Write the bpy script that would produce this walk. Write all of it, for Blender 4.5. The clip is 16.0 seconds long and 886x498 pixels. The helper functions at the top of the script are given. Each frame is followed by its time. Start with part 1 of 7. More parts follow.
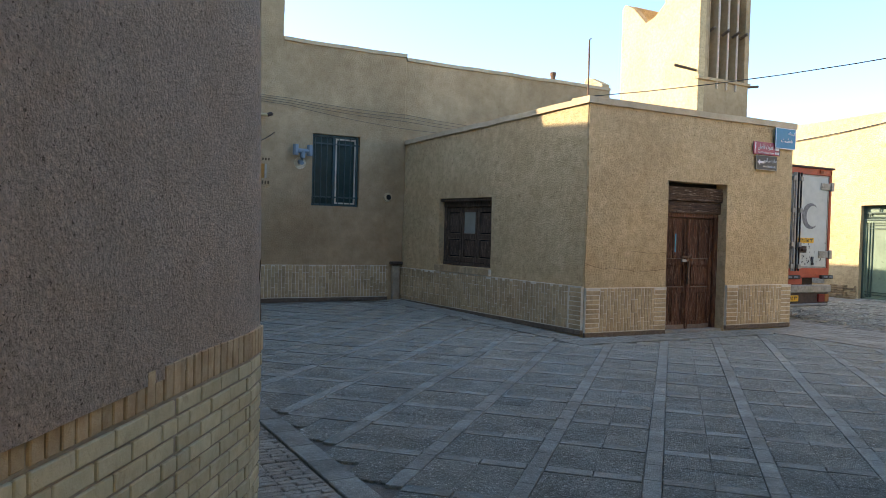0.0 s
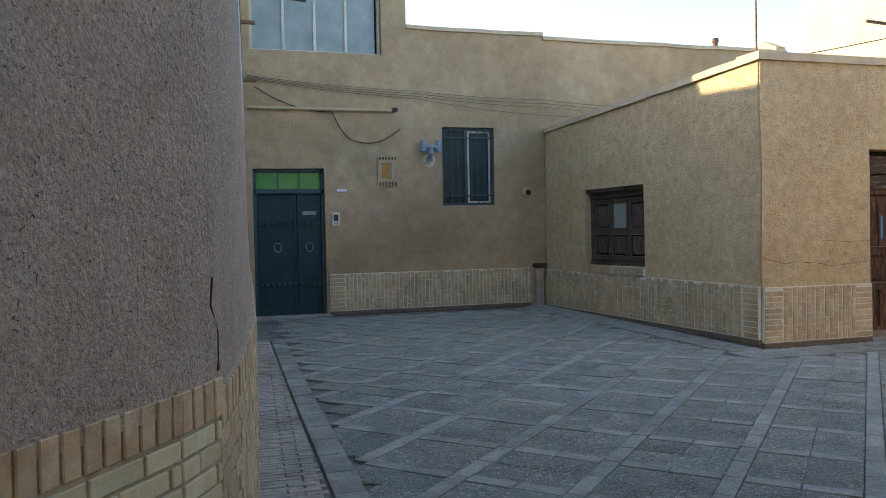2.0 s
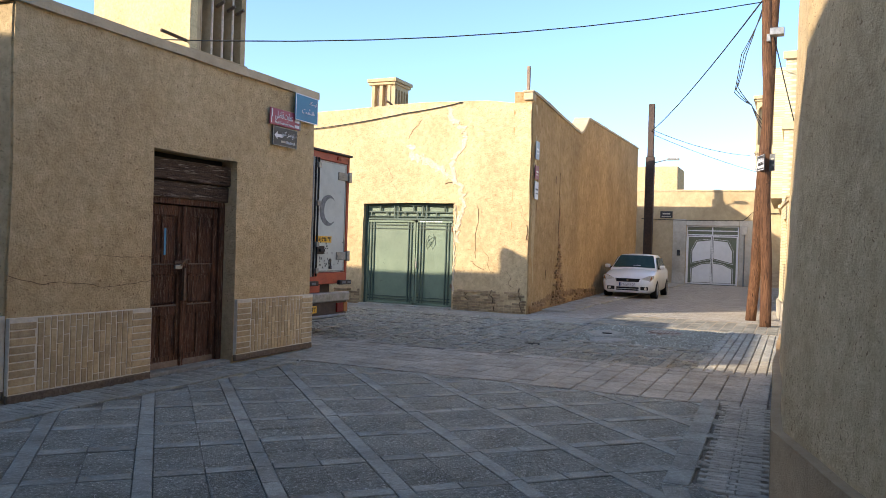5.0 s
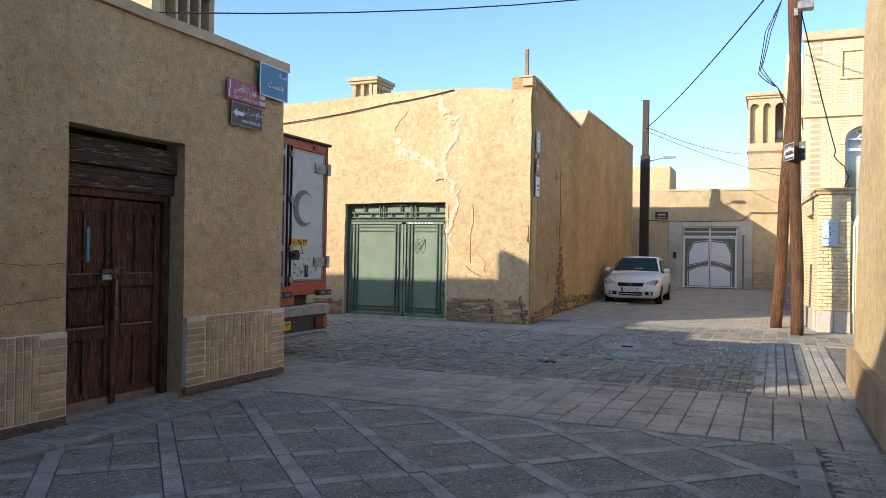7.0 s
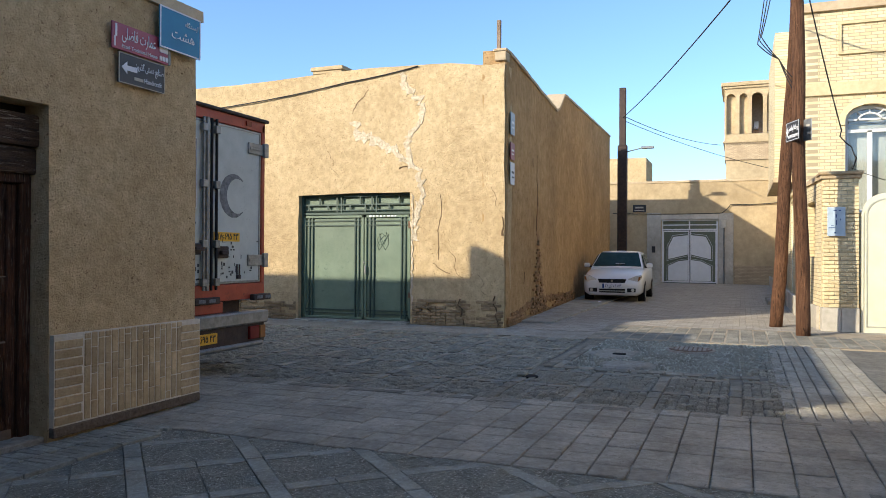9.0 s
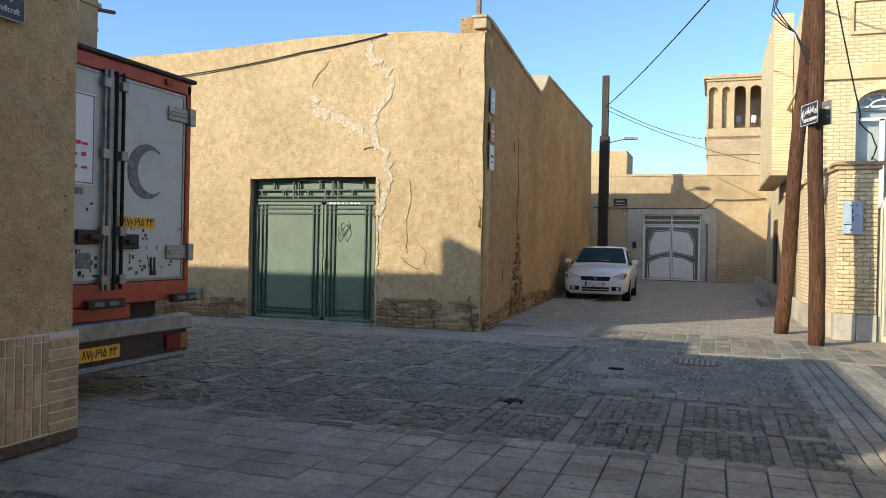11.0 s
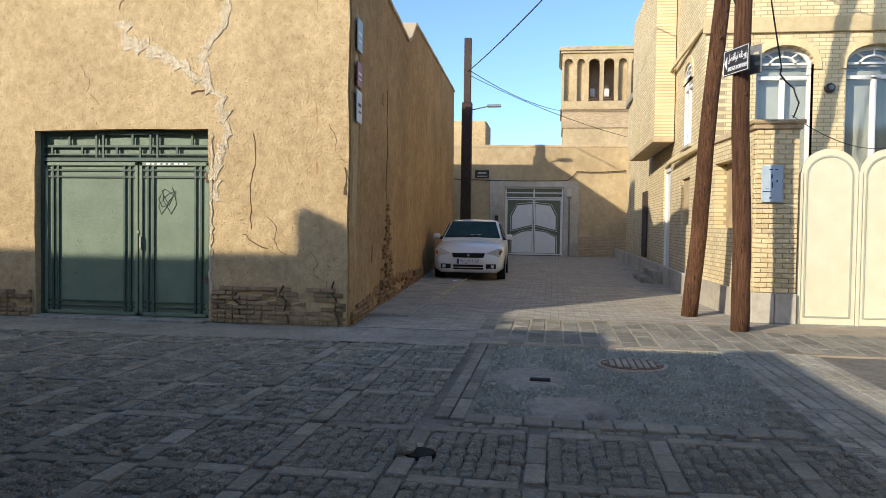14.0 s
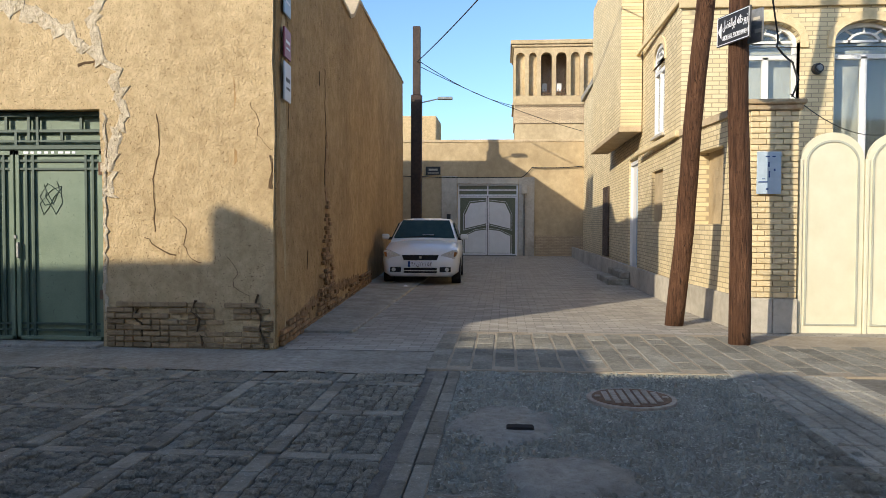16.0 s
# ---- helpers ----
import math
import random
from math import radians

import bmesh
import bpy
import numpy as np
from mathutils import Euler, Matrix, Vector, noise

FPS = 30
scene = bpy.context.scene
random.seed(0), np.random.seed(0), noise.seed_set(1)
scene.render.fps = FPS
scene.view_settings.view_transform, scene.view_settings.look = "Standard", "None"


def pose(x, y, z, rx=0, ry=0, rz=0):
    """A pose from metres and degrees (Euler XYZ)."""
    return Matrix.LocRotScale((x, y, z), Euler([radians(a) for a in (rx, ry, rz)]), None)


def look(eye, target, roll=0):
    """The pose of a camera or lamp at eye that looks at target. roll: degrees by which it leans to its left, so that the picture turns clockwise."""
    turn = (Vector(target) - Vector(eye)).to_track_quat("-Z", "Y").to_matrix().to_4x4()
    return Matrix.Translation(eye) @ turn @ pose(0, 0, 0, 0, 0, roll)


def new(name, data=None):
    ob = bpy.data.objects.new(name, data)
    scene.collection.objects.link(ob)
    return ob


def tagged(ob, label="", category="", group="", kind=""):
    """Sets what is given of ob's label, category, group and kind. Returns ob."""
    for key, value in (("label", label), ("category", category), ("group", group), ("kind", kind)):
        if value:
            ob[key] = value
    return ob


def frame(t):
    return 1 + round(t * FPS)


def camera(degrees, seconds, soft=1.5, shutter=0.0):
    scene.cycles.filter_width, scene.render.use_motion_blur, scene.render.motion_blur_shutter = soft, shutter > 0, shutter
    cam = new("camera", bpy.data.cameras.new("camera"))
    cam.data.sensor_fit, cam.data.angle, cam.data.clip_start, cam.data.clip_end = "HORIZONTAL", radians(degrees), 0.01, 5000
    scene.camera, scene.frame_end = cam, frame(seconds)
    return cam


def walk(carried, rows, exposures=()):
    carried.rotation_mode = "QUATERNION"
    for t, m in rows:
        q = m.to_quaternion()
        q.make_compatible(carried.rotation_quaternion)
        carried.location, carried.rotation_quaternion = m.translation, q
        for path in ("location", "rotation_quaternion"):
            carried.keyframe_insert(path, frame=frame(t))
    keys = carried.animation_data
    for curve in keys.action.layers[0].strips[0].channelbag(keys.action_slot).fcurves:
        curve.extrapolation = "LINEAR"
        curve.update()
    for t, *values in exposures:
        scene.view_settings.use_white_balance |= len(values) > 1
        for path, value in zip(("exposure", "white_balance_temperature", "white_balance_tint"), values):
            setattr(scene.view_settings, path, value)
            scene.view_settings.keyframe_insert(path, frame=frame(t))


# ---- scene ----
cam = camera(60.1, 16.0, soft=0.75)
PATH = [
    (0, (0.038, 0.04, 1.531), (0.987, 1.8, 1.485), 1.6),
    (0.5, (0.312, 0.306, 1.504), (1.231, 2.082, 1.459), -0.9),
    (1, (0.588, 0.604, 1.487), (1.289, 2.476, 1.443), -0.3),
    (1.5, (0.792, 0.918, 1.49), (1.431, 2.813, 1.444), -0.1),
    (2, (1.076, 1.212, 1.499), (1.623, 3.135, 1.454), -1.1),
    (2.5, (1.326, 1.397, 1.506), (1.882, 3.318, 1.466), -0.9),
    (3, (1.589, 1.744, 1.501), (2.644, 3.443, 1.475), -0.6),
    (3.5, (1.887, 1.949, 1.493), (3.251, 3.411, 1.483), 0.2),
    (4, (2.174, 2.331, 1.479), (3.821, 3.465, 1.483), 2.2),
    (4.5, (2.498, 2.631, 1.483), (4.301, 3.498, 1.476), 2.5),
    (6.8, (4.342, 3.77, 1.404), (6.176, 4.57, 1.41), 1.1),
    (7, (4.489, 3.845, 1.415), (6.324, 4.638, 1.43), 1.0),
    (7.5, (4.878, 3.97, 1.392), (6.719, 4.75, 1.403), 0.3),
    (8, (5.301, 4.121, 1.387), (7.14, 4.907, 1.402), 1.2),
    (8.5, (5.683, 4.252, 1.385), (7.527, 5.026, 1.403), 0.5),
    (9, (6.156, 4.387, 1.382), (8.019, 5.116, 1.392), 0.3),
    (9.2, (6.323, 4.438, 1.38), (8.184, 5.171, 1.39), 0.6),
    (11.3, (8.012, 5.024, 1.401), (9.909, 5.657, 1.388), 1.5),
    (11.5, (8.187, 5.102, 1.402), (10.091, 5.714, 1.385), 1.7),
    (12, (8.589, 5.273, 1.395), (10.495, 5.88, 1.36), 1.6),
    (12.5, (8.943, 5.464, 1.384), (10.879, 5.965, 1.351), 1.3),
    (13, (9.399, 5.593, 1.371), (11.362, 5.974, 1.317), 0.7),
    (13.5, (9.73, 5.727, 1.344), (11.696, 6.089, 1.274), 1.0),
    (14, (10.138, 5.858, 1.351), (12.117, 6.143, 1.285), 0.8),
    (14.5, (10.543, 5.943, 1.379), (12.525, 6.2, 1.313), 0.8),
    (15, (10.981, 6.045, 1.332), (12.962, 6.31, 1.265), 1.7),
    (15.5, (11.367, 6.077, 1.323), (13.35, 6.332, 1.261), 1.6),
    (16, (11.792, 6.067, 1.341), (13.785, 6.224, 1.275), 0.2),
]
# one level of light for the whole walk; the phone's exposure falls as the sunlit street fills the view
EXPOSURES = [(0.0, 2.1, 7450, 8), (0.9, 2.36, 7650, 8), (1.7, 2.45, 7650, 9), (2.6, 2.25, 7650, 10), (3.6, 1.7, 7400, 12), (4.5, 1.64, 7100, 12), (7.0, 1.33, 6600, 10), (9.0, 1.12, 6500, 8), (12.0, 0.95, 6600, 7), (16.0, 0.86, 6600, 8)]
walk(cam, [(t, look(eye, target, roll)) for t, eye, target, roll in PATH], EXPOSURES)

# ---- world and sun ----
SUN_WAY = Vector((0.777, -0.629, -0.404)).normalized()
world = bpy.data.worlds.new("sky")
scene.world = world
world.use_nodes = True
sky = world.node_tree.nodes.new("ShaderNodeTexSky")
sky.sky_type = "NISHITA"
sky.sun_disc = False
sky.sun_elevation = math.asin(-SUN_WAY.z)
sky.sun_rotation = math.atan2(-SUN_WAY.x, -SUN_WAY.y)
sky.air_density, sky.dust_density, sky.ozone_density, sky.altitude = 1.0, 3.2, 4.5, 1500
world.node_tree.links.new(sky.outputs[0], world.node_tree.nodes["Background"].inputs[0])
world.node_tree.nodes["Background"].inputs[1].default_value = 0.15
sun = new("sun", bpy.data.lights.new("sun", "SUN"))
sun.data.energy, sun.data.angle, sun.data.color = 2.9, radians(0.6), (1.0, 0.9, 0.75)
sun.matrix_world = look((0, 0, 30), Vector((0, 0, 30)) + SUN_WAY)


# ---- materials ----
def nd(tree, kind, **kw):
    n = tree.nodes.new(kind)
    for k, v in kw.items():
        n.inputs[k].default_value = v
    return n


def surf(name, c1, c2, scale=6.0, rough=0.9, bump=0.0, bscale=40.0, cut=0.6, metal=0.0, stain=0.25, rand=0.0, speck=None,
         sscale=60.0, sharp=0.12, island=False, stretch=(1, 1, 1), spec=0.3, coat=0.0):
    """A surface: two colours mixed by fine grain, dulled by wide stains, with relief and, where given, flecks."""
    m = bpy.data.materials.new(name)
    m.use_nodes = True
    t = m.node_tree
    ln = t.links.new
    b = t.nodes["Principled BSDF"]
    b.inputs["Roughness"].default_value = rough
    b.inputs["Metallic"].default_value = metal
    b.inputs["Specular IOR Level"].default_value = spec
    b.inputs["Coat Weight"].default_value = coat
    pos = t.nodes.new("ShaderNodeNewGeometry")
    mp = t.nodes.new("ShaderNodeMapping")
    mp.inputs["Scale"].default_value = stretch
    ln(pos.outputs["Position"], mp.inputs["Vector"])
    n1 = nd(t, "ShaderNodeTexNoise", Scale=scale, Detail=7.0, Roughness=0.65)
    ln(mp.outputs[0], n1.inputs["Vector"])
    r1 = t.nodes.new("ShaderNodeValToRGB")
    r1.color_ramp.elements[0].position, r1.color_ramp.elements[1].position = 0.32, 0.68
    r1.color_ramp.elements[0].color, r1.color_ramp.elements[1].color = (*c1, 1), (*c2, 1)
    ln(n1.outputs["Fac"], r1.inputs[0])
    col = r1.outputs[0]
    if stain:
        n2 = nd(t, "ShaderNodeTexNoise", Scale=max(0.35, scale * 0.11), Detail=4.0, Roughness=0.6)
        ln(pos.outputs["Position"], n2.inputs["Vector"])
        r2 = t.nodes.new("ShaderNodeValToRGB")
        r2.color_ramp.elements[0].position, r2.color_ramp.elements[1].position = 0.3, 0.62
        lo = 1.0 - stain
        r2.color_ramp.elements[0].color, r2.color_ramp.elements[1].color = (lo, lo * 0.98, lo * 0.95, 1), (1, 1, 1, 1)
        ln(n2.outputs["Fac"], r2.inputs[0])
        mx = t.nodes.new("ShaderNodeMix")
        mx.data_type, mx.blend_type = "RGBA", "MULTIPLY"
        mx.inputs[0].default_value = 1.0
        ln(col, mx.inputs[6])
        ln(r2.outputs[0], mx.inputs[7])
        col = mx.outputs[2]
    if speck:
        n3 = nd(t, "ShaderNodeTexNoise", Scale=sscale, Detail=3.0, Roughness=0.6, Distortion=1.2)
        ln(mp.outputs[0], n3.inputs["Vector"])
        r3 = t.nodes.new("ShaderNodeValToRGB")
        r3.color_ramp.elements[0].position, r3.color_ramp.elements[1].position = cut, cut + sharp
        ln(n3.outputs["Fac"], r3.inputs[0])
        mx = t.nodes.new("ShaderNodeMix")
        mx.data_type = "RGBA"
        ln(r3.outputs[0], mx.inputs[0])
        ln(col, mx.inputs[6])
        mx.inputs[7].default_value = (*speck, 1)
        col = mx.outputs[2]
    if rand:
        hs = t.nodes.new("ShaderNodeHueSaturation")
        mr = t.nodes.new("ShaderNodeMapRange")
        mr.inputs[3].default_value, mr.inputs[4].default_value = 1 - rand, 1 + rand
        if island:
            ln(pos.outputs["Random Per Island"], mr.inputs[0])
        else:
            ln(t.nodes.new("ShaderNodeObjectInfo").outputs["Random"], mr.inputs[0])
        ln(mr.outputs[0], hs.inputs["Value"])
        ln(col, hs.inputs["Color"])
        col = hs.outputs[0]
    ln(col, b.inputs["Base Color"])
    if bump:
        n4 = nd(t, "ShaderNodeTexNoise", Scale=bscale, Detail=5.0, Roughness=0.7)
        ln(mp.outputs[0], n4.inputs["Vector"])
        bp = nd(t, "ShaderNodeBump", Strength=bump, Distance=0.03)
        ln(n4.outputs["Fac"], bp.inputs["Height"])
        ln(bp.outputs[0], b.inputs["Normal"])
    return m


def brickwork(name, c1, c2, mortar, bw, bh, gap, along="x", bump=0.5):
    """Coursed brick for far walls, laid in the wall's own plane, at true size."""
    m = surf(name, c1, c2, 9.0, 0.9)
    t = m.node_tree
    ln = t.links.new
    b = t.nodes["Principled BSDF"]
    pos = t.nodes.new("ShaderNodeNewGeometry")
    sp = t.nodes.new("ShaderNodeSeparateXYZ")
    cb = t.nodes.new("ShaderNodeCombineXYZ")
    ln(pos.outputs["Position"], sp.inputs[0])
    ln(sp.outputs["X" if along == "x" else "Y"], cb.inputs[0])
    ln(sp.outputs["Z" if along != "flat" else "X"], cb.inputs[1])
    br = t.nodes.new("ShaderNodeTexBrick")
    br.inputs["Scale"].default_value = 1.0
    br.inputs["Brick Width"].default_value, br.inputs["Row Height"].default_value = bw, bh
    br.inputs["Mortar Size"].default_value, br.inputs["Mortar Smooth"].default_value = gap, 0.3
    br.inputs["Color1"].default_value, br.inputs["Color2"].default_value = (*c1, 1), (*c2, 1)
    br.inputs["Mortar"].default_value = (*mortar, 1)
    ln(cb.outputs[0], br.inputs["Vector"])
    n = nd(t, "ShaderNodeTexNoise", Scale=1.3, Detail=5.0)
    ln(pos.outputs["Position"], n.inputs["Vector"])
    mr = t.nodes.new("ShaderNodeMapRange")
    mr.inputs[3].default_value, mr.inputs[4].default_value = 0.78, 1.15
    ln(n.outputs["Fac"], mr.inputs[0])
    mx = t.nodes.new("ShaderNodeMix")
    mx.data_type, mx.blend_type = "RGBA", "MULTIPLY"
    mx.inputs[0].default_value = 1.0
    ln(br.outputs["Color"], mx.inputs[6])
    ln(mr.outputs[0], mx.inputs[7])
    ln(mx.outputs[2], b.inputs["Base Color"])
    bp = nd(t, "ShaderNodeBump", Strength=bump, Distance=0.01)
    bp.invert = True
    ln(br.outputs["Fac"], bp.inputs["Height"])
    ln(bp.outputs[0], b.inputs["Normal"])
    return m


MUD = surf("mud_plaster", (0.5, 0.365, 0.2), (0.7, 0.53, 0.305), 9, 0.97, 1.0, 30, cut=0.62, stain=0.16, speck=(0.27, 0.18, 0.09), sscale=34, sharp=0.05, spec=0.1)
# dark flecks are straw, and also the shade in small pits, painted in
MUD_DARK = surf("coarse_straw_plaster", (0.55, 0.425, 0.315), (0.9, 0.72, 0.55), 60, 0.97, 1.5, 46, cut=0.61, stain=0.14, speck=(0.17, 0.12, 0.08), sscale=75, sharp=0.05, spec=0.1)
MUD_FINE = surf("smooth_mud_plaster", (0.45, 0.345, 0.205), (0.58, 0.45, 0.275), 4, 0.95, 0.5, 45, stain=0.25, speck=(0.36, 0.265, 0.15), sscale=22, sharp=0.2, spec=0.1)
# same mud, oranger: light bounced off the sunlit house is put into the colour
MUD_BOUNCE = surf("mud_plaster_warm_bounce", (0.42, 0.26, 0.115), (0.6, 0.395, 0.195), 5, 0.97, 1.0, 22, cut=0.6, stain=0.28, speck=(0.22, 0.125, 0.06), sscale=24, sharp=0.06, spec=0.1)
# rear house plaster; on the wind tower's front it stands in for shade
MUD_BACK = surf("brown_smooth_plaster", (0.385, 0.268, 0.152), (0.5, 0.362, 0.215), 5, 0.95, 0.6, 45, cut=0.63, stain=0.3, speck=(0.27, 0.185, 0.1), sscale=30, sharp=0.1, spec=0.1)
CRUMBLE = surf("crumbling_mud", (0.13, 0.1, 0.075), (0.26, 0.2, 0.145), 25, 0.97, 1.0, 30, spec=0.1)
SCAR = surf("pale_patched_plaster", (0.56, 0.445, 0.29), (0.84, 0.72, 0.53), 14, 0.95, 1.4, 26, stain=0.1, speck=(0.38, 0.28, 0.17), sscale=24, sharp=0.1, spec=0.1)
# cracks are ribbons on the face; the shade inside them is this colour
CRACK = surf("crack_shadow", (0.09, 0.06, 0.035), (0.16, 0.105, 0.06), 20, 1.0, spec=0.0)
COPING = surf("lime_coping", (0.5, 0.39, 0.25), (0.6, 0.47, 0.31), 8, 0.95, 0.4, 40, speck=(0.36, 0.27, 0.17), spec=0.1)
BRICK = surf("pale_brick", (0.44, 0.325, 0.185), (0.6, 0.46, 0.28), 16, 0.9, 0.5, 60, stain=0.25, rand=0.16, speck=(0.3, 0.21, 0.115), sscale=14, sharp=0.2, spec=0.15)
BRICK_Y = surf("yellow_brick", (0.56, 0.48, 0.29), (0.7, 0.61, 0.39), 14, 0.85, 0.4, 70, stain=0.25, rand=0.1, speck=(0.42, 0.31, 0.18), sscale=9, sharp=0.25, spec=0.2)
BRICK_R = surf("burnt_brick_edge", (0.42, 0.28, 0.15), (0.6, 0.47, 0.29), 10, 0.88, 0.4, 70, stain=0.2, rand=0.12, spec=0.2)
BRICK_OLD = surf("eroded_brick", (0.31, 0.21, 0.115), (0.49, 0.355, 0.205), 10, 0.95, 0.9, 40, stain=0.4, rand=0.18, spec=0.1)
BRICK_RED = surf("eroded_red_brick", (0.3, 0.17, 0.08), (0.47, 0.29, 0.15), 12, 0.95, 0.8, 45, stain=0.3, rand=0.25, spec=0.1)
BRICK_H = surf("cream_brick", (0.62, 0.49, 0.28), (0.74, 0.6, 0.36), 10, 0.85, 0.3, 70, stain=0.14, rand=0.14, spec=0.2)
MORTAR = surf("grey_mortar", (0.36, 0.3, 0.22), (0.46, 0.39, 0.29), 20, 0.98, 0.5, 60, spec=0.1)
MORTAR_W = surf("white_mortar", (0.66, 0.59, 0.47), (0.8, 0.73, 0.59), 20, 0.98, 0.4, 60, spec=0.1)
HOUSE_X = brickwork("cream_brick_side", (0.62, 0.5, 0.29), (0.75, 0.62, 0.38), (0.4, 0.32, 0.2), 0.22, 0.07, 0.008, "x")
HOUSE_Y = brickwork("cream_brick_front", (0.62, 0.5, 0.29), (0.75, 0.62, 0.38), (0.4, 0.32, 0.2), 0.22, 0.07, 0.008, "y")
OLD_Y = brickwork("old_brick_course_end", (0.42, 0.31, 0.19), (0.54, 0.41, 0.26), (0.3, 0.22, 0.14), 0.22, 0.065, 0.008, "y")
DUST = surf("dusty_ground", (0.2, 0.185, 0.155), (0.31, 0.29, 0.245), 14, 0.95, 1.0, 45, stain=0.35, speck=(0.14, 0.13, 0.11), sscale=30, sharp=0.1, spec=0.15)
ALLEY = brickwork("grey_alley_paver", (0.3, 0.27, 0.22), (0.44, 0.395, 0.325), (0.2, 0.175, 0.14), 0.24, 0.12, 0.006, "flat", 0.5)
SLAB = surf("washed_pebble_slab", (0.3, 0.3, 0.245), (0.58, 0.58, 0.48), 34, 0.9, 1.9, 46, cut=0.575, stain=0.3, speck=(0.8, 0.79, 0.7), sscale=44, sharp=0.05, rand=0.12, spec=0.2)
BAND = surf("grey_stone_band", (0.29, 0.287, 0.24), (0.415, 0.41, 0.345), 26, 0.88, 0.8, 50, stain=0.4, rand=0.14, speck=(0.48, 0.475, 0.4), sscale=50, sharp=0.1, spec=0.2)
PAVER = surf("grey_brown_paver", (0.38, 0.35, 0.285), (0.56, 0.52, 0.425), 16, 0.92, 0.9, 50, stain=0.35, rand=0.1, speck=(0.26, 0.235, 0.19), sscale=24, sharp=0.12, spec=0.15)
COBBLE = surf("dark_rough_cobble", (0.35, 0.335, 0.27), (0.64, 0.615, 0.5), 34, 0.85, 2.0, 50, stain=0.1, rand=0.22, island=True, spec=0.25)
BAND_B = surf("brown_stone_band", (0.24, 0.222, 0.175), (0.355, 0.328, 0.262), 22, 0.88, 0.8, 50, stain=0.35, rand=0.22, speck=(0.41, 0.38, 0.31), sscale=34, sharp=0.1, spec=0.2)
CONCRETE = surf("patched_concrete", (0.31, 0.285, 0.235), (0.49, 0.455, 0.38), 13, 0.95, 1.2, 30, stain=0.35, speck=(0.22, 0.2, 0.165), sscale=20, sharp=0.12, spec=0.15)
STONE = surf("pale_plinth_stone", (0.48, 0.43, 0.345), (0.61, 0.555, 0.455), 8, 0.75, 0.25, 60, stain=0.35, rand=0.08, speck=(0.4, 0.35, 0.28), sscale=12, sharp=0.2)
WOOD = surf("weathered_brown_wood", (0.055, 0.025, 0.013), (0.31, 0.13, 0.065), 8, 0.75, 1.3, 45, cut=0.56, stain=0.55, stretch=(7, 7, 0.5), speck=(0.38, 0.27, 0.18), sscale=10, sharp=0.14)
WOOD_H = surf("weathered_beam_wood", (0.06, 0.036, 0.022), (0.24, 0.145, 0.085), 8, 0.8, 1.3, 34, cut=0.585, stain=0.45, stretch=(0.5, 6, 6), speck=(0.45, 0.35, 0.26), sscale=6, sharp=0.06)
WOOD_G = surf("greyed_shutter_wood", (0.055, 0.036, 0.024), (0.19, 0.13, 0.09), 9, 0.8, 0.9, 45, cut=0.58, stain=0.45, stretch=(6, 6, 0.6), speck=(0.3, 0.22, 0.16), sscale=12, sharp=0.12)
WOOD_EDGE = surf("bare_pale_wood", (0.2, 0.14, 0.1), (0.3, 0.22, 0.16), 14, 0.85, 0.4, 60, stain=0.3)
POST = surf("brown_pole_wood", (0.1, 0.043, 0.02), (0.36, 0.175, 0.09), 8, 0.85, 1.6, 22, cut=0.6, stain=0.45, stretch=(6, 6, 0.35), speck=(0.04, 0.02, 0.01), sscale=8, sharp=0.08)
POLE_M = surf("dark_rusted_steel", (0.03, 0.019, 0.015), (0.07, 0.042, 0.03), 10, 0.7, 0.2, 40, spec=0.4)
GREEN = surf("sage_green_paint", (0.135, 0.19, 0.125), (0.185, 0.245, 0.165), 3, 0.5, 0.15, 30, cut=0.62, stain=0.3, speck=(0.085, 0.12, 0.08), sscale=16, sharp=0.12, spec=0.4)
GREEN_D = surf("dark_green_bar", (0.04, 0.07, 0.05), (0.065, 0.1, 0.075), 5, 0.5, stain=0.2, spec=0.4)
TEAL = surf("teal_steel_door", (0.009, 0.034, 0.04), (0.02, 0.052, 0.06), 5, 0.5, 0.1, 30, stain=0.3, spec=0.2)
TEAL_BAR = surf("teal_bar", (0.014, 0.045, 0.048), (0.028, 0.07, 0.072), 8, 0.5, stain=0.2, spec=0.4)
CREAM = surf("cream_gate_paint", (0.66, 0.62, 0.45), (0.73, 0.69, 0.52), 3, 0.45, stain=0.08, spec=0.4)
CREAM_D = surf("cream_gate_groove", (0.4, 0.4, 0.32), (0.5, 0.5, 0.4), 5, 0.5)
WHITE = surf("white_paint", (0.72, 0.71, 0.68), (0.8, 0.79, 0.76), 4, 0.45, stain=0.08, spec=0.4)
GILT = surf("green_gilt_ornament", (0.06, 0.075, 0.045), (0.24, 0.24, 0.16), 40, 0.5, 0.5, 50, stain=0)
TRUCK_W = surf("chalky_white_panel", (0.41, 0.43, 0.39), (0.51, 0.53, 0.48), 4, 0.5, stain=0.2, cut=0.62, speck=(0.3, 0.31, 0.28), sscale=18, sharp=0.2, spec=0.4)
TRUCK_R = surf("faded_red_paint", (0.33, 0.04, 0.02), (0.45, 0.07, 0.03), 6, 0.45, stain=0.4, speck=(0.1, 0.02, 0.012), sscale=12, sharp=0.15, spec=0.4)
STEEL = surf("worn_grey_steel", (0.2, 0.2, 0.19), (0.34, 0.34, 0.33), 14, 0.45, 0.1, 40, metal=0.6, stain=0.3)
BLACK = surf("black_rubber", (0.012, 0.012, 0.012), (0.025, 0.024, 0.023), 20, 0.8, stain=0.2)
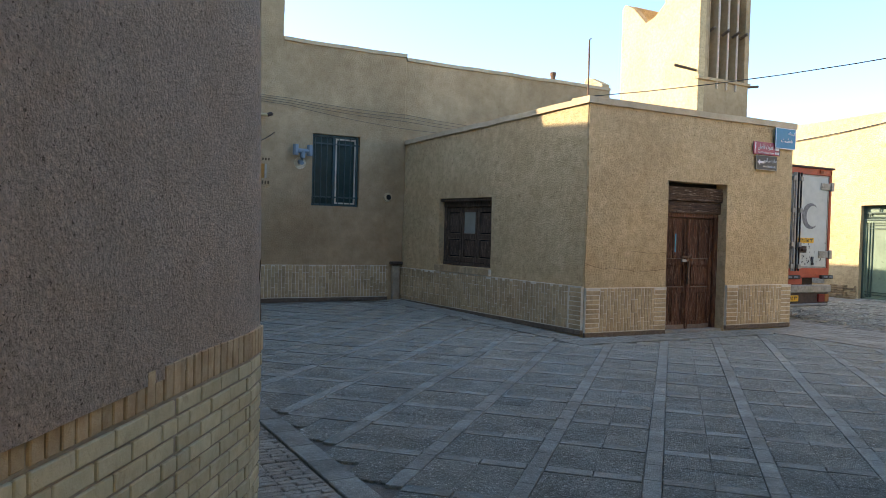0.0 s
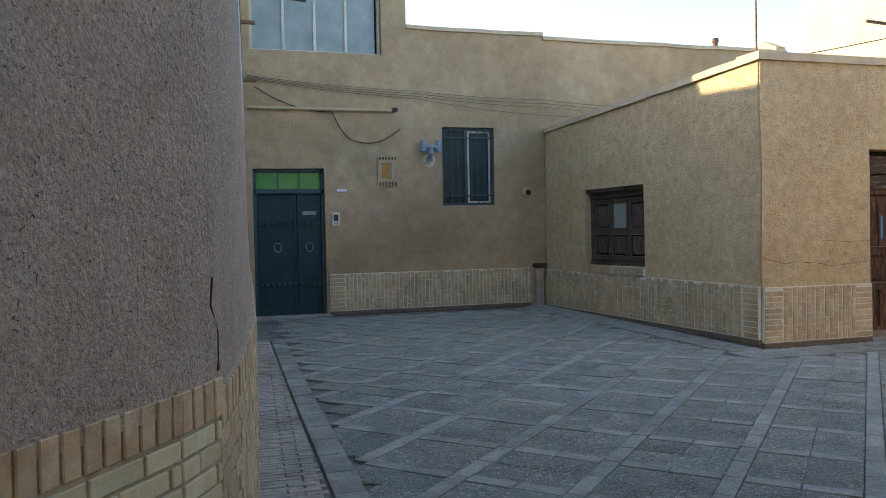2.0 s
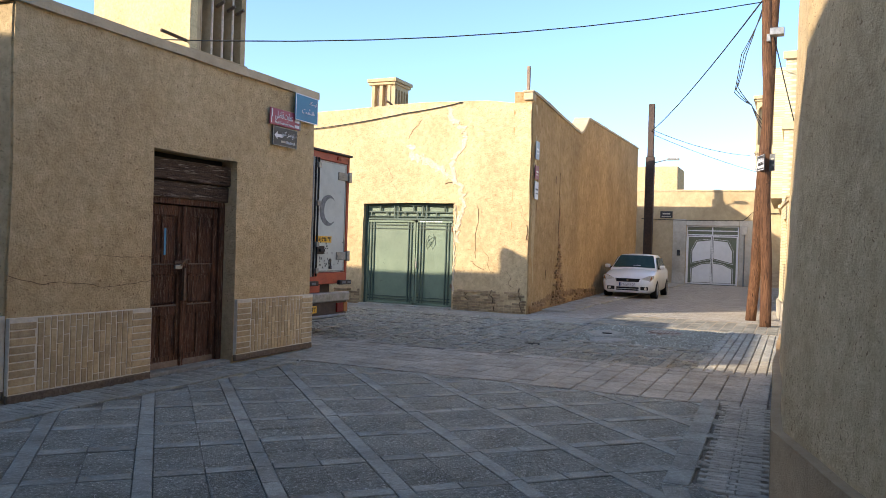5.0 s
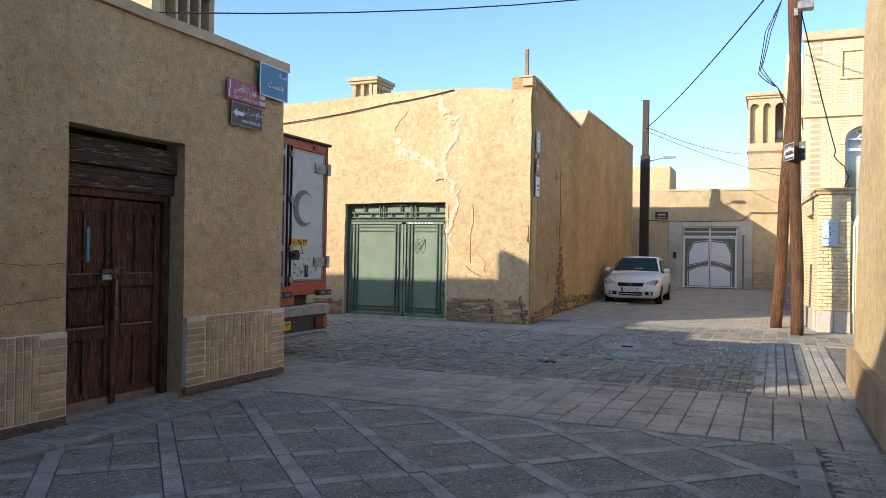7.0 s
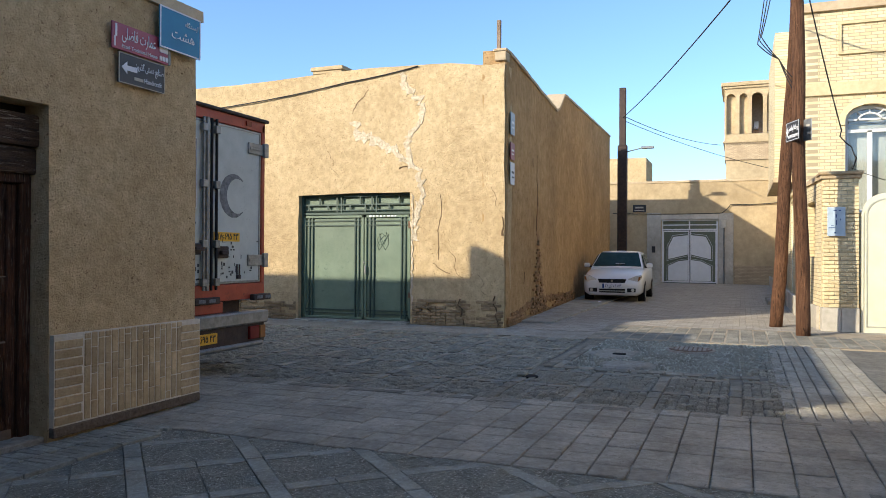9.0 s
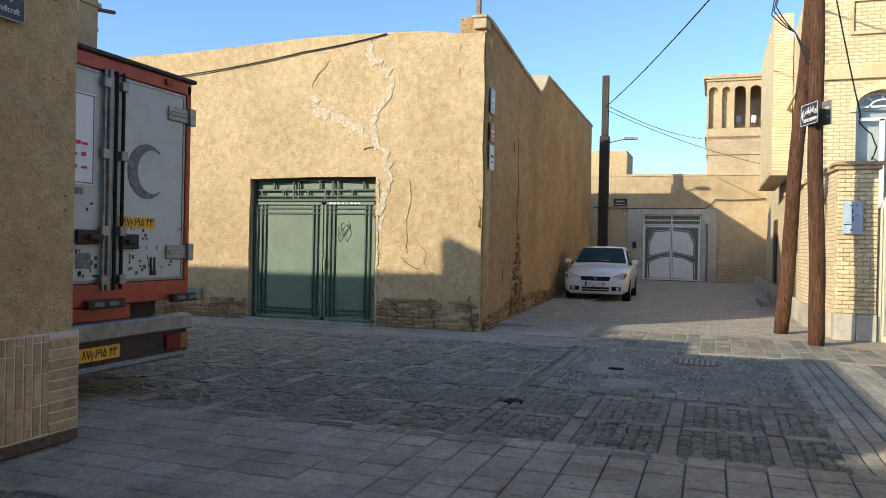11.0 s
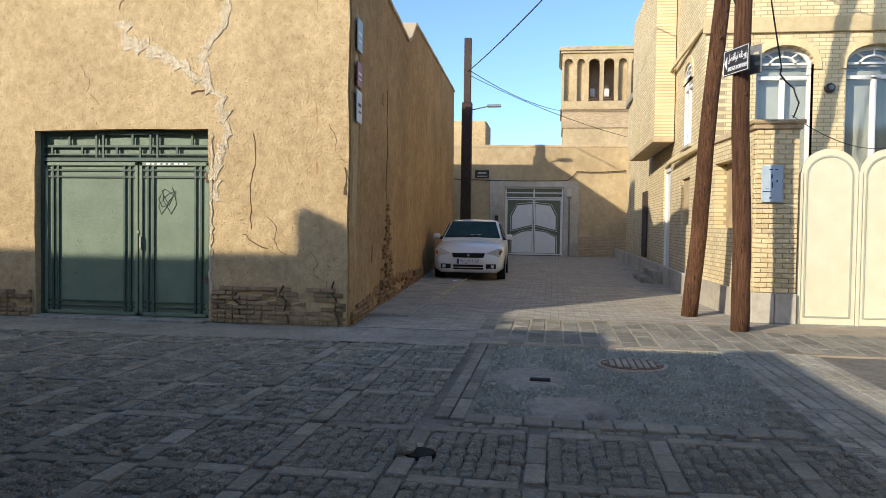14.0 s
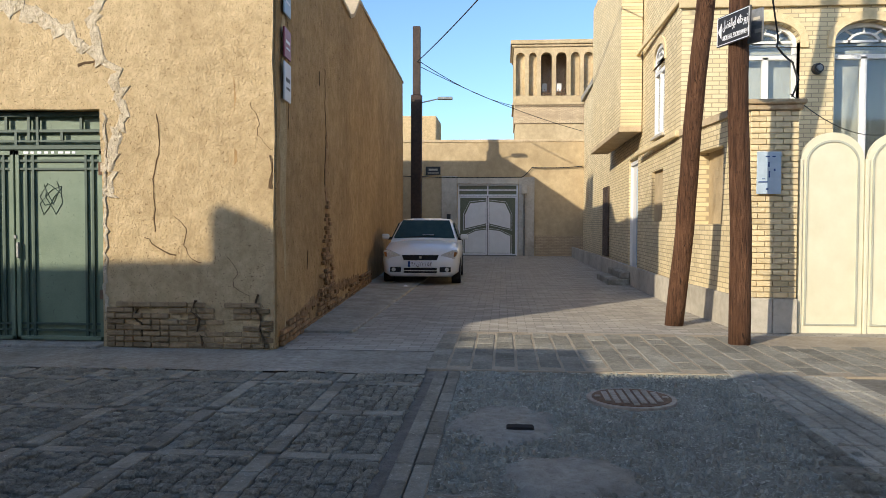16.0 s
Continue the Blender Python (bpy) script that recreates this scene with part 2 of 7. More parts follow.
# near-black: painted shade for gaps, holes and unlit rooms; also the valve cap
DARK = surf("black_cap_and_gap_shade", (0.01, 0.009, 0.008), (0.018, 0.016, 0.014), 10, 0.95, stain=0)
FADED = surf("faded_grey_stencil", (0.1, 0.1, 0.1), (0.25, 0.25, 0.25), 30, 0.8, stain=0.1)
SIGN_RED = surf("crescent_red", (0.52, 0.03, 0.05), (0.58, 0.04, 0.06), 8, 0.5, stain=0)
SIGN_WHITE = surf("white_vinyl", (0.7, 0.7, 0.72), (0.76, 0.76, 0.78), 8, 0.5, stain=0.05)
YELLOW = surf("yellow_plate", (0.68, 0.36, 0.03), (0.75, 0.42, 0.05), 10, 0.5, stain=0.15)
BLUE = surf("blue_enamel_sign", (0.012, 0.18, 0.33), (0.025, 0.24, 0.4), 3, 0.4, stain=0.25, spec=0.4)
PINK = surf("plum_sign", (0.22, 0.035, 0.085), (0.42, 0.09, 0.1), 1.3, 0.4, stain=0.1, spec=0.4)
CHAR = surf("charcoal_sign", (0.022, 0.022, 0.024), (0.04, 0.04, 0.042), 6, 0.4, stain=0.2, spec=0.4)
PALEBLUE = surf("pale_blue_plaque", (0.4, 0.49, 0.56), (0.5, 0.59, 0.66), 6, 0.4, stain=0.2)
INK = surf("blue_ink", (0.02, 0.05, 0.16), (0.03, 0.07, 0.2), 8, 0.6, stain=0)
PIPE_BLUE = surf("grey_blue_pipe", (0.19, 0.235, 0.27), (0.25, 0.3, 0.33), 8, 0.5, stain=0.2)
PIPE = surf("yellowed_pipe", (0.4, 0.31, 0.17), (0.5, 0.39, 0.22), 8, 0.6, stain=0.2)
CABLE = surf("black_cable", (0.02, 0.02, 0.02), (0.04, 0.038, 0.035), 8, 0.7, stain=0)
CABLE_W = surf("dusty_cable", (0.1, 0.08, 0.06), (0.16, 0.13, 0.1), 8, 0.8, stain=0)
AMBER = surf("orange_board", (0.33, 0.15, 0.03), (0.42, 0.21, 0.05), 5, 0.6, stain=0.3)
CURTAIN = surf("pale_curtain", (0.5, 0.48, 0.43), (0.7, 0.68, 0.62), 9, 0.95, stain=0.2, stretch=(1, 9, 0.4))
CAR = surf("white_car_paint", (0.74, 0.74, 0.72), (0.79, 0.79, 0.77), 2, 0.28, stain=0.04, spec=0.5, coat=0.6)
RUSTY = surf("rusty_iron", (0.14, 0.085, 0.055), (0.25, 0.15, 0.09), 25, 0.75, 0.4, 60, metal=0.3, stain=0.3)
IRON_WORN = surf("polished_brown_iron", (0.3, 0.25, 0.2), (0.46, 0.4, 0.33), 25, 0.6, 0.3, 60, metal=0.15, stain=0.3)
CHROME = surf("chrome", (0.6, 0.6, 0.6), (0.68, 0.68, 0.68), 9, 0.15, metal=1.0, stain=0)


def glass(name, tint, rough=0.05, alpha=0.08):
    """A pane seen from outside: a sharp reflection over a see-through sheet."""
    m = bpy.data.materials.new(name)
    m.use_nodes = True
    t = m.node_tree
    t.nodes.remove(t.nodes["Principled BSDF"])
    gl = nd(t, "ShaderNodeBsdfGlossy", Roughness=rough)
    tr = nd(t, "ShaderNodeBsdfTransparent", Color=(*tint, 1))
    lw = nd(t, "ShaderNodeFresnel", IOR=1.5)
    ad = t.nodes.new("ShaderNodeMath")
    ad.operation = "ADD"
    ad.inputs[1].default_value = alpha
    mx = t.nodes.new("ShaderNodeMixShader")
    t.links.new(lw.outputs[0], ad.inputs[0])
    t.links.new(ad.outputs[0], mx.inputs[0])
    t.links.new(tr.outputs[0], mx.inputs[1])
    t.links.new(gl.outputs[0], mx.inputs[2])
    t.links.new(mx.outputs[0], t.nodes["Material Output"].inputs[0])
    return m


GLASS = glass("window_glass", (0.82, 0.86, 0.86), 0.05, 0.04)
FROST = surf("frosted_glass", (0.2, 0.235, 0.21), (0.3, 0.335, 0.3), 3, 0.3, stain=0.25, spec=0.4)
FROST_G = surf("green_glass", (0.04, 0.2, 0.04), (0.08, 0.28, 0.07), 3, 0.2, stain=0.1, spec=0.6)
PANE_T = surf("teal_tinted_pane", (0.015, 0.04, 0.038), (0.03, 0.06, 0.055), 3, 0.25, stain=0.2, spec=0.12)
LAMP_R = surf("red_lens", (0.13, 0.012, 0.01), (0.2, 0.02, 0.015), 8, 0.25, stain=0)
LAMP_W = surf("clear_lens", (0.45, 0.42, 0.36), (0.7, 0.67, 0.6), 25, 0.1, stain=0, spec=0.7)
LAMP_O = surf("amber_lens", (0.26, 0.1, 0.03), (0.34, 0.14, 0.04), 8, 0.25, stain=0)


# ---- building helpers ----
def part(name, bm, material, parent=None, label="", smooth=False):
    me = bpy.data.meshes.new(name)
    bmesh.ops.recalc_face_normals(bm, faces=bm.faces)
    bm.to_mesh(me)
    bm.free()
    me.materials.append(material)
    if smooth:
        for p in me.polygons:
            p.use_smooth = True
    ob = new(name, me)
    if parent:
        ob.parent = parent
    return tagged(ob, label)


def thing(name, m, label, category, group="", kind=""):
    e = new(name)
    e.empty_display_size = 0.2
    e.matrix_world = m
    return tagged(e, label, category, group, kind)


def structure(ob, label, category):
    return tagged(ob, label, category, kind="structure")


def box(bm, x0, x1, y0, y1, z0, z1, bev=0.0, m=None):
    vs = [bm.verts.new((x, y, z)) for x in (x0, x1) for y in (y0, y1) for z in (z0, z1)]
    fs = [bm.faces.new([vs[i] for i in q]) for q in ((0, 1, 3, 2), (4, 6, 7, 5), (0, 4, 5, 1), (2, 3, 7, 6), (0, 2, 6, 4), (1, 5, 7, 3))]
    if bev:
        r = bmesh.ops.bevel(bm, geom=list({e for f in fs for e in f.edges}), offset=bev, segments=1, affect="EDGES")
        vs = list({v for f in r["faces"] for v in f.verts} | {v for v in vs if v.is_valid})
    if m is not None:
        bmesh.ops.transform(bm, matrix=m, verts=[v for v in vs if v.is_valid])
    return bm


def boxes(*rows, bev=0.0):
    bm = bmesh.new()
    for r in rows:
        box(bm, *r, bev=bev)
    return bm


def tube(bm, pts, r, n=8, r1=None):
    """A round bar along points, tapering from r to r1."""
    pts = [Vector(p) for p in pts]
    r1 = r if r1 is None else r1
    rings = []
    for i, p in enumerate(pts):
        d = (pts[min(i + 1, len(pts) - 1)] - pts[max(i - 1, 0)]).normalized()
        a = d.orthogonal().normalized() if abs(d.z) > 0.9 else d.cross(Vector((0, 0, 1))).normalized()
        c = d.cross(a)
        q = r + (r1 - r) * i / max(1, len(pts) - 1)
        rings.append([bm.verts.new(p + q * (math.cos(k * 2 * math.pi / n) * a + math.sin(k * 2 * math.pi / n) * c)) for k in range(n)])
    for u, v in zip(rings, rings[1:]):
        for k in range(n):
            bm.faces.new((u[k], u[(k + 1) % n], v[(k + 1) % n], v[k]))
    bm.faces.new(rings[0])
    bm.faces.new(rings[-1][::-1])
    return bm


def prism(bm, outline, y0, y1):
    """An outline in x and z, pushed through from y0 to y1."""
    a = [bm.verts.new((x, y0, z)) for x, z in outline]
    b = [bm.verts.new((x, y1, z)) for x, z in outline]
    bm.faces.new(a)
    bm.faces.new(b[::-1])
    k = len(a)
    for i in range(k):
        bm.faces.new((a[i], b[i], b[(i + 1) % k], a[(i + 1) % k]))
    return bm


def ring(bm, outer, inner, y0, y1):
    """A flat frame between two outlines of equal count."""
    k = len(outer)
    vs = [[bm.verts.new((x, y, z)) for x, z in line] for y in (y0, y1) for line in (outer, inner)]
    of, inf, ob, ib = vs
    for i in range(k):
        j = (i + 1) % k
        bm.faces.new((of[i], of[j], inf[j], inf[i]))
        bm.faces.new((ob[i], ib[i], ib[j], ob[j]))
        bm.faces.new((of[i], ob[i], ob[j], of[j]))
        bm.faces.new((inf[i], inf[j], ib[j], ib[i]))
    return bm


def arch(x0, x1, z0, spring, rise, n=12):
    """Outline of an opening with an arched head."""
    c, w = (x0 + x1) / 2, (x1 - x0) / 2
    return [(x0, z0)] + [(c - w * math.cos(math.pi * i / n), spring + rise * math.sin(math.pi * i / n)) for i in range(n + 1)] + [(x1, z0)]


def words(body, size, m, material, parent, name="lettering", depth=0.002, align="CENTER", fit=None):
    cu = bpy.data.curves.new(name, "FONT")
    cu.body, cu.size, cu.extrude, cu.align_x, cu.align_y = body, size, depth, align, "CENTER"
    ob = bpy.data.objects.new(name, cu)
    scene.collection.objects.link(ob)
    bpy.context.view_layer.update()
    me = bpy.data.meshes.new_from_object(ob.evaluated_get(bpy.context.evaluated_depsgraph_get()))
    wide = ob.dimensions.x
    bpy.data.objects.remove(ob)
    me.materials.clear()
    me.materials.append(material)
    if fit and wide > 0:
        me.transform(Matrix.Diagonal((fit / wide, 1, 1, 1)))
    o = new(name, me)
    o.parent = parent
    o.matrix_basis = m @ pose(0, 0, 0, 90)
    return o


def wobble(p, amp):
    return amp * (noise.noise_vector(p * 0.9) + 0.5 * noise.noise_vector(p * 3.1))


def wall(name, path, top, depth, material, label, openings=(), step=0.3, amp=0.012, base=-0.15, batter=0.0, zs=0.0):
    """A thick wall whose face follows path (its outside lies to the right of the way); openings are (u0, u1, z0, z1) along it."""
    pts = [Vector((x, y, 0)) for x, y in path]
    us = [0.0]
    for a, b in zip(pts, pts[1:]):
        us.append(us[-1] + (b - a).length)
    seg = [(b - a).normalized() for a, b in zip(pts, pts[1:])]
    nrm = [Vector((d.y, -d.x, 0)) for d in seg]

    def at(u):
        i = max(0, min(len(seg) - 1, next((k for k in range(len(seg)) if u <= us[k + 1] + 1e-6), len(seg) - 1)))
        n = nrm[i]
        if abs(u - us[i]) < 1e-4 and i > 0:
            n = (nrm[i] + nrm[i - 1]).normalized()
        if abs(u - us[i + 1]) < 1e-4 and i < len(seg) - 1:
            n = (nrm[i] + nrm[i + 1]).normalized()
        return pts[i] + seg[i] * (u - us[i]), n

    high = (lambda u: top) if not callable(top) else top
    ref = max(high(u) for u in us) if not callable(top) else max(high(us[-1] * k / 20) for k in range(21))

    def lines(fixed):
        fixed = sorted(set(round(v, 4) for v in fixed))
        out = []
        for a, b in zip(fixed, fixed[1:]):
            k = max(1, round((b - a) / step))
            out += [a + (b - a) * i / k for i in range(k)]
        return out + [fixed[-1]]

    ul = lines(us + [v for o in openings for v in o[:2]])
    zl = lines([base, ref] + [v for o in openings for v in o[2:]] + ([zs] if zs else []))
    split = max([0.5] + [o[3] for o in openings])
    bm = bmesh.new()
    grid = {}

    def vert(i, j):
        if (i, j) not in grid:
            p, n = at(ul[i])
            z = zl[j]
            if z > split:
                z = split + (z - split) * (high(ul[i]) - split) / (ref - split)
            q = p - n * batter * max(0, z) + Vector((0, 0, z))
            grid[i, j] = bm.verts.new(q + (wobble(q, amp) if amp else Vector()))
        return grid[i, j]

    inn = {}
    for i in range(len(ul) - 1):
        for j in range(len(zl) - 1):
            u, z = (ul[i] + ul[i + 1]) / 2, (zl[j] + zl[j + 1]) / 2
            if any(o[0] < u < o[1] and o[2] < z < o[3] for o in openings):
                continue
            bm.faces.new((vert(i, j), vert(i + 1, j), vert(i + 1, j + 1), vert(i, j + 1)))
    back = {}
    for (i, j), v in grid.items():
        back[v] = at(ul[i])[1]
    faces = list(bm.faces)
    dup = bmesh.ops.duplicate(bm, geom=faces + list(bm.verts))
    vmap = dup["vert_map"]
    edges = [e for e in bm.edges if len(e.link_faces) == 1 and e.verts[0] in back and e.verts[1] in back]
    for v, n in back.items():
        vmap[v].co = vmap[v].co - n * depth
    for e in edges:
        a, b = e.verts
        bm.faces.new((a, b, vmap[b], vmap[a]))
    ob = part(name, bm, material, smooth=False)
    return structure(ob, label, "wall")


def slab(name, x0, x1, y0, y1, z0, z1, material, label, category, bev=0.0, m=None):
    return structure(part(name, box(bmesh.new(), x0, x1, y0, y1, z0, z1, bev, m), material), label, category)


def pieces(name, parent, rows, material, limit=300, bev=0.006, label_rest=""):
    """Blocks as (x, y, z, turn, lx, ly, lz) about their middle: the first ones are parts, the rest one joined sheet."""
    meshes = {}
    for x, y, z, a, lx, ly, lz in rows[:limit]:
        key = (round(lx, 3), round(ly, 3), round(lz, 3))
        if key not in meshes:
            bm = box(bmesh.new(), -lx / 2, lx / 2, -ly / 2, ly / 2, -lz / 2, lz / 2, bev)
            bmesh.ops.recalc_face_normals(bm, faces=bm.faces)
            me = bpy.data.meshes.new(name)
            bm.to_mesh(me)
            bm.free()
            me.materials.append(material)
            meshes[key] = me
        ob = new(name, meshes[key])
        ob.parent = parent
        ob.matrix_basis = pose(x, y, z, random.uniform(-0.5, 0.5), random.uniform(-0.5, 0.5), a + random.uniform(-0.4, 0.4))
    rest = rows[limit:]
    if rest:
        vs, fs = [], []
        for x, y, z, a, lx, ly, lz in rest:
            k = len(vs)
            ca, sa = math.cos(radians(a)), math.sin(radians(a))
            dz = random.uniform(-0.003, 0.003)
            for hz, shrink in ((-0.5, 0), (0.5 - bev / lz, 0), (0.5, bev)):
                for sx, sy in ((-1, -1), (1, -1), (1, 1), (-1, 1)):
                    px, py = sx * (lx / 2 - shrink), sy * (ly / 2 - shrink)
                    vs.append((x + px * ca - py * sa, y + px * sa + py * ca, z + hz * lz + dz))
            for lo in (0, 4):
                fs += [(k + lo + i, k + lo + (i + 1) % 4, k + lo + 4 + (i + 1) % 4, k + lo + 4 + i) for i in range(4)]
            fs.append((k + 8, k + 9, k + 10, k + 11))
        me = bpy.data.meshes.new(name + "_field")
        me.from_pydata(vs, [], fs)
        me.materials.append(material)
        ob = new(name + "_field", me)
        ob.parent = parent
        tagged(ob, label_rest or "many more like blocks laid beyond", kind="stuff")


def facing(x, y, z, side):
    """A frame on a wall: local x runs to the viewer's right, local -y points out of the wall."""
    return pose(x, y, z, 0, 0, {"-y": 0, "-x": -90, "+y": 180, "+x": 90}[side])


def cable(name, pts, r, material, label, sag=0.0):
    pts = [Vector(p) for p in pts]
    out = []
    for a, b in zip(pts, pts[1:]):
        k = 10
        out += [a.lerp(b, i / k) - Vector((0, 0, sag * 4 * (i / k) * (1 - i / k))) for i in range(k)]
    ob = part(name, tube(bmesh.new(), out + [pts[-1]], r, 6), material, smooth=True)
    return tagged(ob, label, "cable")


def rise(x, y):
    """The yard's paving climbs gently to the rear wall."""
    return 0.1 * max(0.0, min(1.0, (y - 8.0) / 6.4)) if x < 7.6 else 0.0


# ---- the ground, one sheet to the horizon ----
def ground_sheet():
    xs = [-400, -60, -10] + [-3 + 0.55 * i for i in range(20)] + [12, 20, 30, 45, 90, 400]
    ys = [-400, -60, -10, 0, 4] + [8 + 0.6 * i for i in range(13)] + [18, 30, 90, 400]
    vs = [(x, y, -0.022 + (rise(x, y) if -4 < x < 8 and y < 16 else 0)) for y in ys for x in xs]
    k = len(xs)
    fs = [(j * k + i, j * k + i + 1, (j + 1) * k + i + 1, (j + 1) * k + i) for j in range(len(ys) - 1) for i in range(k - 1)]
    me = bpy.data.meshes.new("ground")
    me.from_pydata(vs, [], fs)
    me.materials.append(DUST)
    return structure(new("ground", me), "dusty grey-brown ground between the mud-walled houses", "ground")


ground = ground_sheet()

# ---- corner shop block with the old wooden door ----
wall_1 = wall("wall_1", [(7.345, 9.09), (11.905, 9.09)], 3.5, 0.35, MUD, "straw-flecked mud-plastered shop front in shade",
              [(1.62, 2.953, -0.15, 2.445)], amp=0.014)
wall_2 = wall("wall_2", [(6.87, 14.48), (7.33, 9.11)], lambda u: 3.3 + 0.2 * u / 5.41, 0.35, MUD, "mud-plastered yard side of the corner shop",
              [(1.38, 3.05, 0.9, 2.16)], amp=0.014)
wall_3 = wall("wall_3", [(11.92, 9.11), (11.92, 14.48)], 3.5, 0.35, MUD, "mud-plastered street side of the corner shop", amp=0.014)
slab("roof_1", 7.6, 11.6, 9.4, 14.4, 3.1, 3.3, MUD_FINE, "flat mud roof of the corner shop", "roof")


def coping(name, path, z, wide, high, label):
    pts = [Vector((*p, 0)) for p in path]
    bm = bmesh.new()
    for a, b in zip(pts, pts[1:]):
        d = (b - a).normalized()
        n = Vector((d.y, -d.x, 0))
        k = max(2, int((b - a).length / 0.4))
        prev = None
        for i in range(k + 1):
            p = a.lerp(b, i / k)
            zz = z(p) if callable(z) else z
            w = 0.012 * noise.noise(p * 2.1 + Vector((0, 0, zz)))
            r = [bm.verts.new(p + n * (0.035 + w) + Vector((0, 0, zz + w))), bm.verts.new(p + n * (0.03 + w) + Vector((0, 0, zz + high + w))),
                 bm.verts.new(p - n * wide + Vector((0, 0, zz + high * 1.1 + w))), bm.verts.new(p - n * wide + Vector((0, 0, zz)))]
            if prev:
                for q in range(4):
                    bm.faces.new((prev[q], r[q], r[(q + 1) % 4], prev[(q + 1) % 4]))
            else:
                bm.faces.new(r)
            prev = r
        bm.faces.new(prev[::-1])
    return structure(part(name, bm, COPING), label, "trim")


coping("trim_1", [(7.3, 9.09), (11.95, 9.09)], 3.5, 0.4, 0.1, "rough lime coping along the shop parapet")
coping("trim_2", [(6.87, 14.47), (7.33, 9.06)], lambda p: 3.3 + 0.2 * (14.48 - p.y) / 5.4, 0.4, 0.09, "rough lime coping along the yard parapet")

# ---- rear building of the yard ----
wall_4 = wall("wall_4", [(1.25, 14.485), (4.25, 14.485)], 6.05, 0.4, MUD_BACK, "smooth mud-plastered rear house front with blue door",
              [(0.3, 1.5, -0.15, 2.63), (0.3, 2.55, 4.62, 5.78)], amp=0.008)
wall_5 = wall("wall_5", [(4.25, 14.485), (6.85, 14.485), (6.86, 14.5), (12.3, 14.52)], lambda u: 5.12 - 0.03 * u / 8 - (0.05 if u > 2.62 else 0), 0.4, MUD_BACK,
              "smooth mud-plastered rear house wall with barred window", [(0.62, 1.61, 1.97, 3.385)], amp=0.008)
wall_6 = wall("wall_6", [(4.25, 14.485), (4.25, 20.0)], 6.05, 0.3, MUD_BACK, "upper storey side of the rear house", base=5.0, amp=0.008)
slab("roof_2", -6, 4.2, 14.6, 22, 5.75, 5.9, MUD_FINE, "flat roof over the rear house", "roof")
slab("roof_3", 4.3, 12.2, 14.7, 22, 4.7, 4.85, MUD_FINE, "lower flat roof of the rear house", "roof")
coping("trim_3", [(4.25, 14.485), (6.85, 14.485)], 5.1, 0.4, 0.07, "thin pale brick coping on the rear parapet")
coping("trim_4", [(6.86, 14.5), (12.3, 14.52)], 5.03, 0.4, 0.07, "thin sagging coping on the rear parapet")
# out of view; its height is set to place the shade line on the street wall
wall_7 = wall("wall_7", [(12.3, 14.52), (12.3, 34)], 4.74, 0.4, MUD, "mud wall along the side street", step=0.8)

# ---- tall house beside the start of the walk ----
# the last stretch, unseen inside the rear house, is added to shade the shop
LEFT = [(-3.36, -3.125), (-1.14, 0.215), (0.06, 2.115), (0.53, 2.875), (0.96, 3.54), (1.07, 3.78), (1.13, 4.3), (1.245, 6.0), (1.385, 11.0), (1.43, 13.0), (1.445, 14.4), (1.46, 16.3)]
LEFT_SHADE_STEP = sum(math.dist(a, b) for a, b in zip(LEFT, LEFT[1:])) - 1.05
# unseen block, added and shaped to cast the notch of shade on the street wall
stub = part("parapet_1", prism(bmesh.new(), [(-15.2, 4.7), (-14.53, 4.7), (-14.53, 5.17), (-14.8, 5.3), (-15.05, 5.4), (-15.15, 5.39), (-15.2, 5.3)], 0, 0.23), MUD)
stub.matrix_world = facing(12.06, 0, 0, "-x")
structure(stub, "unseen mud stub added on the side street wall to cast a notch of shade", "parapet")
# unseen top, stepped so the sun reaches only the shop's upper corner
wall_8 = wall("wall_8", LEFT, lambda u: 6.36 if u < LEFT_SHADE_STEP else 6.9, 0.5, MUD_DARK, "coarse straw-plastered house wall bulging at its corner", step=0.22, amp=0.014, batter=0.024, base=1.04)
slab("roof_4", -6, 0.6, 5.0, 14.4, 6.0, 6.2, MUD_FINE, "flat roof of the tall corner house", "roof")

# ---- house on the other side of the lane ----
RIGHT = [(14.75, -5.0), (14.6, 2.85), (14.45, 3.0), (11.0, 3.0), (8.0, 2.93), (6.2, 2.42), (4.0, 1.0), (1.0, -1.3), (-3.0, -4.6)]
wall_9 = wall("wall_9", RIGHT, lambda u: 4.35 + 0.1 * max(0, u - 8.0) if u < 16 else 5.2, 0.45, MUD, "sunlit mud-plastered lane wall with rounded corner", step=0.3, amp=0.02, batter=0.022)
wall_10 = wall("wall_10", [(x, y) for x, y in ((14.82, -5.0), (14.66, 2.9), (14.5, 3.06), (11.0, 3.06), (8.0, 2.99), (6.16, 2.47), (3.95, 1.05), (0.95, -1.25), (-3.05, -4.55))], 0.42, 0.1,
               MUD_BACK, "low worn brown skirting along the lane wall", step=0.25, amp=0.015)
slab("roof_5", 4, 14, -8, 0.5, 4.0, 4.15, MUD_FINE, "flat roof of the lane house", "roof")
wall_11 = wall("wall_11", [(-3.0, -4.6), (-3.4, -3.1)], 4.0, 0.3, MUD, "mud wall closing the lane behind", step=0.5)

# ---- street house with the green gate ----
wall_12 = wall("wall_12", [(19.77, 34), (19.75, 15), (19.73, 8.49)], lambda u: 4.98 + 0.05 * math.sin(u * 0.9) - 0.06 * math.exp(-((u - 25.2) / 0.5) ** 2), 0.45, MUD,
               "sunlit mud-plastered street wall with old cracks", [(21.1, 23.62, -0.15, 2.55)], step=0.26, amp=0.024)


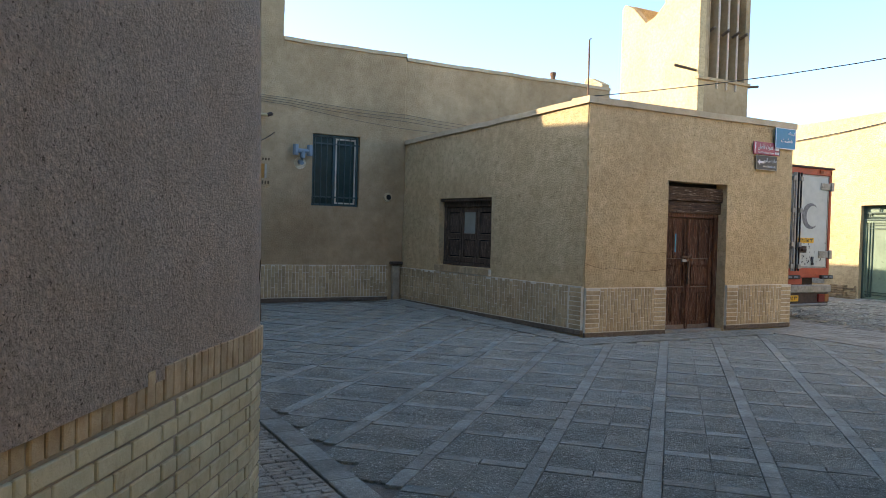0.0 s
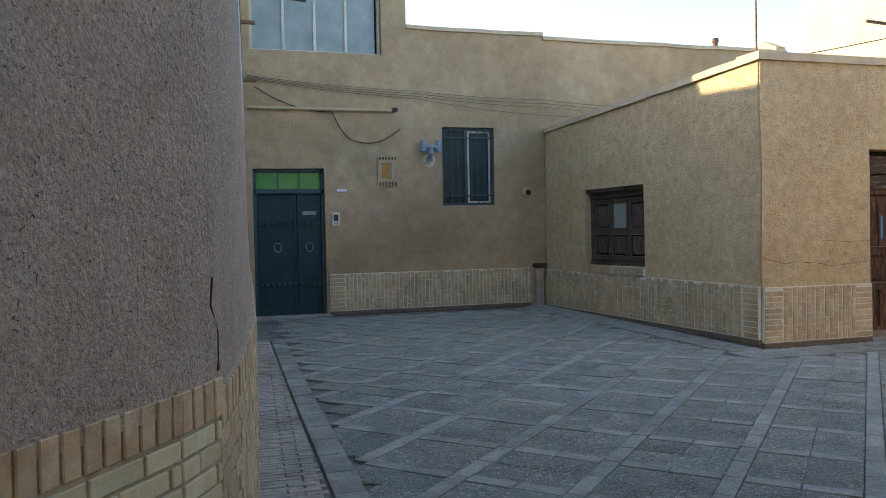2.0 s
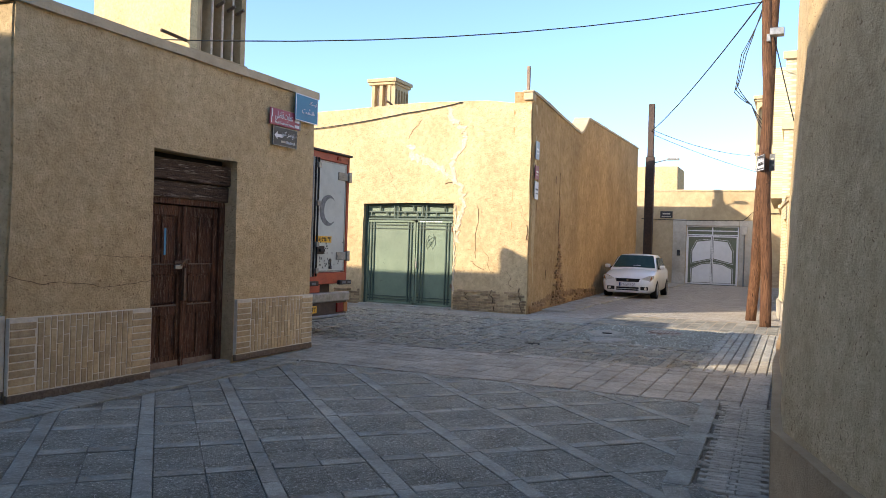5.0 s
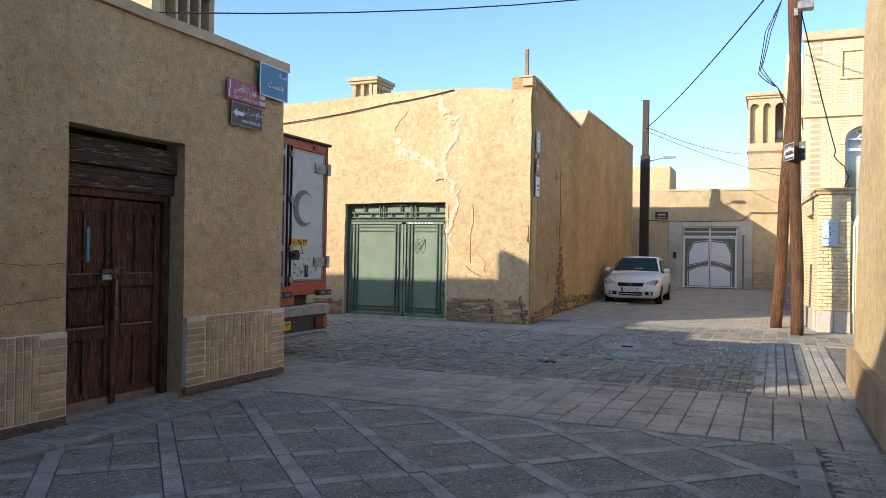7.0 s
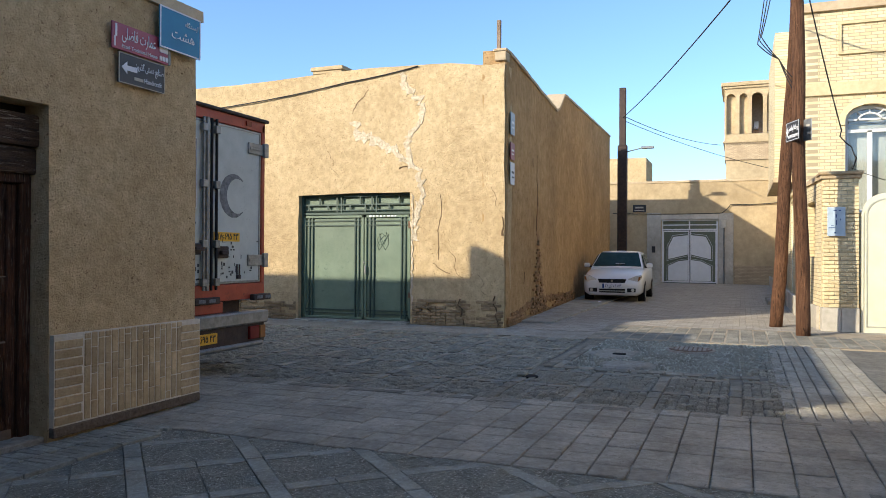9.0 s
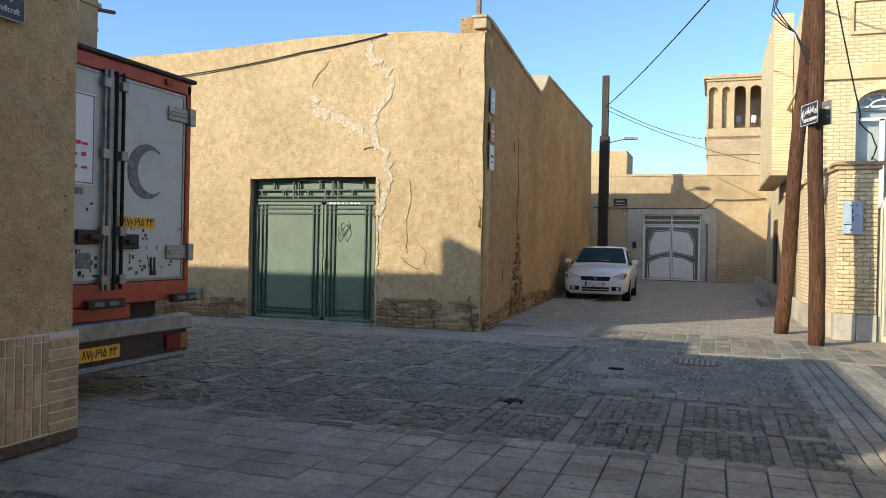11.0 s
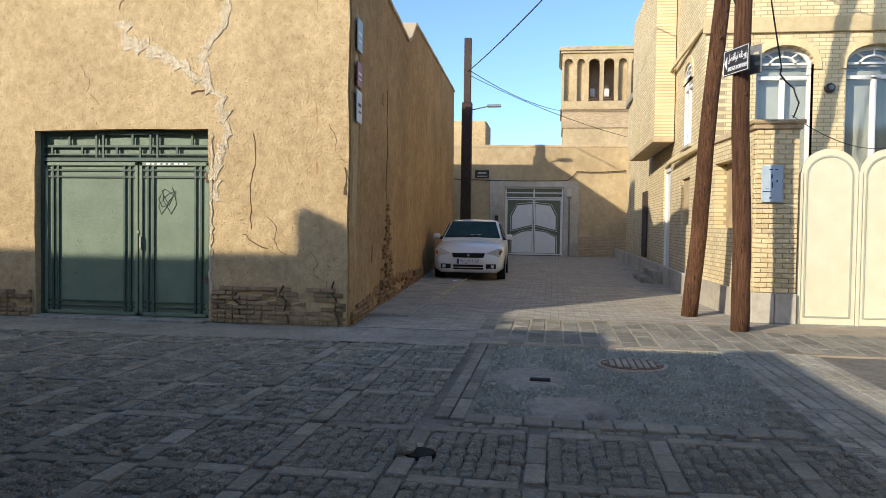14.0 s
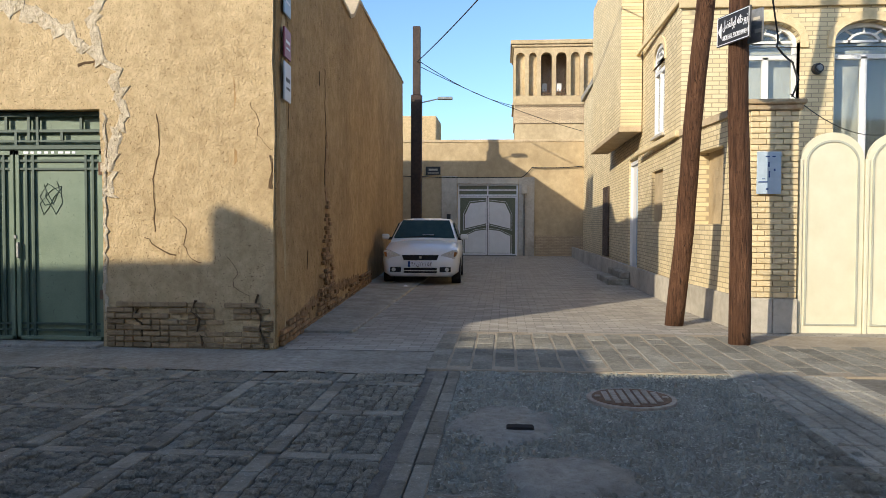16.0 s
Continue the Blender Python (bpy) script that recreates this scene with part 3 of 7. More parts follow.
def roof_line(u):
    if u < 5.9:
        return 5.15 - 0.02 * u
    if u < 7.0:
        return 5.03 + 0.67 * (u - 5.9) / 1.1
    return 5.7 + 0.75 * (u - 7.0) / 13


# this face's warm bounced light comes from its plaster colour
wall_13 = wall("wall_13", [(19.77, 8.472), (26.7, 8.915), (39.5, 9.73)], roof_line, 0.45, MUD_BOUNCE, "mud side wall of the street house, warm bounce in its colour, with a long crack", step=0.3, amp=0.022)
wall_14 = wall("wall_14", [(39.5, 9.73), (39.6, 22)], 6.4, 0.45, MUD, "far end wall of the street house", step=0.8)
slab("roof_6", 20.1, 39.2, 10.1, 30, 4.5, 4.7, MUD_FINE, "flat roof of the street house", "roof")
bm = boxes((19.7, 19.95, 8.46, 8.68, 4.95, 5.12), (19.68, 19.97, 8.44, 8.7, 5.12, 5.17), bev=0.01)
structure(part("trim_5", bm, COPING), "small brick turret on the street wall's corner", "trim")
coping("trim_6", [(20.0, 8.48), (26.7, 8.915), (39.5, 9.73)], lambda p: roof_line(p.x - 19.73) - 0.03, 0.45, 0.07, "pale worn coping on the alley side wall")

# ---- alley end ----
wall_15 = wall("wall_15", [(44.13, 20), (44.13, 2.2)], 4.8, 0.4, MUD_FINE, "smooth plastered alley end wall with white gate", [(12.0, 14.53, -0.15, 3.02)], step=0.5, amp=0.008)
coping("trim_7", [(44.13, 20), (44.13, 2.2)], 4.78, 0.4, 0.1, "plain coping on the alley end wall")
slab("trim_8", 44.05, 44.13, 8.03, 8.68, 0, 3.35, STONE, "pale stone gate jamb", "trim", 0.01)
slab("trim_9", 44.05, 44.13, 4.78, 5.44, 0, 3.3, STONE, "pale stone gate jamb with conduit", "trim", 0.01)
slab("trim_10", 44.05, 44.13, 5.45, 8.02, 3.02, 3.3, STONE, "pale stone gate lintel", "trim", 0.01)
slab("trim_11", 43.95, 44.3, 2.2, 2.75, 0, 4.8, MUD_FINE, "plastered pilaster at the alley corner", "trim", 0.02)
slab("baseboard_1", 44.08, 44.13, 2.75, 4.75, 0, 0.85, OLD_Y, "bare brick base of the alley end wall", "baseboard")
slab("wall_16", 40, 44, 13.5, 13.9, 0, 5.6, MUD, "mud wall closing the alley's bend", "wall")
slab("wall_17", 52, 55, 9.6, 14.2, 0, 7.0, MUD, "sunlit parapet of a roof room behind the alley end", "wall", 0.05)

# ---- cream brick house ----
wall_18 = wall("wall_18", [(24.43, 3.235), (24.43, -7.0)], 6.75, 0.35, HOUSE_Y, "cream brick house front behind the yard",
               [(0.875, 1.835, 2.3, 4.62), (2.365, 3.4, 2.3, 4.62)], step=1.0, amp=0)
wall_19 = wall("wall_19", [(44.1, 2.75), (24.43, 3.235)], 6.75, 0.35, HOUSE_X, "cream brick alley side of the house",
               [(8.6, 9.6, 1.45, 2.4), (8.7, 9.5, 0.45, 0.95), (13.72, 15.15, 0.3, 2.85), (17.0, 18.15, 1.4, 2.36), (17.28, 18.23, 3.0, 4.72)], step=1.0, amp=0)
wall_20 = wall("wall_20", [(24.43, 3.235), (21.7, 3.04)], 2.78, 0.3, HOUSE_X, "cream brick yard wall with a blind niche", [(0.8, 1.95, 1.35, 2.42)], step=1.0, amp=0)
slab("roof_7", 24.6, 44, -7, 2.9, 6.4, 6.6, CONCRETE, "flat roof of the cream brick house", "roof")
slab("wall_21", 28.4, 33.6, 3.16, 3.6, 3.42, 7.3, HOUSE_X, "projecting cream brick bay over the house door", "wall")
slab("trim_12", 28.36, 33.64, 3.16, 3.64, 3.3, 3.416, COPING, "pale underside of the brick bay", "trim", 0.01)
slab("trim_13", 24.37, 24.426, -7.0, 3.29, 4.79, 5.06, BRICK_H, "projecting soldier course on the house front", "trim", 0.008)
slab("trim_14", 24.35, 24.426, -7.0, 3.3, 6.6, 6.8, COPING, "stone eaves band of the house front", "trim", 0.01)
coping("trim_18", [(24.42, 3.235), (21.7, 3.04)], 2.76, 0.3, 0.1, "moulded brick capping of the yard wall")
slab("trim_15", 24.45, 28.3, 3.24, 3.32, 2.76, 2.86, BRICK_H, "moulded brick string course along the alley", "trim", 0.015, )
slab("trim_16", 24.43, 28.4, 3.24, 3.29, 4.9, 5.0, BRICK_H, "slim brick string course on the alley side", "trim", 0.01)
wall("baseboard_11", [(24.43, 3.29), (21.95, 3.11)], 0.43, 0.1, STONE, "pale stone plinth of the yard wall", step=0.6, amp=0, base=-0.05)
slab("baseboard_2", 24.45, 43.5, 3.21, 3.275, -0.05, 0.42, STONE, "pale stone plinth of the brick house", "baseboard", 0.01)
slab("wall_22", 22.3, 23.8, 2.9, 2.98, 1.3, 2.45, MUD_FINE, "plastered back of the blind niche", "wall")
bm = bmesh.new()
ring(bm, [(-2.5, 5.65), (-1.35, 5.65), (-1.35, 6.35), (-2.5, 6.35)], [(-2.44, 5.71), (-1.41, 5.71), (-1.41, 6.29), (-2.44, 6.29)], -0.05, 0)
panel = part("trim_17", bm, BRICK_H)
panel.matrix_world = facing(24.43, 0, 0, "-x")
structure(panel, "raised brick panel border on the house front", "trim")
wall_23 = slab("wall_23", 21.45, 21.85, -9, 0.75, -0.05, 2.6, HOUSE_Y, "cream brick yard wall beside the gate", "wall")


# ---- brick plinths, piece by piece ----
def upright_plinth(name, m, length, z0, z1, label, quoins=(True, True)):
    """A skirting of bricks set on end, with flat quoins at its ends; local x runs along the wall."""
    base = thing(name, m, label, "brick skirting", kind="structure")
    part("mortar_bed", box(bmesh.new(), 0.003, length - 0.003, -0.036, 0.01, z0 - 0.01, z1 + 0.003), MORTAR_W, base)
    rows = []
    a = 0.006
    b = length - 0.006
    if quoins[0]:
        z = z0
        k = 0
        while z < z1 - 0.03:
            w = 0.25 if k % 2 else 0.262
            rows.append((a + w / 2, -0.02, z + 0.031, 0, w - 0.008, 0.045, 0.058))
            z += 0.07
            k += 1
        a += 0.27
    if quoins[1]:
        z = z0
        k = 0
        while z < z1 - 0.03:
            w = 0.262 if k % 2 else 0.25
            rows.append((b - w / 2, -0.02, z + 0.031, 0, w - 0.008, 0.045, 0.058))
            z += 0.07
            k += 1
        b -= 0.27
    x = a
    k = 0
    while x < b - 0.03:
        z = z0
        first = (0.2, 0.07, 0.135)[(k + random.choice((0, 0, 1))) % 3]
        h = first
        while z < z1 - 0.03:
            h = min(h, z1 - z)
            rows.append((x + 0.033, -0.02 + random.uniform(-0.003, 0.003), z + h / 2, 0, 0.058, 0.045, round(h - 0.009, 2)))
            z += h
            h = 0.205
        x += 0.068
        k += 1
    random.shuffle(rows)
    pieces("brick", base, rows, BRICK, 300, 0.004, "more small pale bricks of the skirting")
    part("footing", box(bmesh.new(), 0, length, -0.042, 0.01, z0 - 0.085, z0 - 0.012, 0.006), CRUMBLE, base, "crumbling mud footing")
    return base


upright_plinth("baseboard_3", pose(7.33, 9.08, 0), 1.62, 0.08, 0.74, "pale bricks set on end below the shop wall")
upright_plinth("baseboard_4", pose(10.31, 9.08, 0), 1.61, 0.1, 0.76, "pale bricks set on end beside the old door")
side_turn = math.degrees(math.atan2(9.09 - 14.48, 7.33 - 6.87))
upright_plinth("baseboard_5", pose(6.858, 14.47, 0, 0, 0, side_turn), 5.4, 0.12, 0.76, "pale bricks set on end along the yard side", (False, True))
upright_plinth("baseboard_6", pose(2.8, 14.475, 0), 3.72, 0.17, 0.8, "pale bricks set on end below the rear wall", (True, False))


def flat_bricks(name, path, z0, z1, label, material, soldier=0.0, proud=0.03):
    base = thing(name, pose(0, 0, 0), label, "brick skirting", kind="structure")
    pts = [Vector((*p, 0)) for p in path]
    rows, tops = [], []
    bm = bmesh.new()
    for a, b in zip(pts, pts[1:]):
        d = (b - a)
        ln_, ang = d.length, math.degrees(math.atan2(d.y, d.x))
        d.normalize()
        n = Vector((d.y, -d.x, 0))
        box(bm, 0, ln_, -proud + 0.013, 0.25, -0.1, z1 - 0.004, 0, Matrix.Translation(a) @ pose(0, 0, 0, 0, 0, ang))
        z, k = z1 - soldier - 0.068, 0
        while z > z0 - 0.03:
            u = -0.105 * (k % 2)
            while u < ln_ - 0.02:
                w = min(0.21, ln_ - u)
                lo = max(u, 0)
                w = u + w - lo
                if w > 0.03:
                    p = a + d * (lo + w / 2) + n * (proud - 0.028 + random.uniform(-0.003, 0.003))
                    rows.append((p.x, p.y, z + 0.031, ang, round(w - 0.01, 2), 0.05, 0.057))
                u += 0.21
            z -= 0.068
            k += 1
        if soldier:
            u = 0.0
            while u < ln_ - 0.03:
                p = a + d * (u + 0.033) + n * (proud - 0.03 + random.uniform(-0.003, 0.003))
                tops.append((p.x, p.y, z1 - soldier / 2, ang, 0.058, 0.055, soldier - 0.012))
                u += 0.068
    part("mortar_bed", bm, MORTAR, base)
    pieces("brick", base, rows, material, 300, 0.004, "more bricks of the same courses")
    if tops:
        pieces("soldier_brick", base, tops, BRICK_R, 300, 0.004)
    return base


flat_bricks("baseboard_7", [(-0.35, 1.6), (0.02, 2.18), (0.49, 2.9), (0.92, 3.56), (1.03, 3.79)], 0.0, 1.05, "yellow brick skirting topped by a brick-on-edge course", BRICK_Y, 0.135, 0.03)
flat_bricks("baseboard_8", [(1.03, 3.8), (1.1, 4.3), (1.225, 6.0), (1.365, 11.0), (1.41, 13.0), (1.43, 14.4)], 0.0, 1.0, "pale brick skirting of the tall house along the yard", BRICK, 0.135, 0.025)


def pier():
    e = thing("gate_pier", pose(21.55, 2.745, 0), "cream brick gate pier with stone base beside the poles", "gate pier")
    part("core", box(bmesh.new(), 0.012, 0.42, -0.28, 0.28, 0, 2.76), MORTAR_W, e)
    rows = []
    for k in range(33):
        z = 0.44 + 0.07 * k
        cuts = [-0.29, -0.1, 0.1, 0.29] if k % 2 else [-0.29, -0.19, 0.0, 0.19, 0.29]
        for a, b in zip(cuts, cuts[1:]):
            rows.append((0.012, (a + b) / 2, z + 0.033, 0, 0.05, round(b - a - 0.008, 3), 0.06))
        for x in (0.12, 0.31):
            rows.append((x, 0.275, z + 0.033, 0, 0.18, 0.05, 0.06))
    pieces("brick", e, rows, BRICK_H, 300, 0.004)
    part("stone_base", boxes((-0.03, 0.42, -0.3, -0.01, 0, 0.43), (-0.03, 0.42, 0.0, 0.31, 0, 0.43), bev=0.008), STONE, e, "pale stone blocks")
    part("cap", boxes((-0.05, 0.46, -0.33, 0.34, 2.75, 2.82), (-0.08, 0.48, -0.36, 0.37, 2.82, 2.88), bev=0.012), BRICK_R, e, "dark stepped brick cap")
    s = thing("street_plaque", facing(21.505, 2.97, 0, "-x"), "pale blue enamel plaque with dark marks on the gate pier", "sign")
    part("plate", box(bmesh.new(), 0.0, 0.29, -0.016, 0.0, 1.72, 2.24, 0.004), PALEBLUE, s)
    for x0, x1, z0, z1 in ((0.1, 0.15, 2.17, 2.185), (0.18, 0.22, 2.17, 2.185), (0.13, 0.15, 2.05, 2.11), (0.14, 0.155, 1.92, 2.0), (0.02, 0.13, 1.86, 1.875), (0.06, 0.1, 1.9, 1.91), (0.2, 0.22, 2.0, 2.03), (0.11, 0.14, 1.77, 1.79)):
        part("mark", box(bmesh.new(), x0, x1, -0.019, -0.015, z0, z1), INK, s)


pier()


# ---- doors, windows and gates ----
def old_door():
    """The two-leaved plank door of the corner shop, set back in its reveal, under two beams."""
    e = thing("door_1", facing(8.965, 9.31, 0, "-y"), "weathered brown two-leaved wooden door, shut and padlocked", "door", kind="structure")
    w = 1.333
    part("frame", boxes((0, 0.09, -0.05, 0.1, -0.02, 1.93), (w - 0.09, w, -0.05, 0.1, -0.02, 1.93), (0.02, w - 0.02, -0.06, 0.1, 1.87, 1.94), bev=0.008), WOOD, e)
    part("lintel_beam", box(bmesh.new(), -0.02, w + 0.02, -0.12, 0.12, 2.14, 2.37, 0.015), WOOD_H, e, "split old lintel beam")
    part("lintel_beam", box(bmesh.new(), -0.02, w + 0.02, -0.09, 0.12, 1.94, 2.13, 0.015), WOOD_H, e, "dark old lintel beam")
    # black strip for the shade above the lintel beams
    part("gap", box(bmesh.new(), 0, w, 0.02, 0.1, 2.36, 2.46), DARK, e)
    part("threshold", box(bmesh.new(), 0, w, -0.2, 0.1, -0.05, 0.03, 0.01), CONCRETE, e)
    for k, x0 in enumerate((0.1, 0.67)):
        x1 = x0 + 0.555
        leaf = part("leaf", boxes((x0, x1, 0.0, 0.03, 0.03, 1.86)), WOOD, e)
        part("stile", boxes((x0, x0 + 0.075, -0.025, 0.0, 0.03, 1.86), (x1 - 0.075, x1, -0.025, 0.0, 0.03, 1.86), bev=0.006), WOOD, leaf)
        mid = (x0 + x1) / 2
        part("rail", boxes((x0 + 0.075, x1 - 0.075, -0.022, 0, 0.03, 0.16), (x0 + 0.075, x1 - 0.075, -0.022, 0, 0.62, 0.72), (x0 + 0.075, x1 - 0.075, -0.022, 0, 1.08, 1.19),
                           (x0 + 0.075, x1 - 0.075, -0.022, 0, 1.74, 1.86), bev=0.006), WOOD, leaf)
        part("worn_edge", boxes((x0 + 0.08, x1 - 0.08, -0.03, -0.02, 0.72, 0.735), (x0 + 0.08, x1 - 0.08, -0.03, -0.02, 1.19, 1.2), (x0 + 0.03, x1 - 0.03, -0.03, -0.02, 0.03, 0.1), bev=0.003), WOOD_EDGE, leaf, "bare pale worn rail edge")
        part("mullion", boxes((mid - 0.035, mid + 0.035, -0.02, 0, 1.19, 1.74), (mid - 0.03, mid + 0.03, -0.02, 0, 0.16, 0.62), bev=0.005), WOOD, leaf)
        part("panel", boxes((x0 + 0.1, x1 - 0.1, -0.012, 0, 0.75, 1.06), bev=0.01), WOOD, leaf, "raised weathered panel")
    part("blue_scrap", box(bmesh.new(), 0.37, 0.4, -0.024, -0.021, 1.3, 1.6), BLUE, e, "scrap of blue paint")
    part("cover_strip", box(bmesh.new(), 0.625, 0.69, -0.05, -0.025, 0.03, 1.86, 0.008), WOOD, e)
    bm = boxes((0.49, 0.7, -0.075, -0.05, 1.2, 1.235), (0.63, 0.68, -0.085, -0.05, 0.78, 0.9), (0.64, 0.67, -0.08, -0.05, 0.9, 1.15), bev=0.004)
    tube(bm, [(0.55, -0.1, 1.17), (0.62, -0.1, 1.24), (0.72, -0.07, 1.25)], 0.01, 6)
    part("hasp", bm, RUSTY, e, "rusty iron hasp")
    part("padlock", box(bmesh.new(), 0.47, 0.58, -0.105, -0.075, 1.14, 1.19, 0.006), STEEL, e, "dull steel padlock")


old_door()


def shutter_window():
    m = pose(6.987, 13.1, 0, 0, 0, side_turn) @ pose(0, 0.14, 0)
    e = thing("window_1", m, "dark wooden shuttered window with one glazed pane", "window", kind="structure")
    w = 1.65
    # black sheet in place of the unlit room behind the shutters
    part("backing", box(bmesh.new(), 0, w, 0.08, 0.1, 0.9, 2.15), DARK, e)
    part("window_frame", boxes((0.0, 0.07, -0.03, 0.1, 0.92, 2.1), (w - 0.07, w, -0.03, 0.1, 0.92, 2.1), (0, w, -0.04, 0.1, 2.0, 2.12), (0, w, -0.04, 0.1, 0.9, 0.96), bev=0.006), WOOD_G, e)
    part("soffit_beam", box(bmesh.new(), 0.0, w, -0.12, 0.05, 2.1, 2.155, 0.006), WOOD_G, e, "charred lintel board")
    for k in range(3):
        x0 = 0.08 + k * 0.5
        x1 = x0 + 0.485
        s = part("shutter", boxes((x0, x0 + 0.06, -0.01, 0.03, 0.97, 1.99), (x1 - 0.06, x1, -0.01, 0.03, 0.97, 1.99), (x0 + 0.06, x1 - 0.06, -0.01, 0.03, 0.97, 1.06),
                                  (x0 + 0.06, x1 - 0.06, -0.01, 0.03, 1.4, 1.5), (x0 + 0.06, x1 - 0.06, -0.01, 0.03, 1.9, 1.99), bev=0.005), WOOD_G, e)
        part("panel", box(bmesh.new(), x0 + 0.085, x1 - 0.085, -0.004, 0.02, 1.085, 1.38, 0.01), WOOD_G, s)
        if k == 1:
            part("pane", box(bmesh.new(), x0 + 0.06, x1 - 0.06, 0.005, 0.012, 1.5, 1.9), FROST, s, "milky glass pane")
        else:
            part("panel", box(bmesh.new(), x0 + 0.085, x1 - 0.085, -0.004, 0.02, 1.52, 1.88, 0.01), WOOD_G, s)
        part("edge_trim", boxes((x0 + 0.06, x1 - 0.06, -0.016, -0.009, 1.395, 1.403), (x0 + 0.06, x1 - 0.06, -0.016, -0.009, 1.498, 1.506), (x0 + 0.06, x1 - 0.06, -0.016, -0.009, 1.055, 1.065)), WOOD_EDGE, s, "bare pale worn edges")
    sill = thing("window_sill", pose(6.963, 13.15, 0, 0, 0, side_turn), "row of pale bricks on edge under the shuttered window", "window sill", kind="structure")
    part("bed", box(bmesh.new(), 0, 1.75, -0.03, 0.2, 0.77, 0.885), MORTAR_W, sill)
    pieces("brick", sill, [(0.034 + 0.067 * k, -0.005, 0.832, 0, 0.058, 0.09, 0.11) for k in range(26)], BRICK, 300, 0.004)


shutter_window()


def blue_door():
    e = thing("door_2", facing(1.55, 14.62, 0.08, "-y"), "teal studded two-leaved steel door under green glass", "door", kind="structure")
    part("frame", boxes((0, 0.06, -0.06, 0.06, 0, 2.55), (1.14, 1.2, -0.06, 0.06, 0, 2.55), (0, 1.2, -0.06, 0.06, 2.49, 2.55), (0, 1.2, -0.06, 0.06, 2.12, 2.2), bev=0.006), TEAL_BAR, e)
    part("transom_pane", box(bmesh.new(), 0.06, 1.14, 0.0, 0.01, 2.2, 2.49), FROST_G, e, "bright green frosted glass")
    part("transom_bar", boxes((0.41, 0.43, -0.02, 0, 2.2, 2.49), (0.77, 0.79, -0.02, 0, 2.2, 2.49)), TEAL_BAR, e)
    for x0, x1 in ((0.065, 0.72), (0.73, 1.135)):
        leaf = part("leaf", box(bmesh.new(), x0, x1, 0.0, 0.03, 0.02, 2.11, 0.004), TEAL, e)
        part("border", boxes((x0, x0 + 0.05, -0.015, 0, 0.02, 2.11), (x1 - 0.05, x1, -0.015, 0, 0.02, 2.11), (x0, x1, -0.012, 0, 0.02, 0.12), (x0, x1, -0.012, 0, 0.5, 0.62), (x0, x1, -0.012, 0, 1.55, 1.67), bev=0.004), TEAL, leaf)
        k = max(4, round((x1 - x0) / 0.1))
        for z in (0.56, 1.61):
            for i in range(k):
                bm = bmesh.new()
                bmesh.ops.create_uvsphere(bm, u_segments=8, v_segments=5, radius=0.03, matrix=Matrix.Translation((x0 + (i + 0.5) * (x1 - x0) / k, -0.014, z)))
                part("stud", bm, TEAL_BAR, leaf, smooth=True)
        bm = bmesh.new()
        tube(bm, [((x0 + x1) / 2 + 0.06 * math.sin(a * math.pi / 6), -0.03, 1.2 - 0.08 * math.cos(a * math.pi / 6)) for a in range(13)], 0.01, 6)
        part("knocker", bm, STEEL, leaf, "steel ring knocker")
    # black sheet so the leaf gaps look unlit
    part("backing", box(bmesh.new(), -0.05, 1.25, 0.07, 0.12, -0.1, 2.65), DARK, e)
    part("letter_slot", box(bmesh.new(), 0.82, 1.06, -0.02, 0, 1.75, 1.82, 0.004), STEEL, e)
    slab("step_1", 1.5, 2.82, 14.25, 14.6, -0.05, 0.12, CONCRETE, "worn concrete doorstep", "step", 0.015)


blue_door()


def barred_window():
    e = thing("window_2", facing(4.87, 14.6, 0, "-y"), "steel window with dark glass behind teal bars", "window", kind="structure")
    # black sheet for the unlit room behind the panes
    part("backing", box(bmesh.new(), 0, 0.99, 0.1, 0.14, 1.97, 3.38), DARK, e)
    part("window_frame", boxes((0, 0.05, -0.04, 0.06, 1.97, 3.38), (0.94, 0.99, -0.04, 0.06, 1.97, 3.38), (0.05, 0.94, -0.04, 0.06, 3.33, 3.38), (0.05, 0.94, -0.04, 0.06, 1.97, 2.02), (0.45, 0.52, -0.04, 0.06, 2.02, 3.33), bev=0.004), TEAL_BAR, e)
    part("sliding_sash", boxes((0.5, 0.53, -0.045, -0.02, 2.02, 3.32), (0.9, 0.93, -0.045, -0.02, 2.02, 3.32), (0.53, 0.9, -0.045, -0.02, 3.29, 3.32), (0.53, 0.9, -0.045, -0.02, 2.02, 2.05)), STONE, e, "pale aluminium sash")
    part("pane", box(bmesh.new(), 0.05, 0.45, 0.0, 0.006, 2.02, 3.33), PANE_T, e)
    part("pane", box(bmesh.new(), 0.52, 0.94, 0.0, 0.006, 2.02, 3.33), PANE_T, e)
    for i in range(8):
        part("bar", tube(bmesh.new(), [(0.06 + i * 0.124, -0.09, 1.99), (0.06 + i * 0.124, -0.09, 3.37)], 0.009, 6), TEAL_BAR, e)
    for z in (2.15, 3.2):
        part("cross_bar", box(bmesh.new(), 0.0, 0.99, -0.1, -0.088, z - 0.014, z + 0.014), TEAL_BAR, e)


barred_window()


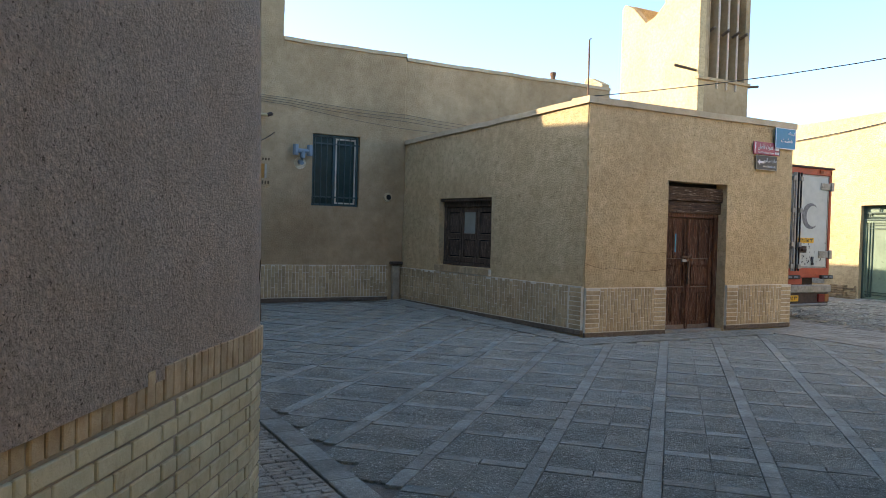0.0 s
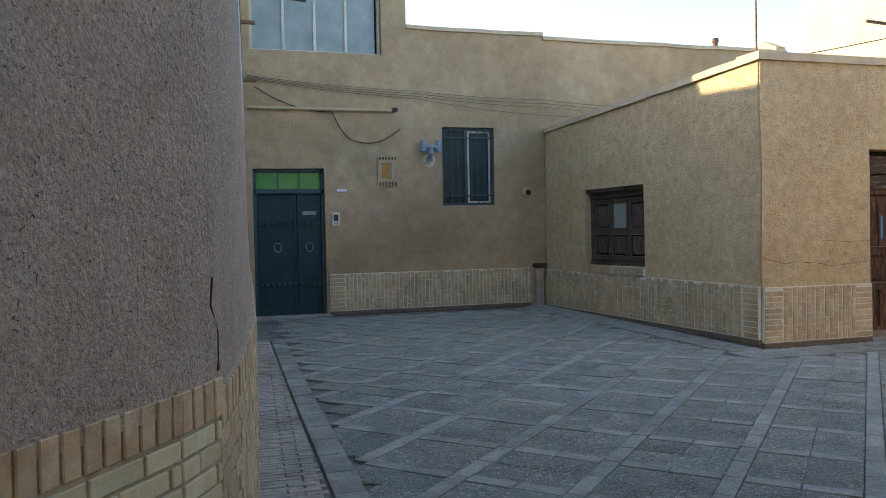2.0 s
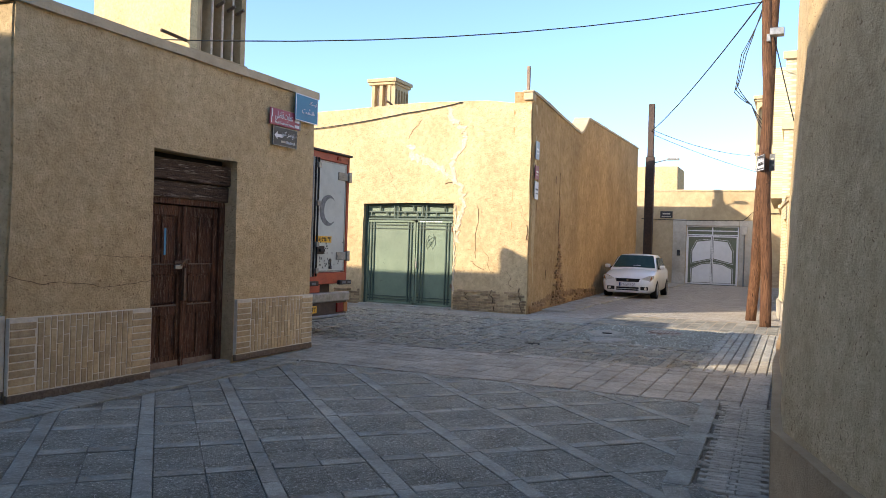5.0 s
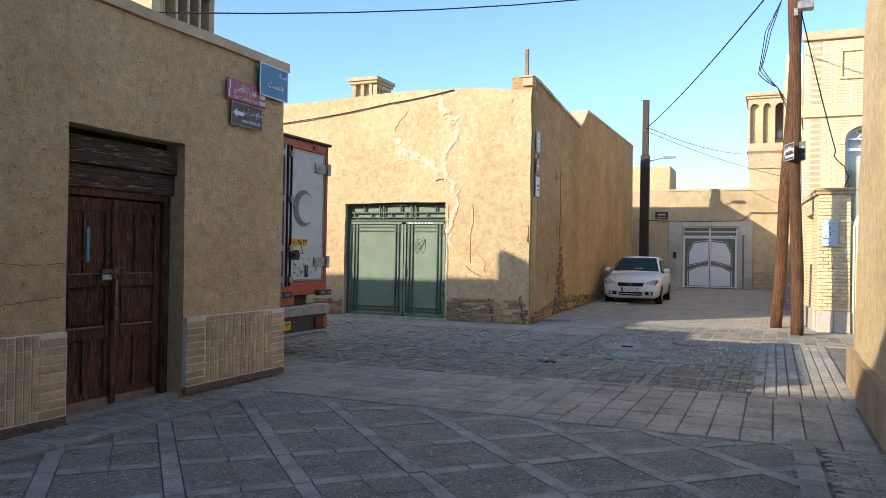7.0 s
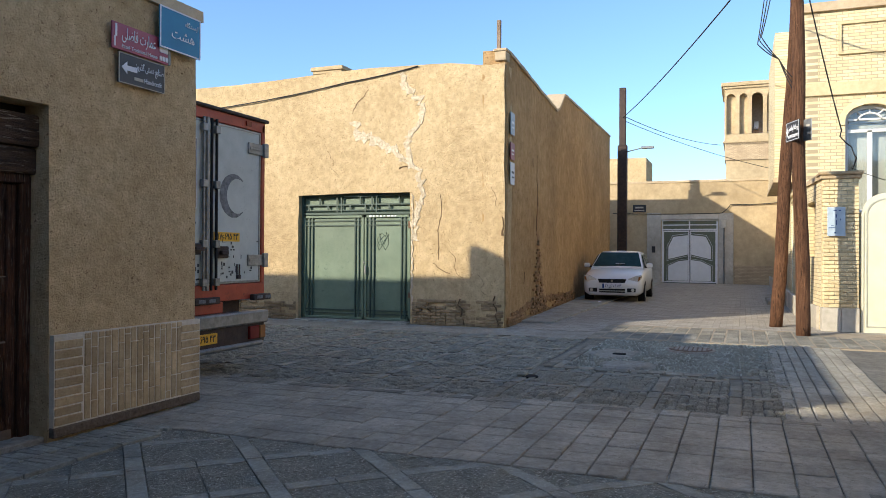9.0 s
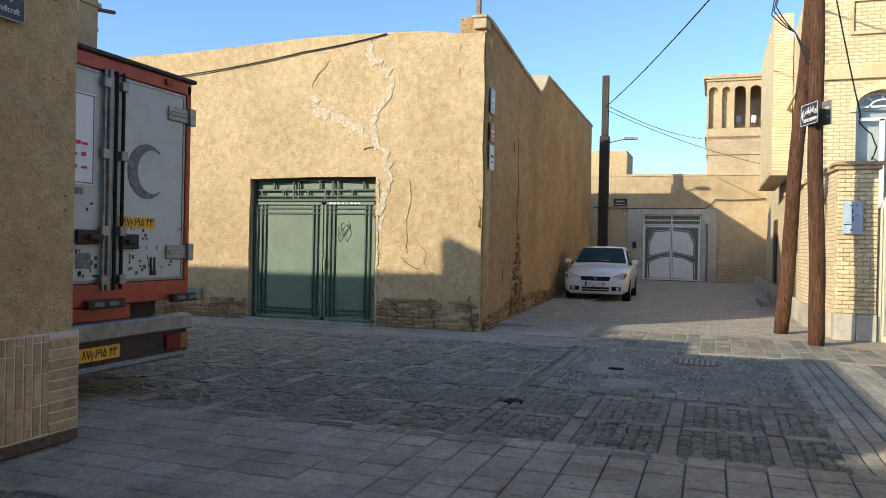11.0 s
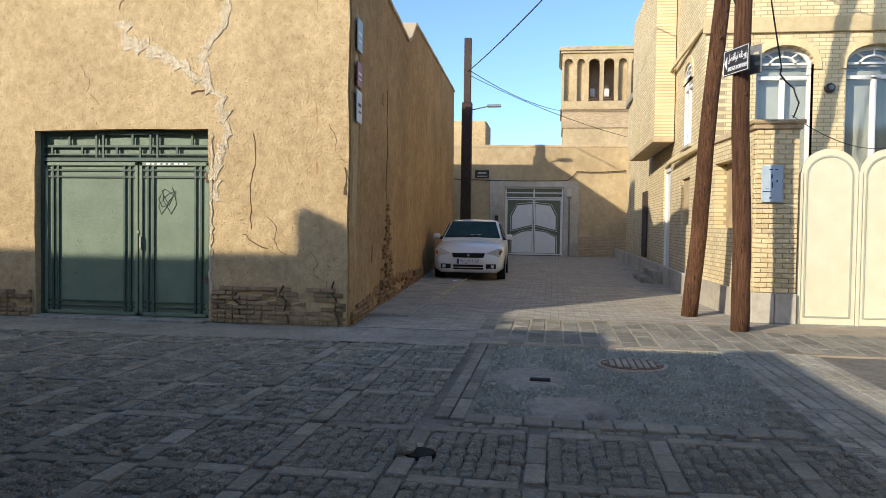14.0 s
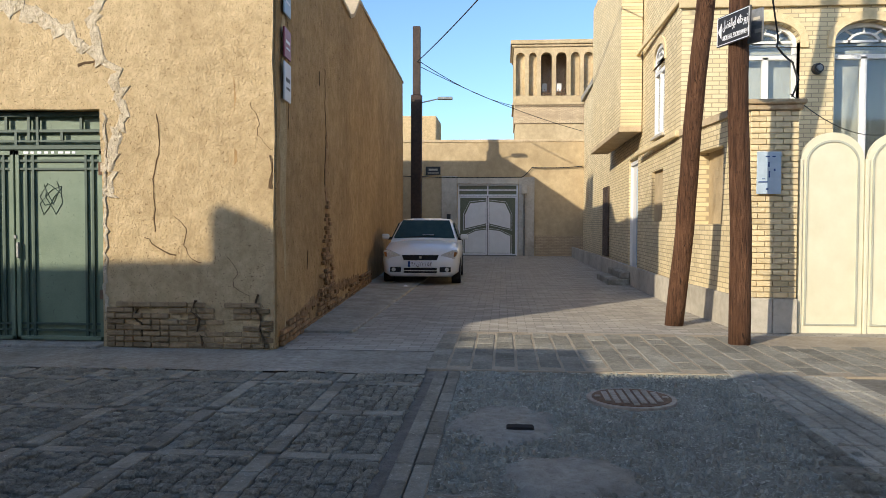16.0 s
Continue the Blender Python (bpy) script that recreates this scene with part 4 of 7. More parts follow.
def upper_window():
    e = thing("window_3", facing(1.55, 14.66, 0, "-y"), "old upper window of four frosted panes", "window", kind="structure")
    part("window_frame", boxes((0, 2.25, -0.03, 0.05, 4.62, 4.67), (0, 2.25, -0.03, 0.05, 5.72, 5.78), (2.2, 2.25, -0.03, 0.05, 4.67, 5.72), (0, 0.05, -0.03, 0.05, 4.67, 5.72), bev=0.004), STONE, e, "peeling pale frame")
    for i in range(4):
        x0 = 0.05 + i * 0.54
        part("pane", box(bmesh.new(), x0, x0 + 0.49, 0.0, 0.008, 4.67, 5.72), FROST, e)
        if i < 3:
            part("mullion", box(bmesh.new(), x0 + 0.49, x0 + 0.54, -0.03, 0.04, 4.67, 5.72, 0.006), STONE, e)
    # black sheet for the unlit upper room
    part("backing", box(bmesh.new(), -0.05, 2.3, 0.08, 0.12, 4.55, 5.85), DARK, e)
    part("window_sill", box(bmesh.new(), -0.02, 2.27, -0.17, 0, 4.585, 4.615, 0.006), MUD_BACK, e)


upper_window()


def green_gate():
    e = thing("door_3", facing(19.9, 12.9, 0, "-x"), "sage green steel double gate under a lattice panel, shut", "gate", kind="structure")
    w, h = 2.52, 2.55
    part("frame", boxes((0, 0.05, -0.04, 0.06, 0, h), (w - 0.05, w, -0.04, 0.06, 0, h), (0.05, w - 0.05, -0.04, 0.06, h - 0.05, h), (0.05, w - 0.05, -0.04, 0.06, 2.14, 2.19), bev=0.004), GREEN_D, e)
    part("lattice_backing", box(bmesh.new(), 0.05, w - 0.05, 0.03, 0.04, 2.19, h - 0.05), GREEN, e, "ribbed pale sheet")
    lat = part("lattice", boxes((0.05, w - 0.05, -0.03, -0.005, 2.33, 2.36), (0.05, w - 0.05, -0.03, -0.005, 2.225, 2.245)), GREEN_D, e)
    for x, a, b in ((0.17, 2.24, 2.33), (0.43, 2.36, 2.5), (0.62, 2.24, 2.33), (0.83, 2.19, 2.5), (0.93, 2.19, 2.5), (1.13, 2.24, 2.33), (1.36, 2.36, 2.5), (1.47, 2.19, 2.33), (1.62, 2.24, 2.5), (1.72, 2.19, 2.5), (2.0, 2.24, 2.33), (2.22, 2.36, 2.5)):
        part("lattice_bar", box(bmesh.new(), x - 0.015, x + 0.015, -0.035, -0.003, a, b), GREEN_D, lat)
    for x0, x1 in ((0.055, 1.44), (1.46, w - 0.055)):
        leaf = part("leaf", box(bmesh.new(), x0, x1, 0.0, 0.02, 0.04, 2.13), GREEN, e)
        part("leaf_frame", boxes((x0, x0 + 0.045, -0.035, 0, 0.04, 2.13), (x1 - 0.045, x1, -0.035, 0, 0.04, 2.13), (x0, x1, -0.035, 0, 2.08, 2.13), (x0, x1, -0.035, 0, 0.04, 0.085), bev=0.004), GREEN, leaf)
        for x in (x0 + 0.12, x0 + 0.2, x1 - 0.2, x1 - 0.12):
            part("upright_bar", box(bmesh.new(), x - 0.013, x + 0.013, -0.03, 0, 0.085, 2.08), GREEN_D, leaf)
        for z in (0.15, 0.22, 1.93, 2.02):
            part("cross_bar", box(bmesh.new(), x0 + 0.045, x1 - 0.045, -0.026, 0, z - 0.012, z + 0.012), GREEN_D, leaf)
    bm = bmesh.new()
    pts = [(1.86 + 0.15 * math.cos(a * 0.7) * (0.7 + 0.3 * math.sin(a * 1.9)), -0.004, 1.62 + 0.2 * math.sin(a * 0.9) * (0.7 + 0.3 * math.cos(a * 1.3))) for a in range(26)]
    tube(bm, pts, 0.005, 4)
    part("scribble", bm, GREEN_D, e, "scrawled dark paint loop")
    part("handle", boxes((1.47, 1.5, -0.06, -0.03, 0.95, 1.12), (1.44, 1.47, -0.05, -0.03, 1.16, 1.2), bev=0.004), STEEL, e)
    part("hinge", boxes((w - 0.1, w - 0.02, -0.05, -0.03, 1.86, 2.0), (w - 0.1, w - 0.02, -0.05, -0.03, 0.5, 0.6), bev=0.004), RUSTY, e)
    part("white_marks", boxes(*[(1.56 + 0.08 * i, 1.56 + 0.08 * i + random.uniform(0.03, 0.06), -0.038, -0.035, 2.095, 2.12) for i in range(8)]), SIGN_WHITE, e, "white scrawled writing")
    slab("threshold_1", 19.6, 20.1, 10.38, 12.9, -0.1, 0.03, CONCRETE, "cement gate threshold", "step", 0.01)
    # added black sheet: shade behind the gate by colour
    slab("backing_1", 20.05, 20.1, 10.3, 13.0, 0, 2.6, DARK, "black sheet for the unlit space behind the green gate", "wall")


green_gate()


def white_gate():
    e = thing("door_4", facing(44.2, 8.0, 0, "-x"), "white steel garage gate with dark floral borders, shut", "gate", kind="structure")
    w = 2.53
    part("frame", boxes((0, 0.06, -0.05, 0.05, 0, 3.0), (w - 0.06, w, -0.05, 0.05, 0, 3.0), (0, w, -0.05, 0.05, 2.95, 3.02), (0, w, -0.05, 0.05, 2.52, 2.58), bev=0.004), WHITE, e)
    part("transom", boxes((0.06, w - 0.06, 0, 0.02, 2.58, 2.95)), GILT, e, "green scrollwork transom")
    part("transom_bar", boxes((0.06, w - 0.06, -0.03, 0, 2.74, 2.79), (w / 2 - 0.03, w / 2 + 0.03, -0.03, 0, 2.58, 2.95)), WHITE, e)
    for s, x0 in ((1, 0.06), (-1, w / 2 + 0.01)):
        x1 = x0 + w / 2 - 0.07
        leaf = part("leaf", box(bmesh.new(), x0, x1, 0.0, 0.02, 0.03, 2.5), GILT, e, "dark floral sheet")
        c = (x1 if s > 0 else x0)
        far = x0 if s > 0 else x1
        q = lambda d: c - s * d
        part("upper_panel", prism(bmesh.new(), [(q(0.06), 1.36), (q(0.95), 1.14), (q(0.95), 1.72), (q(0.72), 2.2), (q(0.06), 2.28)], -0.03, 0), WHITE, leaf)
        part("lower_panel", prism(bmesh.new(), [(q(0.06), 0.12), (q(0.95), 0.12), (q(0.95), 0.82), (q(0.5), 1.04), (q(0.06), 1.1)], -0.03, 0), WHITE, leaf)
        for nm, line in (("upper_border", [(q(0.02), 1.3), (q(1.02), 1.06), (q(1.02), 1.76), (q(0.76), 2.28), (q(0.02), 2.36)]), ("lower_border", [(q(0.02), 0.08), (q(1.02), 0.08), (q(1.02), 0.85), (q(0.52), 1.1), (q(0.02), 1.17)])):
            cx, cz = sum(p[0] for p in line) / 5, sum(p[1] for p in line) / 5
            part(nm, ring(bmesh.new(), line, [(cx + (x - cx) * 0.965, cz + (z - cz) * 0.965) for x, z in line], -0.036, 0), WHITE, leaf)
        part("edge", boxes((x0, x0 + 0.045, -0.035, 0, 0.03, 2.5), (x1 - 0.045, x1, -0.035, 0, 0.03, 2.5), (x0, x1, -0.035, 0, 2.44, 2.5), (x0, x1, -0.035, 0, 0.03, 0.08)), WHITE, leaf)
    # added black sheet, painted shade for the garage inside
    slab("backing_2", 44.4, 44.5, 5.3, 8.2, 0, 3.1, DARK, "black sheet for the unlit space behind the white gate", "wall")
    meter = thing("conduit", facing(44.05, 5.2, 0, "-x"), "grey conduit pipe and meter box on the gate jamb", "conduit")
    part("pipe", tube(bmesh.new(), [(0, -0.05, 0.0), (0, -0.05, 2.6)], 0.035, 8), STEEL, meter)
    part("meter_box", box(bmesh.new(), -0.12, 0.12, -0.16, -0.002, 2.6, 3.0, 0.01), STONE, meter)
    bell = thing("intercom", facing(44.05, 8.45, 0, "-x"), "small dark entry phone on the stone jamb", "intercom")
    part("panel", box(bmesh.new(), 0, 0.16, -0.05, 0, 1.45, 1.75, 0.008), CHAR, bell)
    s = thing("name_plate", facing(44.1, 9.35, 0, "-x"), "black name plate with pale lettering on the end wall", "sign")
    part("plate", box(bmesh.new(), 0, 0.62, -0.02, 0, 3.4, 3.75, 0.004), CHAR, s)
    part("lettering", boxes((0.12, 0.5, -0.024, -0.021, 3.58, 3.66), (0.08, 0.54, -0.024, -0.021, 3.46, 3.5)), STONE, s, "pale illegible lettering")


white_gate()


def bay_outline(x0, x1, z0, z1, a0, a1, spring, rise_, n=12):
    inner = arch(a0, a1, z0, spring, rise_, n)
    outer = [(x0, z0)] + [(x0 + (x1 - x0) * i / n, z1) for i in range(n + 1)] + [(x1, z0)]
    return outer, inner


def cream_gate():
    for k in range(2):
        e = thing("gate_leaf", facing(21.62, 2.42 - 0.79 * k, -0.03, "-x") @ Matrix.Diagonal((1.053, 1, 1.03, 1)), "cream steel gate leaf with an arched top, closed", "gate", group="cream yard gate")
        part("leaf", prism(bmesh.new(), arch(0.02, 0.74, 0.0, 2.1, 0.34, 20), 0, 0.045), CREAM, e)
        o = arch(0.08, 0.68, 0.12, 2.08, 0.27, 20)
        i = arch(0.1, 0.66, 0.14, 2.07, 0.255, 20)
        part("moulding", ring(bmesh.new(), o, i, -0.014, 0.002), CREAM_D, e, "raised grey-cream bead")
        part("edge_post", box(bmesh.new(), 0.0, 0.045, -0.02, 0.05, 0, 2.12, 0.006), CREAM, e)


cream_gate()


def arched_window(m, w, z0, spring, rise_, label, rec=0.2):
    """A white timber window with an arched fan head, set into its brick arch."""
    e = thing("window_4", m, label, "window", kind="structure")
    top = spring + rise_ + 0.06
    o, i = bay_outline(0.0, w, z0, top, 0.0, w, spring, rise_)
    part("arch_infill", ring(bmesh.new(), o, i, -rec + 0.002, 0.1), HOUSE_Y, e)
    o, i = arch(0.0, w, z0, spring, rise_), arch(0.06, w - 0.06, z0 + 0.06, spring, rise_ - 0.06)
    part("window_frame", ring(bmesh.new(), o, i, -0.06, 0.02), WHITE, e)
    part("pane", prism(bmesh.new(), arch(0.02, w - 0.02, z0, spring, rise_ - 0.02), -0.01, -0.006), GLASS, e).visible_shadow = False
    part("curtain", prism(bmesh.new(), arch(0.02, w - 0.02, z0, spring, rise_ - 0.02), 0.12, 0.14), CURTAIN, e, "gathered pale curtain")
    zt = spring - 0.22
    part("transom_bar", boxes((0.05, w - 0.05, -0.055, 0.01, zt - 0.035, zt + 0.035), (0.05, w - 0.05, -0.05, 0.01, spring + 0.0, spring + 0.04)), WHITE, e)
    part("mullion", boxes((w / 2 - 0.045, w / 2 + 0.045, -0.055, 0.01, z0 + 0.05, zt)), WHITE, e)
    fan = bmesh.new()
    ring(fan, arch(w * 0.25, w * 0.75, spring, spring, rise_ * 0.55), arch(w * 0.29, w * 0.71, spring, spring, rise_ * 0.45), -0.05, 0.01)
    for a in (50, 90, 130):
        ca, sa = math.cos(radians(a)), math.sin(radians(a))
        tube(fan, [(w / 2 + ca * w * 0.24, -0.02, spring + sa * rise_ * 0.5), (w / 2 + ca * w * 0.46, -0.02, spring + sa * rise_ * 0.92)], 0.02, 4)
    part("fan_light", fan, WHITE, e)
    part("window_sill", box(bmesh.new(), -0.06, w + 0.06, -rec - 0.07, 0.02, z0 - 0.06, z0 - 0.004, 0.01), STONE, e)
    o, i = arch(-0.12, w + 0.12, spring - 0.1, spring, rise_ + 0.15), arch(-0.005, w + 0.005, spring - 0.1, spring, rise_ + 0.01)
    part("arch_trim", ring(bmesh.new(), o, i, -rec - 0.035, -rec + 0.01), BRICK_H, e, "projecting brick arch")
    return e


arched_window(facing(24.63, 2.36, 0, "-x"), 0.96, 2.3, 4.25, 0.31, "white arched window with drawn curtains in cream brick")
arched_window(facing(24.63, 0.87, 0, "-x"), 1.035, 2.3, 4.25, 0.31, "white arched window showing a pale curtain")
arched_window(facing(26.82, 3.13, 0, "+y"), 0.95, 3.0, 4.4, 0.26, "narrow white arched window over the alley", 0.06)
slab("window_5", 25.9, 27.15, 3.08, 3.12, 1.35, 2.4, MUD_FINE, "plastered-over alley window with dark lintel", "window")
slab("window_6", 34.4, 35.6, 3.0, 3.04, 0.4, 2.45, WOOD_G, "shuttered low alley windows", "window")


def house_details():
    e = thing("door_5", facing(30.4, 3.0, 0.3, "+y"), "white steel house door with pale blue ladder grille", "door", kind="structure")
    part("frame", boxes((0, 0.08, -0.05, 0.05, 0, 2.5), (1.35, 1.43, -0.05, 0.05, 0, 2.5), (0.08, 1.35, -0.05, 0.05, 2.42, 2.5)), WHITE, e)
    part("leaf", box(bmesh.new(), 0.08, 1.35, 0, 0.03, 0, 2.42), WHITE, e)
    part("grille", boxes((0.75, 0.8, -0.03, 0, 0.1, 2.3), (1.1, 1.15, -0.03, 0, 0.1, 2.3), *[(0.8, 1.1, -0.025, 0, 0.2 + 0.16 * i, 0.23 + 0.16 * i) for i in range(13)]), PALEBLUE, e, "pale blue bars")
    slab("step_2", 28.9, 31.0, 3.28, 3.75, -0.03, 0.14, CONCRETE, "low stone doorstep in the alley", "step", 0.02)
    slab("step_3", 28.9, 30.8, 3.28, 3.5, 0.14, 0.3, CONCRETE, "upper stone doorstep in the alley", "step", 0.02)
    v = thing("vent", facing(24.43, 1.134, 0, "-x"), "dark round flue cap on the brick front", "vent")
    bm = bmesh.new()
    tube(bm, [(0, -0.09, 3.81), (0, 0.0, 3.81)], 0.075, 14, 0.09)
    part("collar", bm, CHAR, v)
    part("pipe_end", tube(bmesh.new(), [(0, -0.13, 3.81), (0, -0.088, 3.81)], 0.045, 12), STEEL, v)


house_details()


# ---- wind towers ----
def niche_row(parent, xs, z0, z1, spring, rise_, depth, material, opened=(), gap=0.05):
    for k, (x0, x1) in enumerate(xs):
        a, b = x0 + gap, x1 - gap
        o, i = bay_outline(x0, x1, z0, z1, a, b, spring, rise_, 8)
        part("niche_arch", ring(bmesh.new(), o, i, -0.02, depth), material, parent)
        if k not in opened:
            part("niche_back", box(bmesh.new(), x0, x1, depth - 0.02, depth + 0.05, z0, z1), material, parent)


def big_tower():
    e = thing("wind_tower", pose(19.9, 19.0, 0), "tall mud wind tower with dark vent slots and jutting poles", "wind tower")
    outline = [(-3.9, 0), (0, 0), (0, 13.5), (-0.6, 12.6), (-0.95, 11.0), (-1.2, 10.4), (-1.6, 9.95), (-2.1, 9.55), (-2.6, 9.4), (-2.95, 9.75), (-3.3, 10.1), (-3.75, 10.35), (-3.9, 10.2)]
    bm = bmesh.new()
    prism(bm, outline, 0, 0.3)
    left = part("side_wall", bm, MUD, e)
    left.matrix_basis = pose(0, 0, 0, 0, 0, -90)
    # front pieces take the browner plaster: the front's shade is put into their colour
    part("front_base", box(bmesh.new(), 0.3, 2.45, 0, 0.3, 0, 7.05), MUD_BACK, e)
    part("far_side", box(bmesh.new(), 2.15, 2.45, 0.3, 3.9, 0, 13.0), MUD, e)
    part("rear", box(bmesh.new(), 0.3, 2.15, 3.6, 3.9, 0, 10.3), MUD, e)
    part("core", box(bmesh.new(), 0.35, 2.1, 0.7, 0.8, 7.05, 13), MUD_DARK, e)
    part("corner_pier", boxes((0.3, 0.42, 0, 0.3, 7.05, 13.4), (2.25, 2.45, 0, 0.3, 7.05, 13.4)), MUD_BACK, e)
    niche_row(e, [(0.42 + 0.4575 * i, 0.42 + 0.4575 * (i + 1)) for i in range(4)], 7.05, 12.2, 10.9, 0.25, 0.5, MUD_BACK, (0, 1, 2, 3), 0.04)
    part("sill", box(bmesh.new(), -0.05, 2.5, -0.08, 0.1, 6.95, 7.05, 0.01), MUD_BACK, e)
    part("top", box(bmesh.new(), 0.0, 2.45, 0.0, 0.4, 12.2, 13.5), MUD, e)
    for x, y, z, dx, dy in ((0, 0.1, 7.25, -0.8, 0.2), (0, 3.6, 6.2, -0.9, 0.1), (2.4, 0.2, 6.95, 0.8, 0.0), (2.4, 0.3, 6.4, 0.35, 0.0), (0.5, 0.1, 8.6, 0.0, -0.3), (1.2, 0.1, 8.6, 0, -0.3), (1.7, 0.1, 8.6, 0, -0.3), (0.5, 0.1, 10.2, 0, -0.3), (1.2, 0.1, 10.2, 0, -0.3), (1.7, 0.1, 10.2, 0, -0.3), (2.1, 0.1, 8.6, 0, -0.3)):
        part("pole_stub", tube(bmesh.new(), [(x, y, z), (x + dx, y + dy, z + 0.12)], 0.05, 6), WOOD_G, e)
    for i in (1, 2, 3):
        x = 0.42 + 0.4575 * i
        part("vane_edge", box(bmesh.new(), x - 0.035, x + 0.035, -0.06, 0.02, 6.7, 12.2, 0.01), MUD_DARK, e)


big_tower()


def small_tower():
    e = thing("wind_tower", pose(40.4, 23.4, 0), "low distant wind tower with arched slots and pole stubs", "wind tower")
    part("base", box(bmesh.new(), 0, 1.7, 0, 1.5, 0, 9.3), MUD_FINE, e)
    part("core", box(bmesh.new(), 0.3, 1.5, 0.3, 1.3, 9.3, 10.5), MUD_DARK, e)
    niche_row(e, [(0.05 + 0.32 * i, 0.05 + 0.32 * (i + 1)) for i in range(5)], 9.3, 10.5, 10.15, 0.15, 0.25, MUD_FINE, (0, 1, 2, 3, 4), 0.05)
    for k in range(3):
        part("side_pier", box(bmesh.new(), 0.0, 0.3, 0.26 + 0.5 * k, 0.45 + 0.5 * k, 9.3, 10.5), MUD_FINE, e)
    part("cornice", boxes((-0.1, 1.8, -0.1, 1.6, 10.5, 10.65), (-0.18, 1.88, -0.18, 1.68, 10.65, 10.85), bev=0.02), MUD_FINE, e)
    for x, dx in ((0, -0.8), (1.7, 0.7)):
        part("pole_stub", tube(bmesh.new(), [(x, 0.1, 9.35), (x + dx, 0.0, 9.4)], 0.05, 6), WOOD_G, e)


small_tower()


def end_tower():
    e = thing("wind_tower", facing(58.4, 5.5, 0, "-x"), "large square wind tower with six arched slots behind the alley end", "wind tower")
    w = 4.85
    part("shaft", box(bmesh.new(), 0.1, w - 0.1, 0.1, 5.0, 0, 7.4), MUD_FINE, e)
    part("brick_band", box(bmesh.new(), 0.03, w - 0.03, 0.02, 5.05, 7.4, 8.5), OLD_Y, e, "patterned brick band")
    part("ledge", boxes((-0.08, w + 0.08, -0.1, 5.15, 8.5, 8.62), (0, w, -0.02, 5.1, 8.62, 9.05), bev=0.02), MUD_FINE, e)
    part("dentil_course", boxes(*[(0.02 + 0.16 * i, 0.1 + 0.16 * i, -0.06, 0.02, 8.4, 8.5) for i in range(30)]), OLD_Y, e)
    xs = [(0.0, 0.78), (0.78, 1.5), (1.5, 2.4), (2.4, 3.28), (3.28, 4.05), (4.05, w)]
    niche_row(e, xs, 9.05, 11.95, 11.35, 0.28, 0.35, MUD_FINE, (2, 3), 0.12)
    part("inner_wall", box(bmesh.new(), 0.3, w - 0.3, 2.4, 2.5, 9.05, 11.95), MUD_DARK, e)
    part("side_wall", boxes((0, 0.3, 0.36, 5.0, 9.05, 11.95), (w - 0.3, w, 0.36, 5.0, 9.05, 11.95)), MUD_FINE, e)
    part("cornice", boxes((-0.1, w + 0.1, -0.12, 5.1, 11.95, 12.1), (-0.2, w + 0.2, -0.22, 5.2, 12.1, 12.35), bev=0.03), MUD_FINE, e)
    part("rail", boxes((1.62, 3.2, 0.05, 0.09, 9.15, 9.2), *[(1.65 + 0.17 * i, 1.68 + 0.17 * i, 0.05, 0.08, 9.05, 9.45) for i in range(9)]), RUSTY, e)
    for x in (1.75, 2.65):
        part("fan_box", box(bmesh.new(), x, x + 0.3, 1.2, 1.6, 9.5, 10.0, 0.02), SIGN_WHITE, e, "small white fan box")
    part("roof_knob", tube(bmesh.new(), [(3.6, 1, 12.35), (3.6, 1, 12.6)], 0.18, 8, 0.12), MUD_FINE, e)


end_tower()


# ---- poles and cables ----
def wooden_pole(base, lean, high, r0, r1, label):
    e = thing("utility_pole", pose(base[0], base[1], -0.03), label, "utility pole")
    bm = bmesh.new()
    n = 26
    pts = [Vector((lean[0] * high * i / n, lean[1] * high * i / n, high * i / n)) for i in range(n + 1)]
    pts = [p + Vector((noise.noise(p * 0.5), noise.noise(p * 0.5 + Vector((7, 0, 0))), 0)) * 0.035 for p in pts]
    tube(bm, pts, r0, 12, r1)
    for v in bm.verts:
        v.co += wobble(v.co * 3 + Vector((*base, 0)), 0.007)
    part("shaft", bm, POST, e, smooth=True)
    for k in range(5):
        z = 0.8 + k * 1.15 + random.uniform(-0.3, 0.3)
        a = random.uniform(2.4, 4.0)
        c = Vector((lean[0] * z + math.cos(a) * r0 * 0.86, lean[1] * z + math.sin(a) * r0 * 0.86, z))
        bm = bmesh.new()
        bmesh.ops.create_uvsphere(bm, u_segments=7, v_segments=5, radius=0.026, matrix=Matrix.Translation(c))
        part("knot", bm, POST, e)
    return e


prop = wooden_pole((22.2, 3.79), (-0.14, -0.05), 8.4, 0.122, 0.1, "brown wooden prop pole leaning on its neighbour")
main_pole = wooden_pole((20.58, 3.42), (-0.025, 0.022), 8.6, 0.118, 0.095, "brown wooden utility pole carrying a street sign")
part("floodlight", boxes((-0.42, -0.2, -0.2, 0.08, 6.15, 6.3), (-0.32, -0.15, 0.06, 0.14, 6.05, 6.2), bev=0.01), STEEL, main_pole, "grey floodlight")


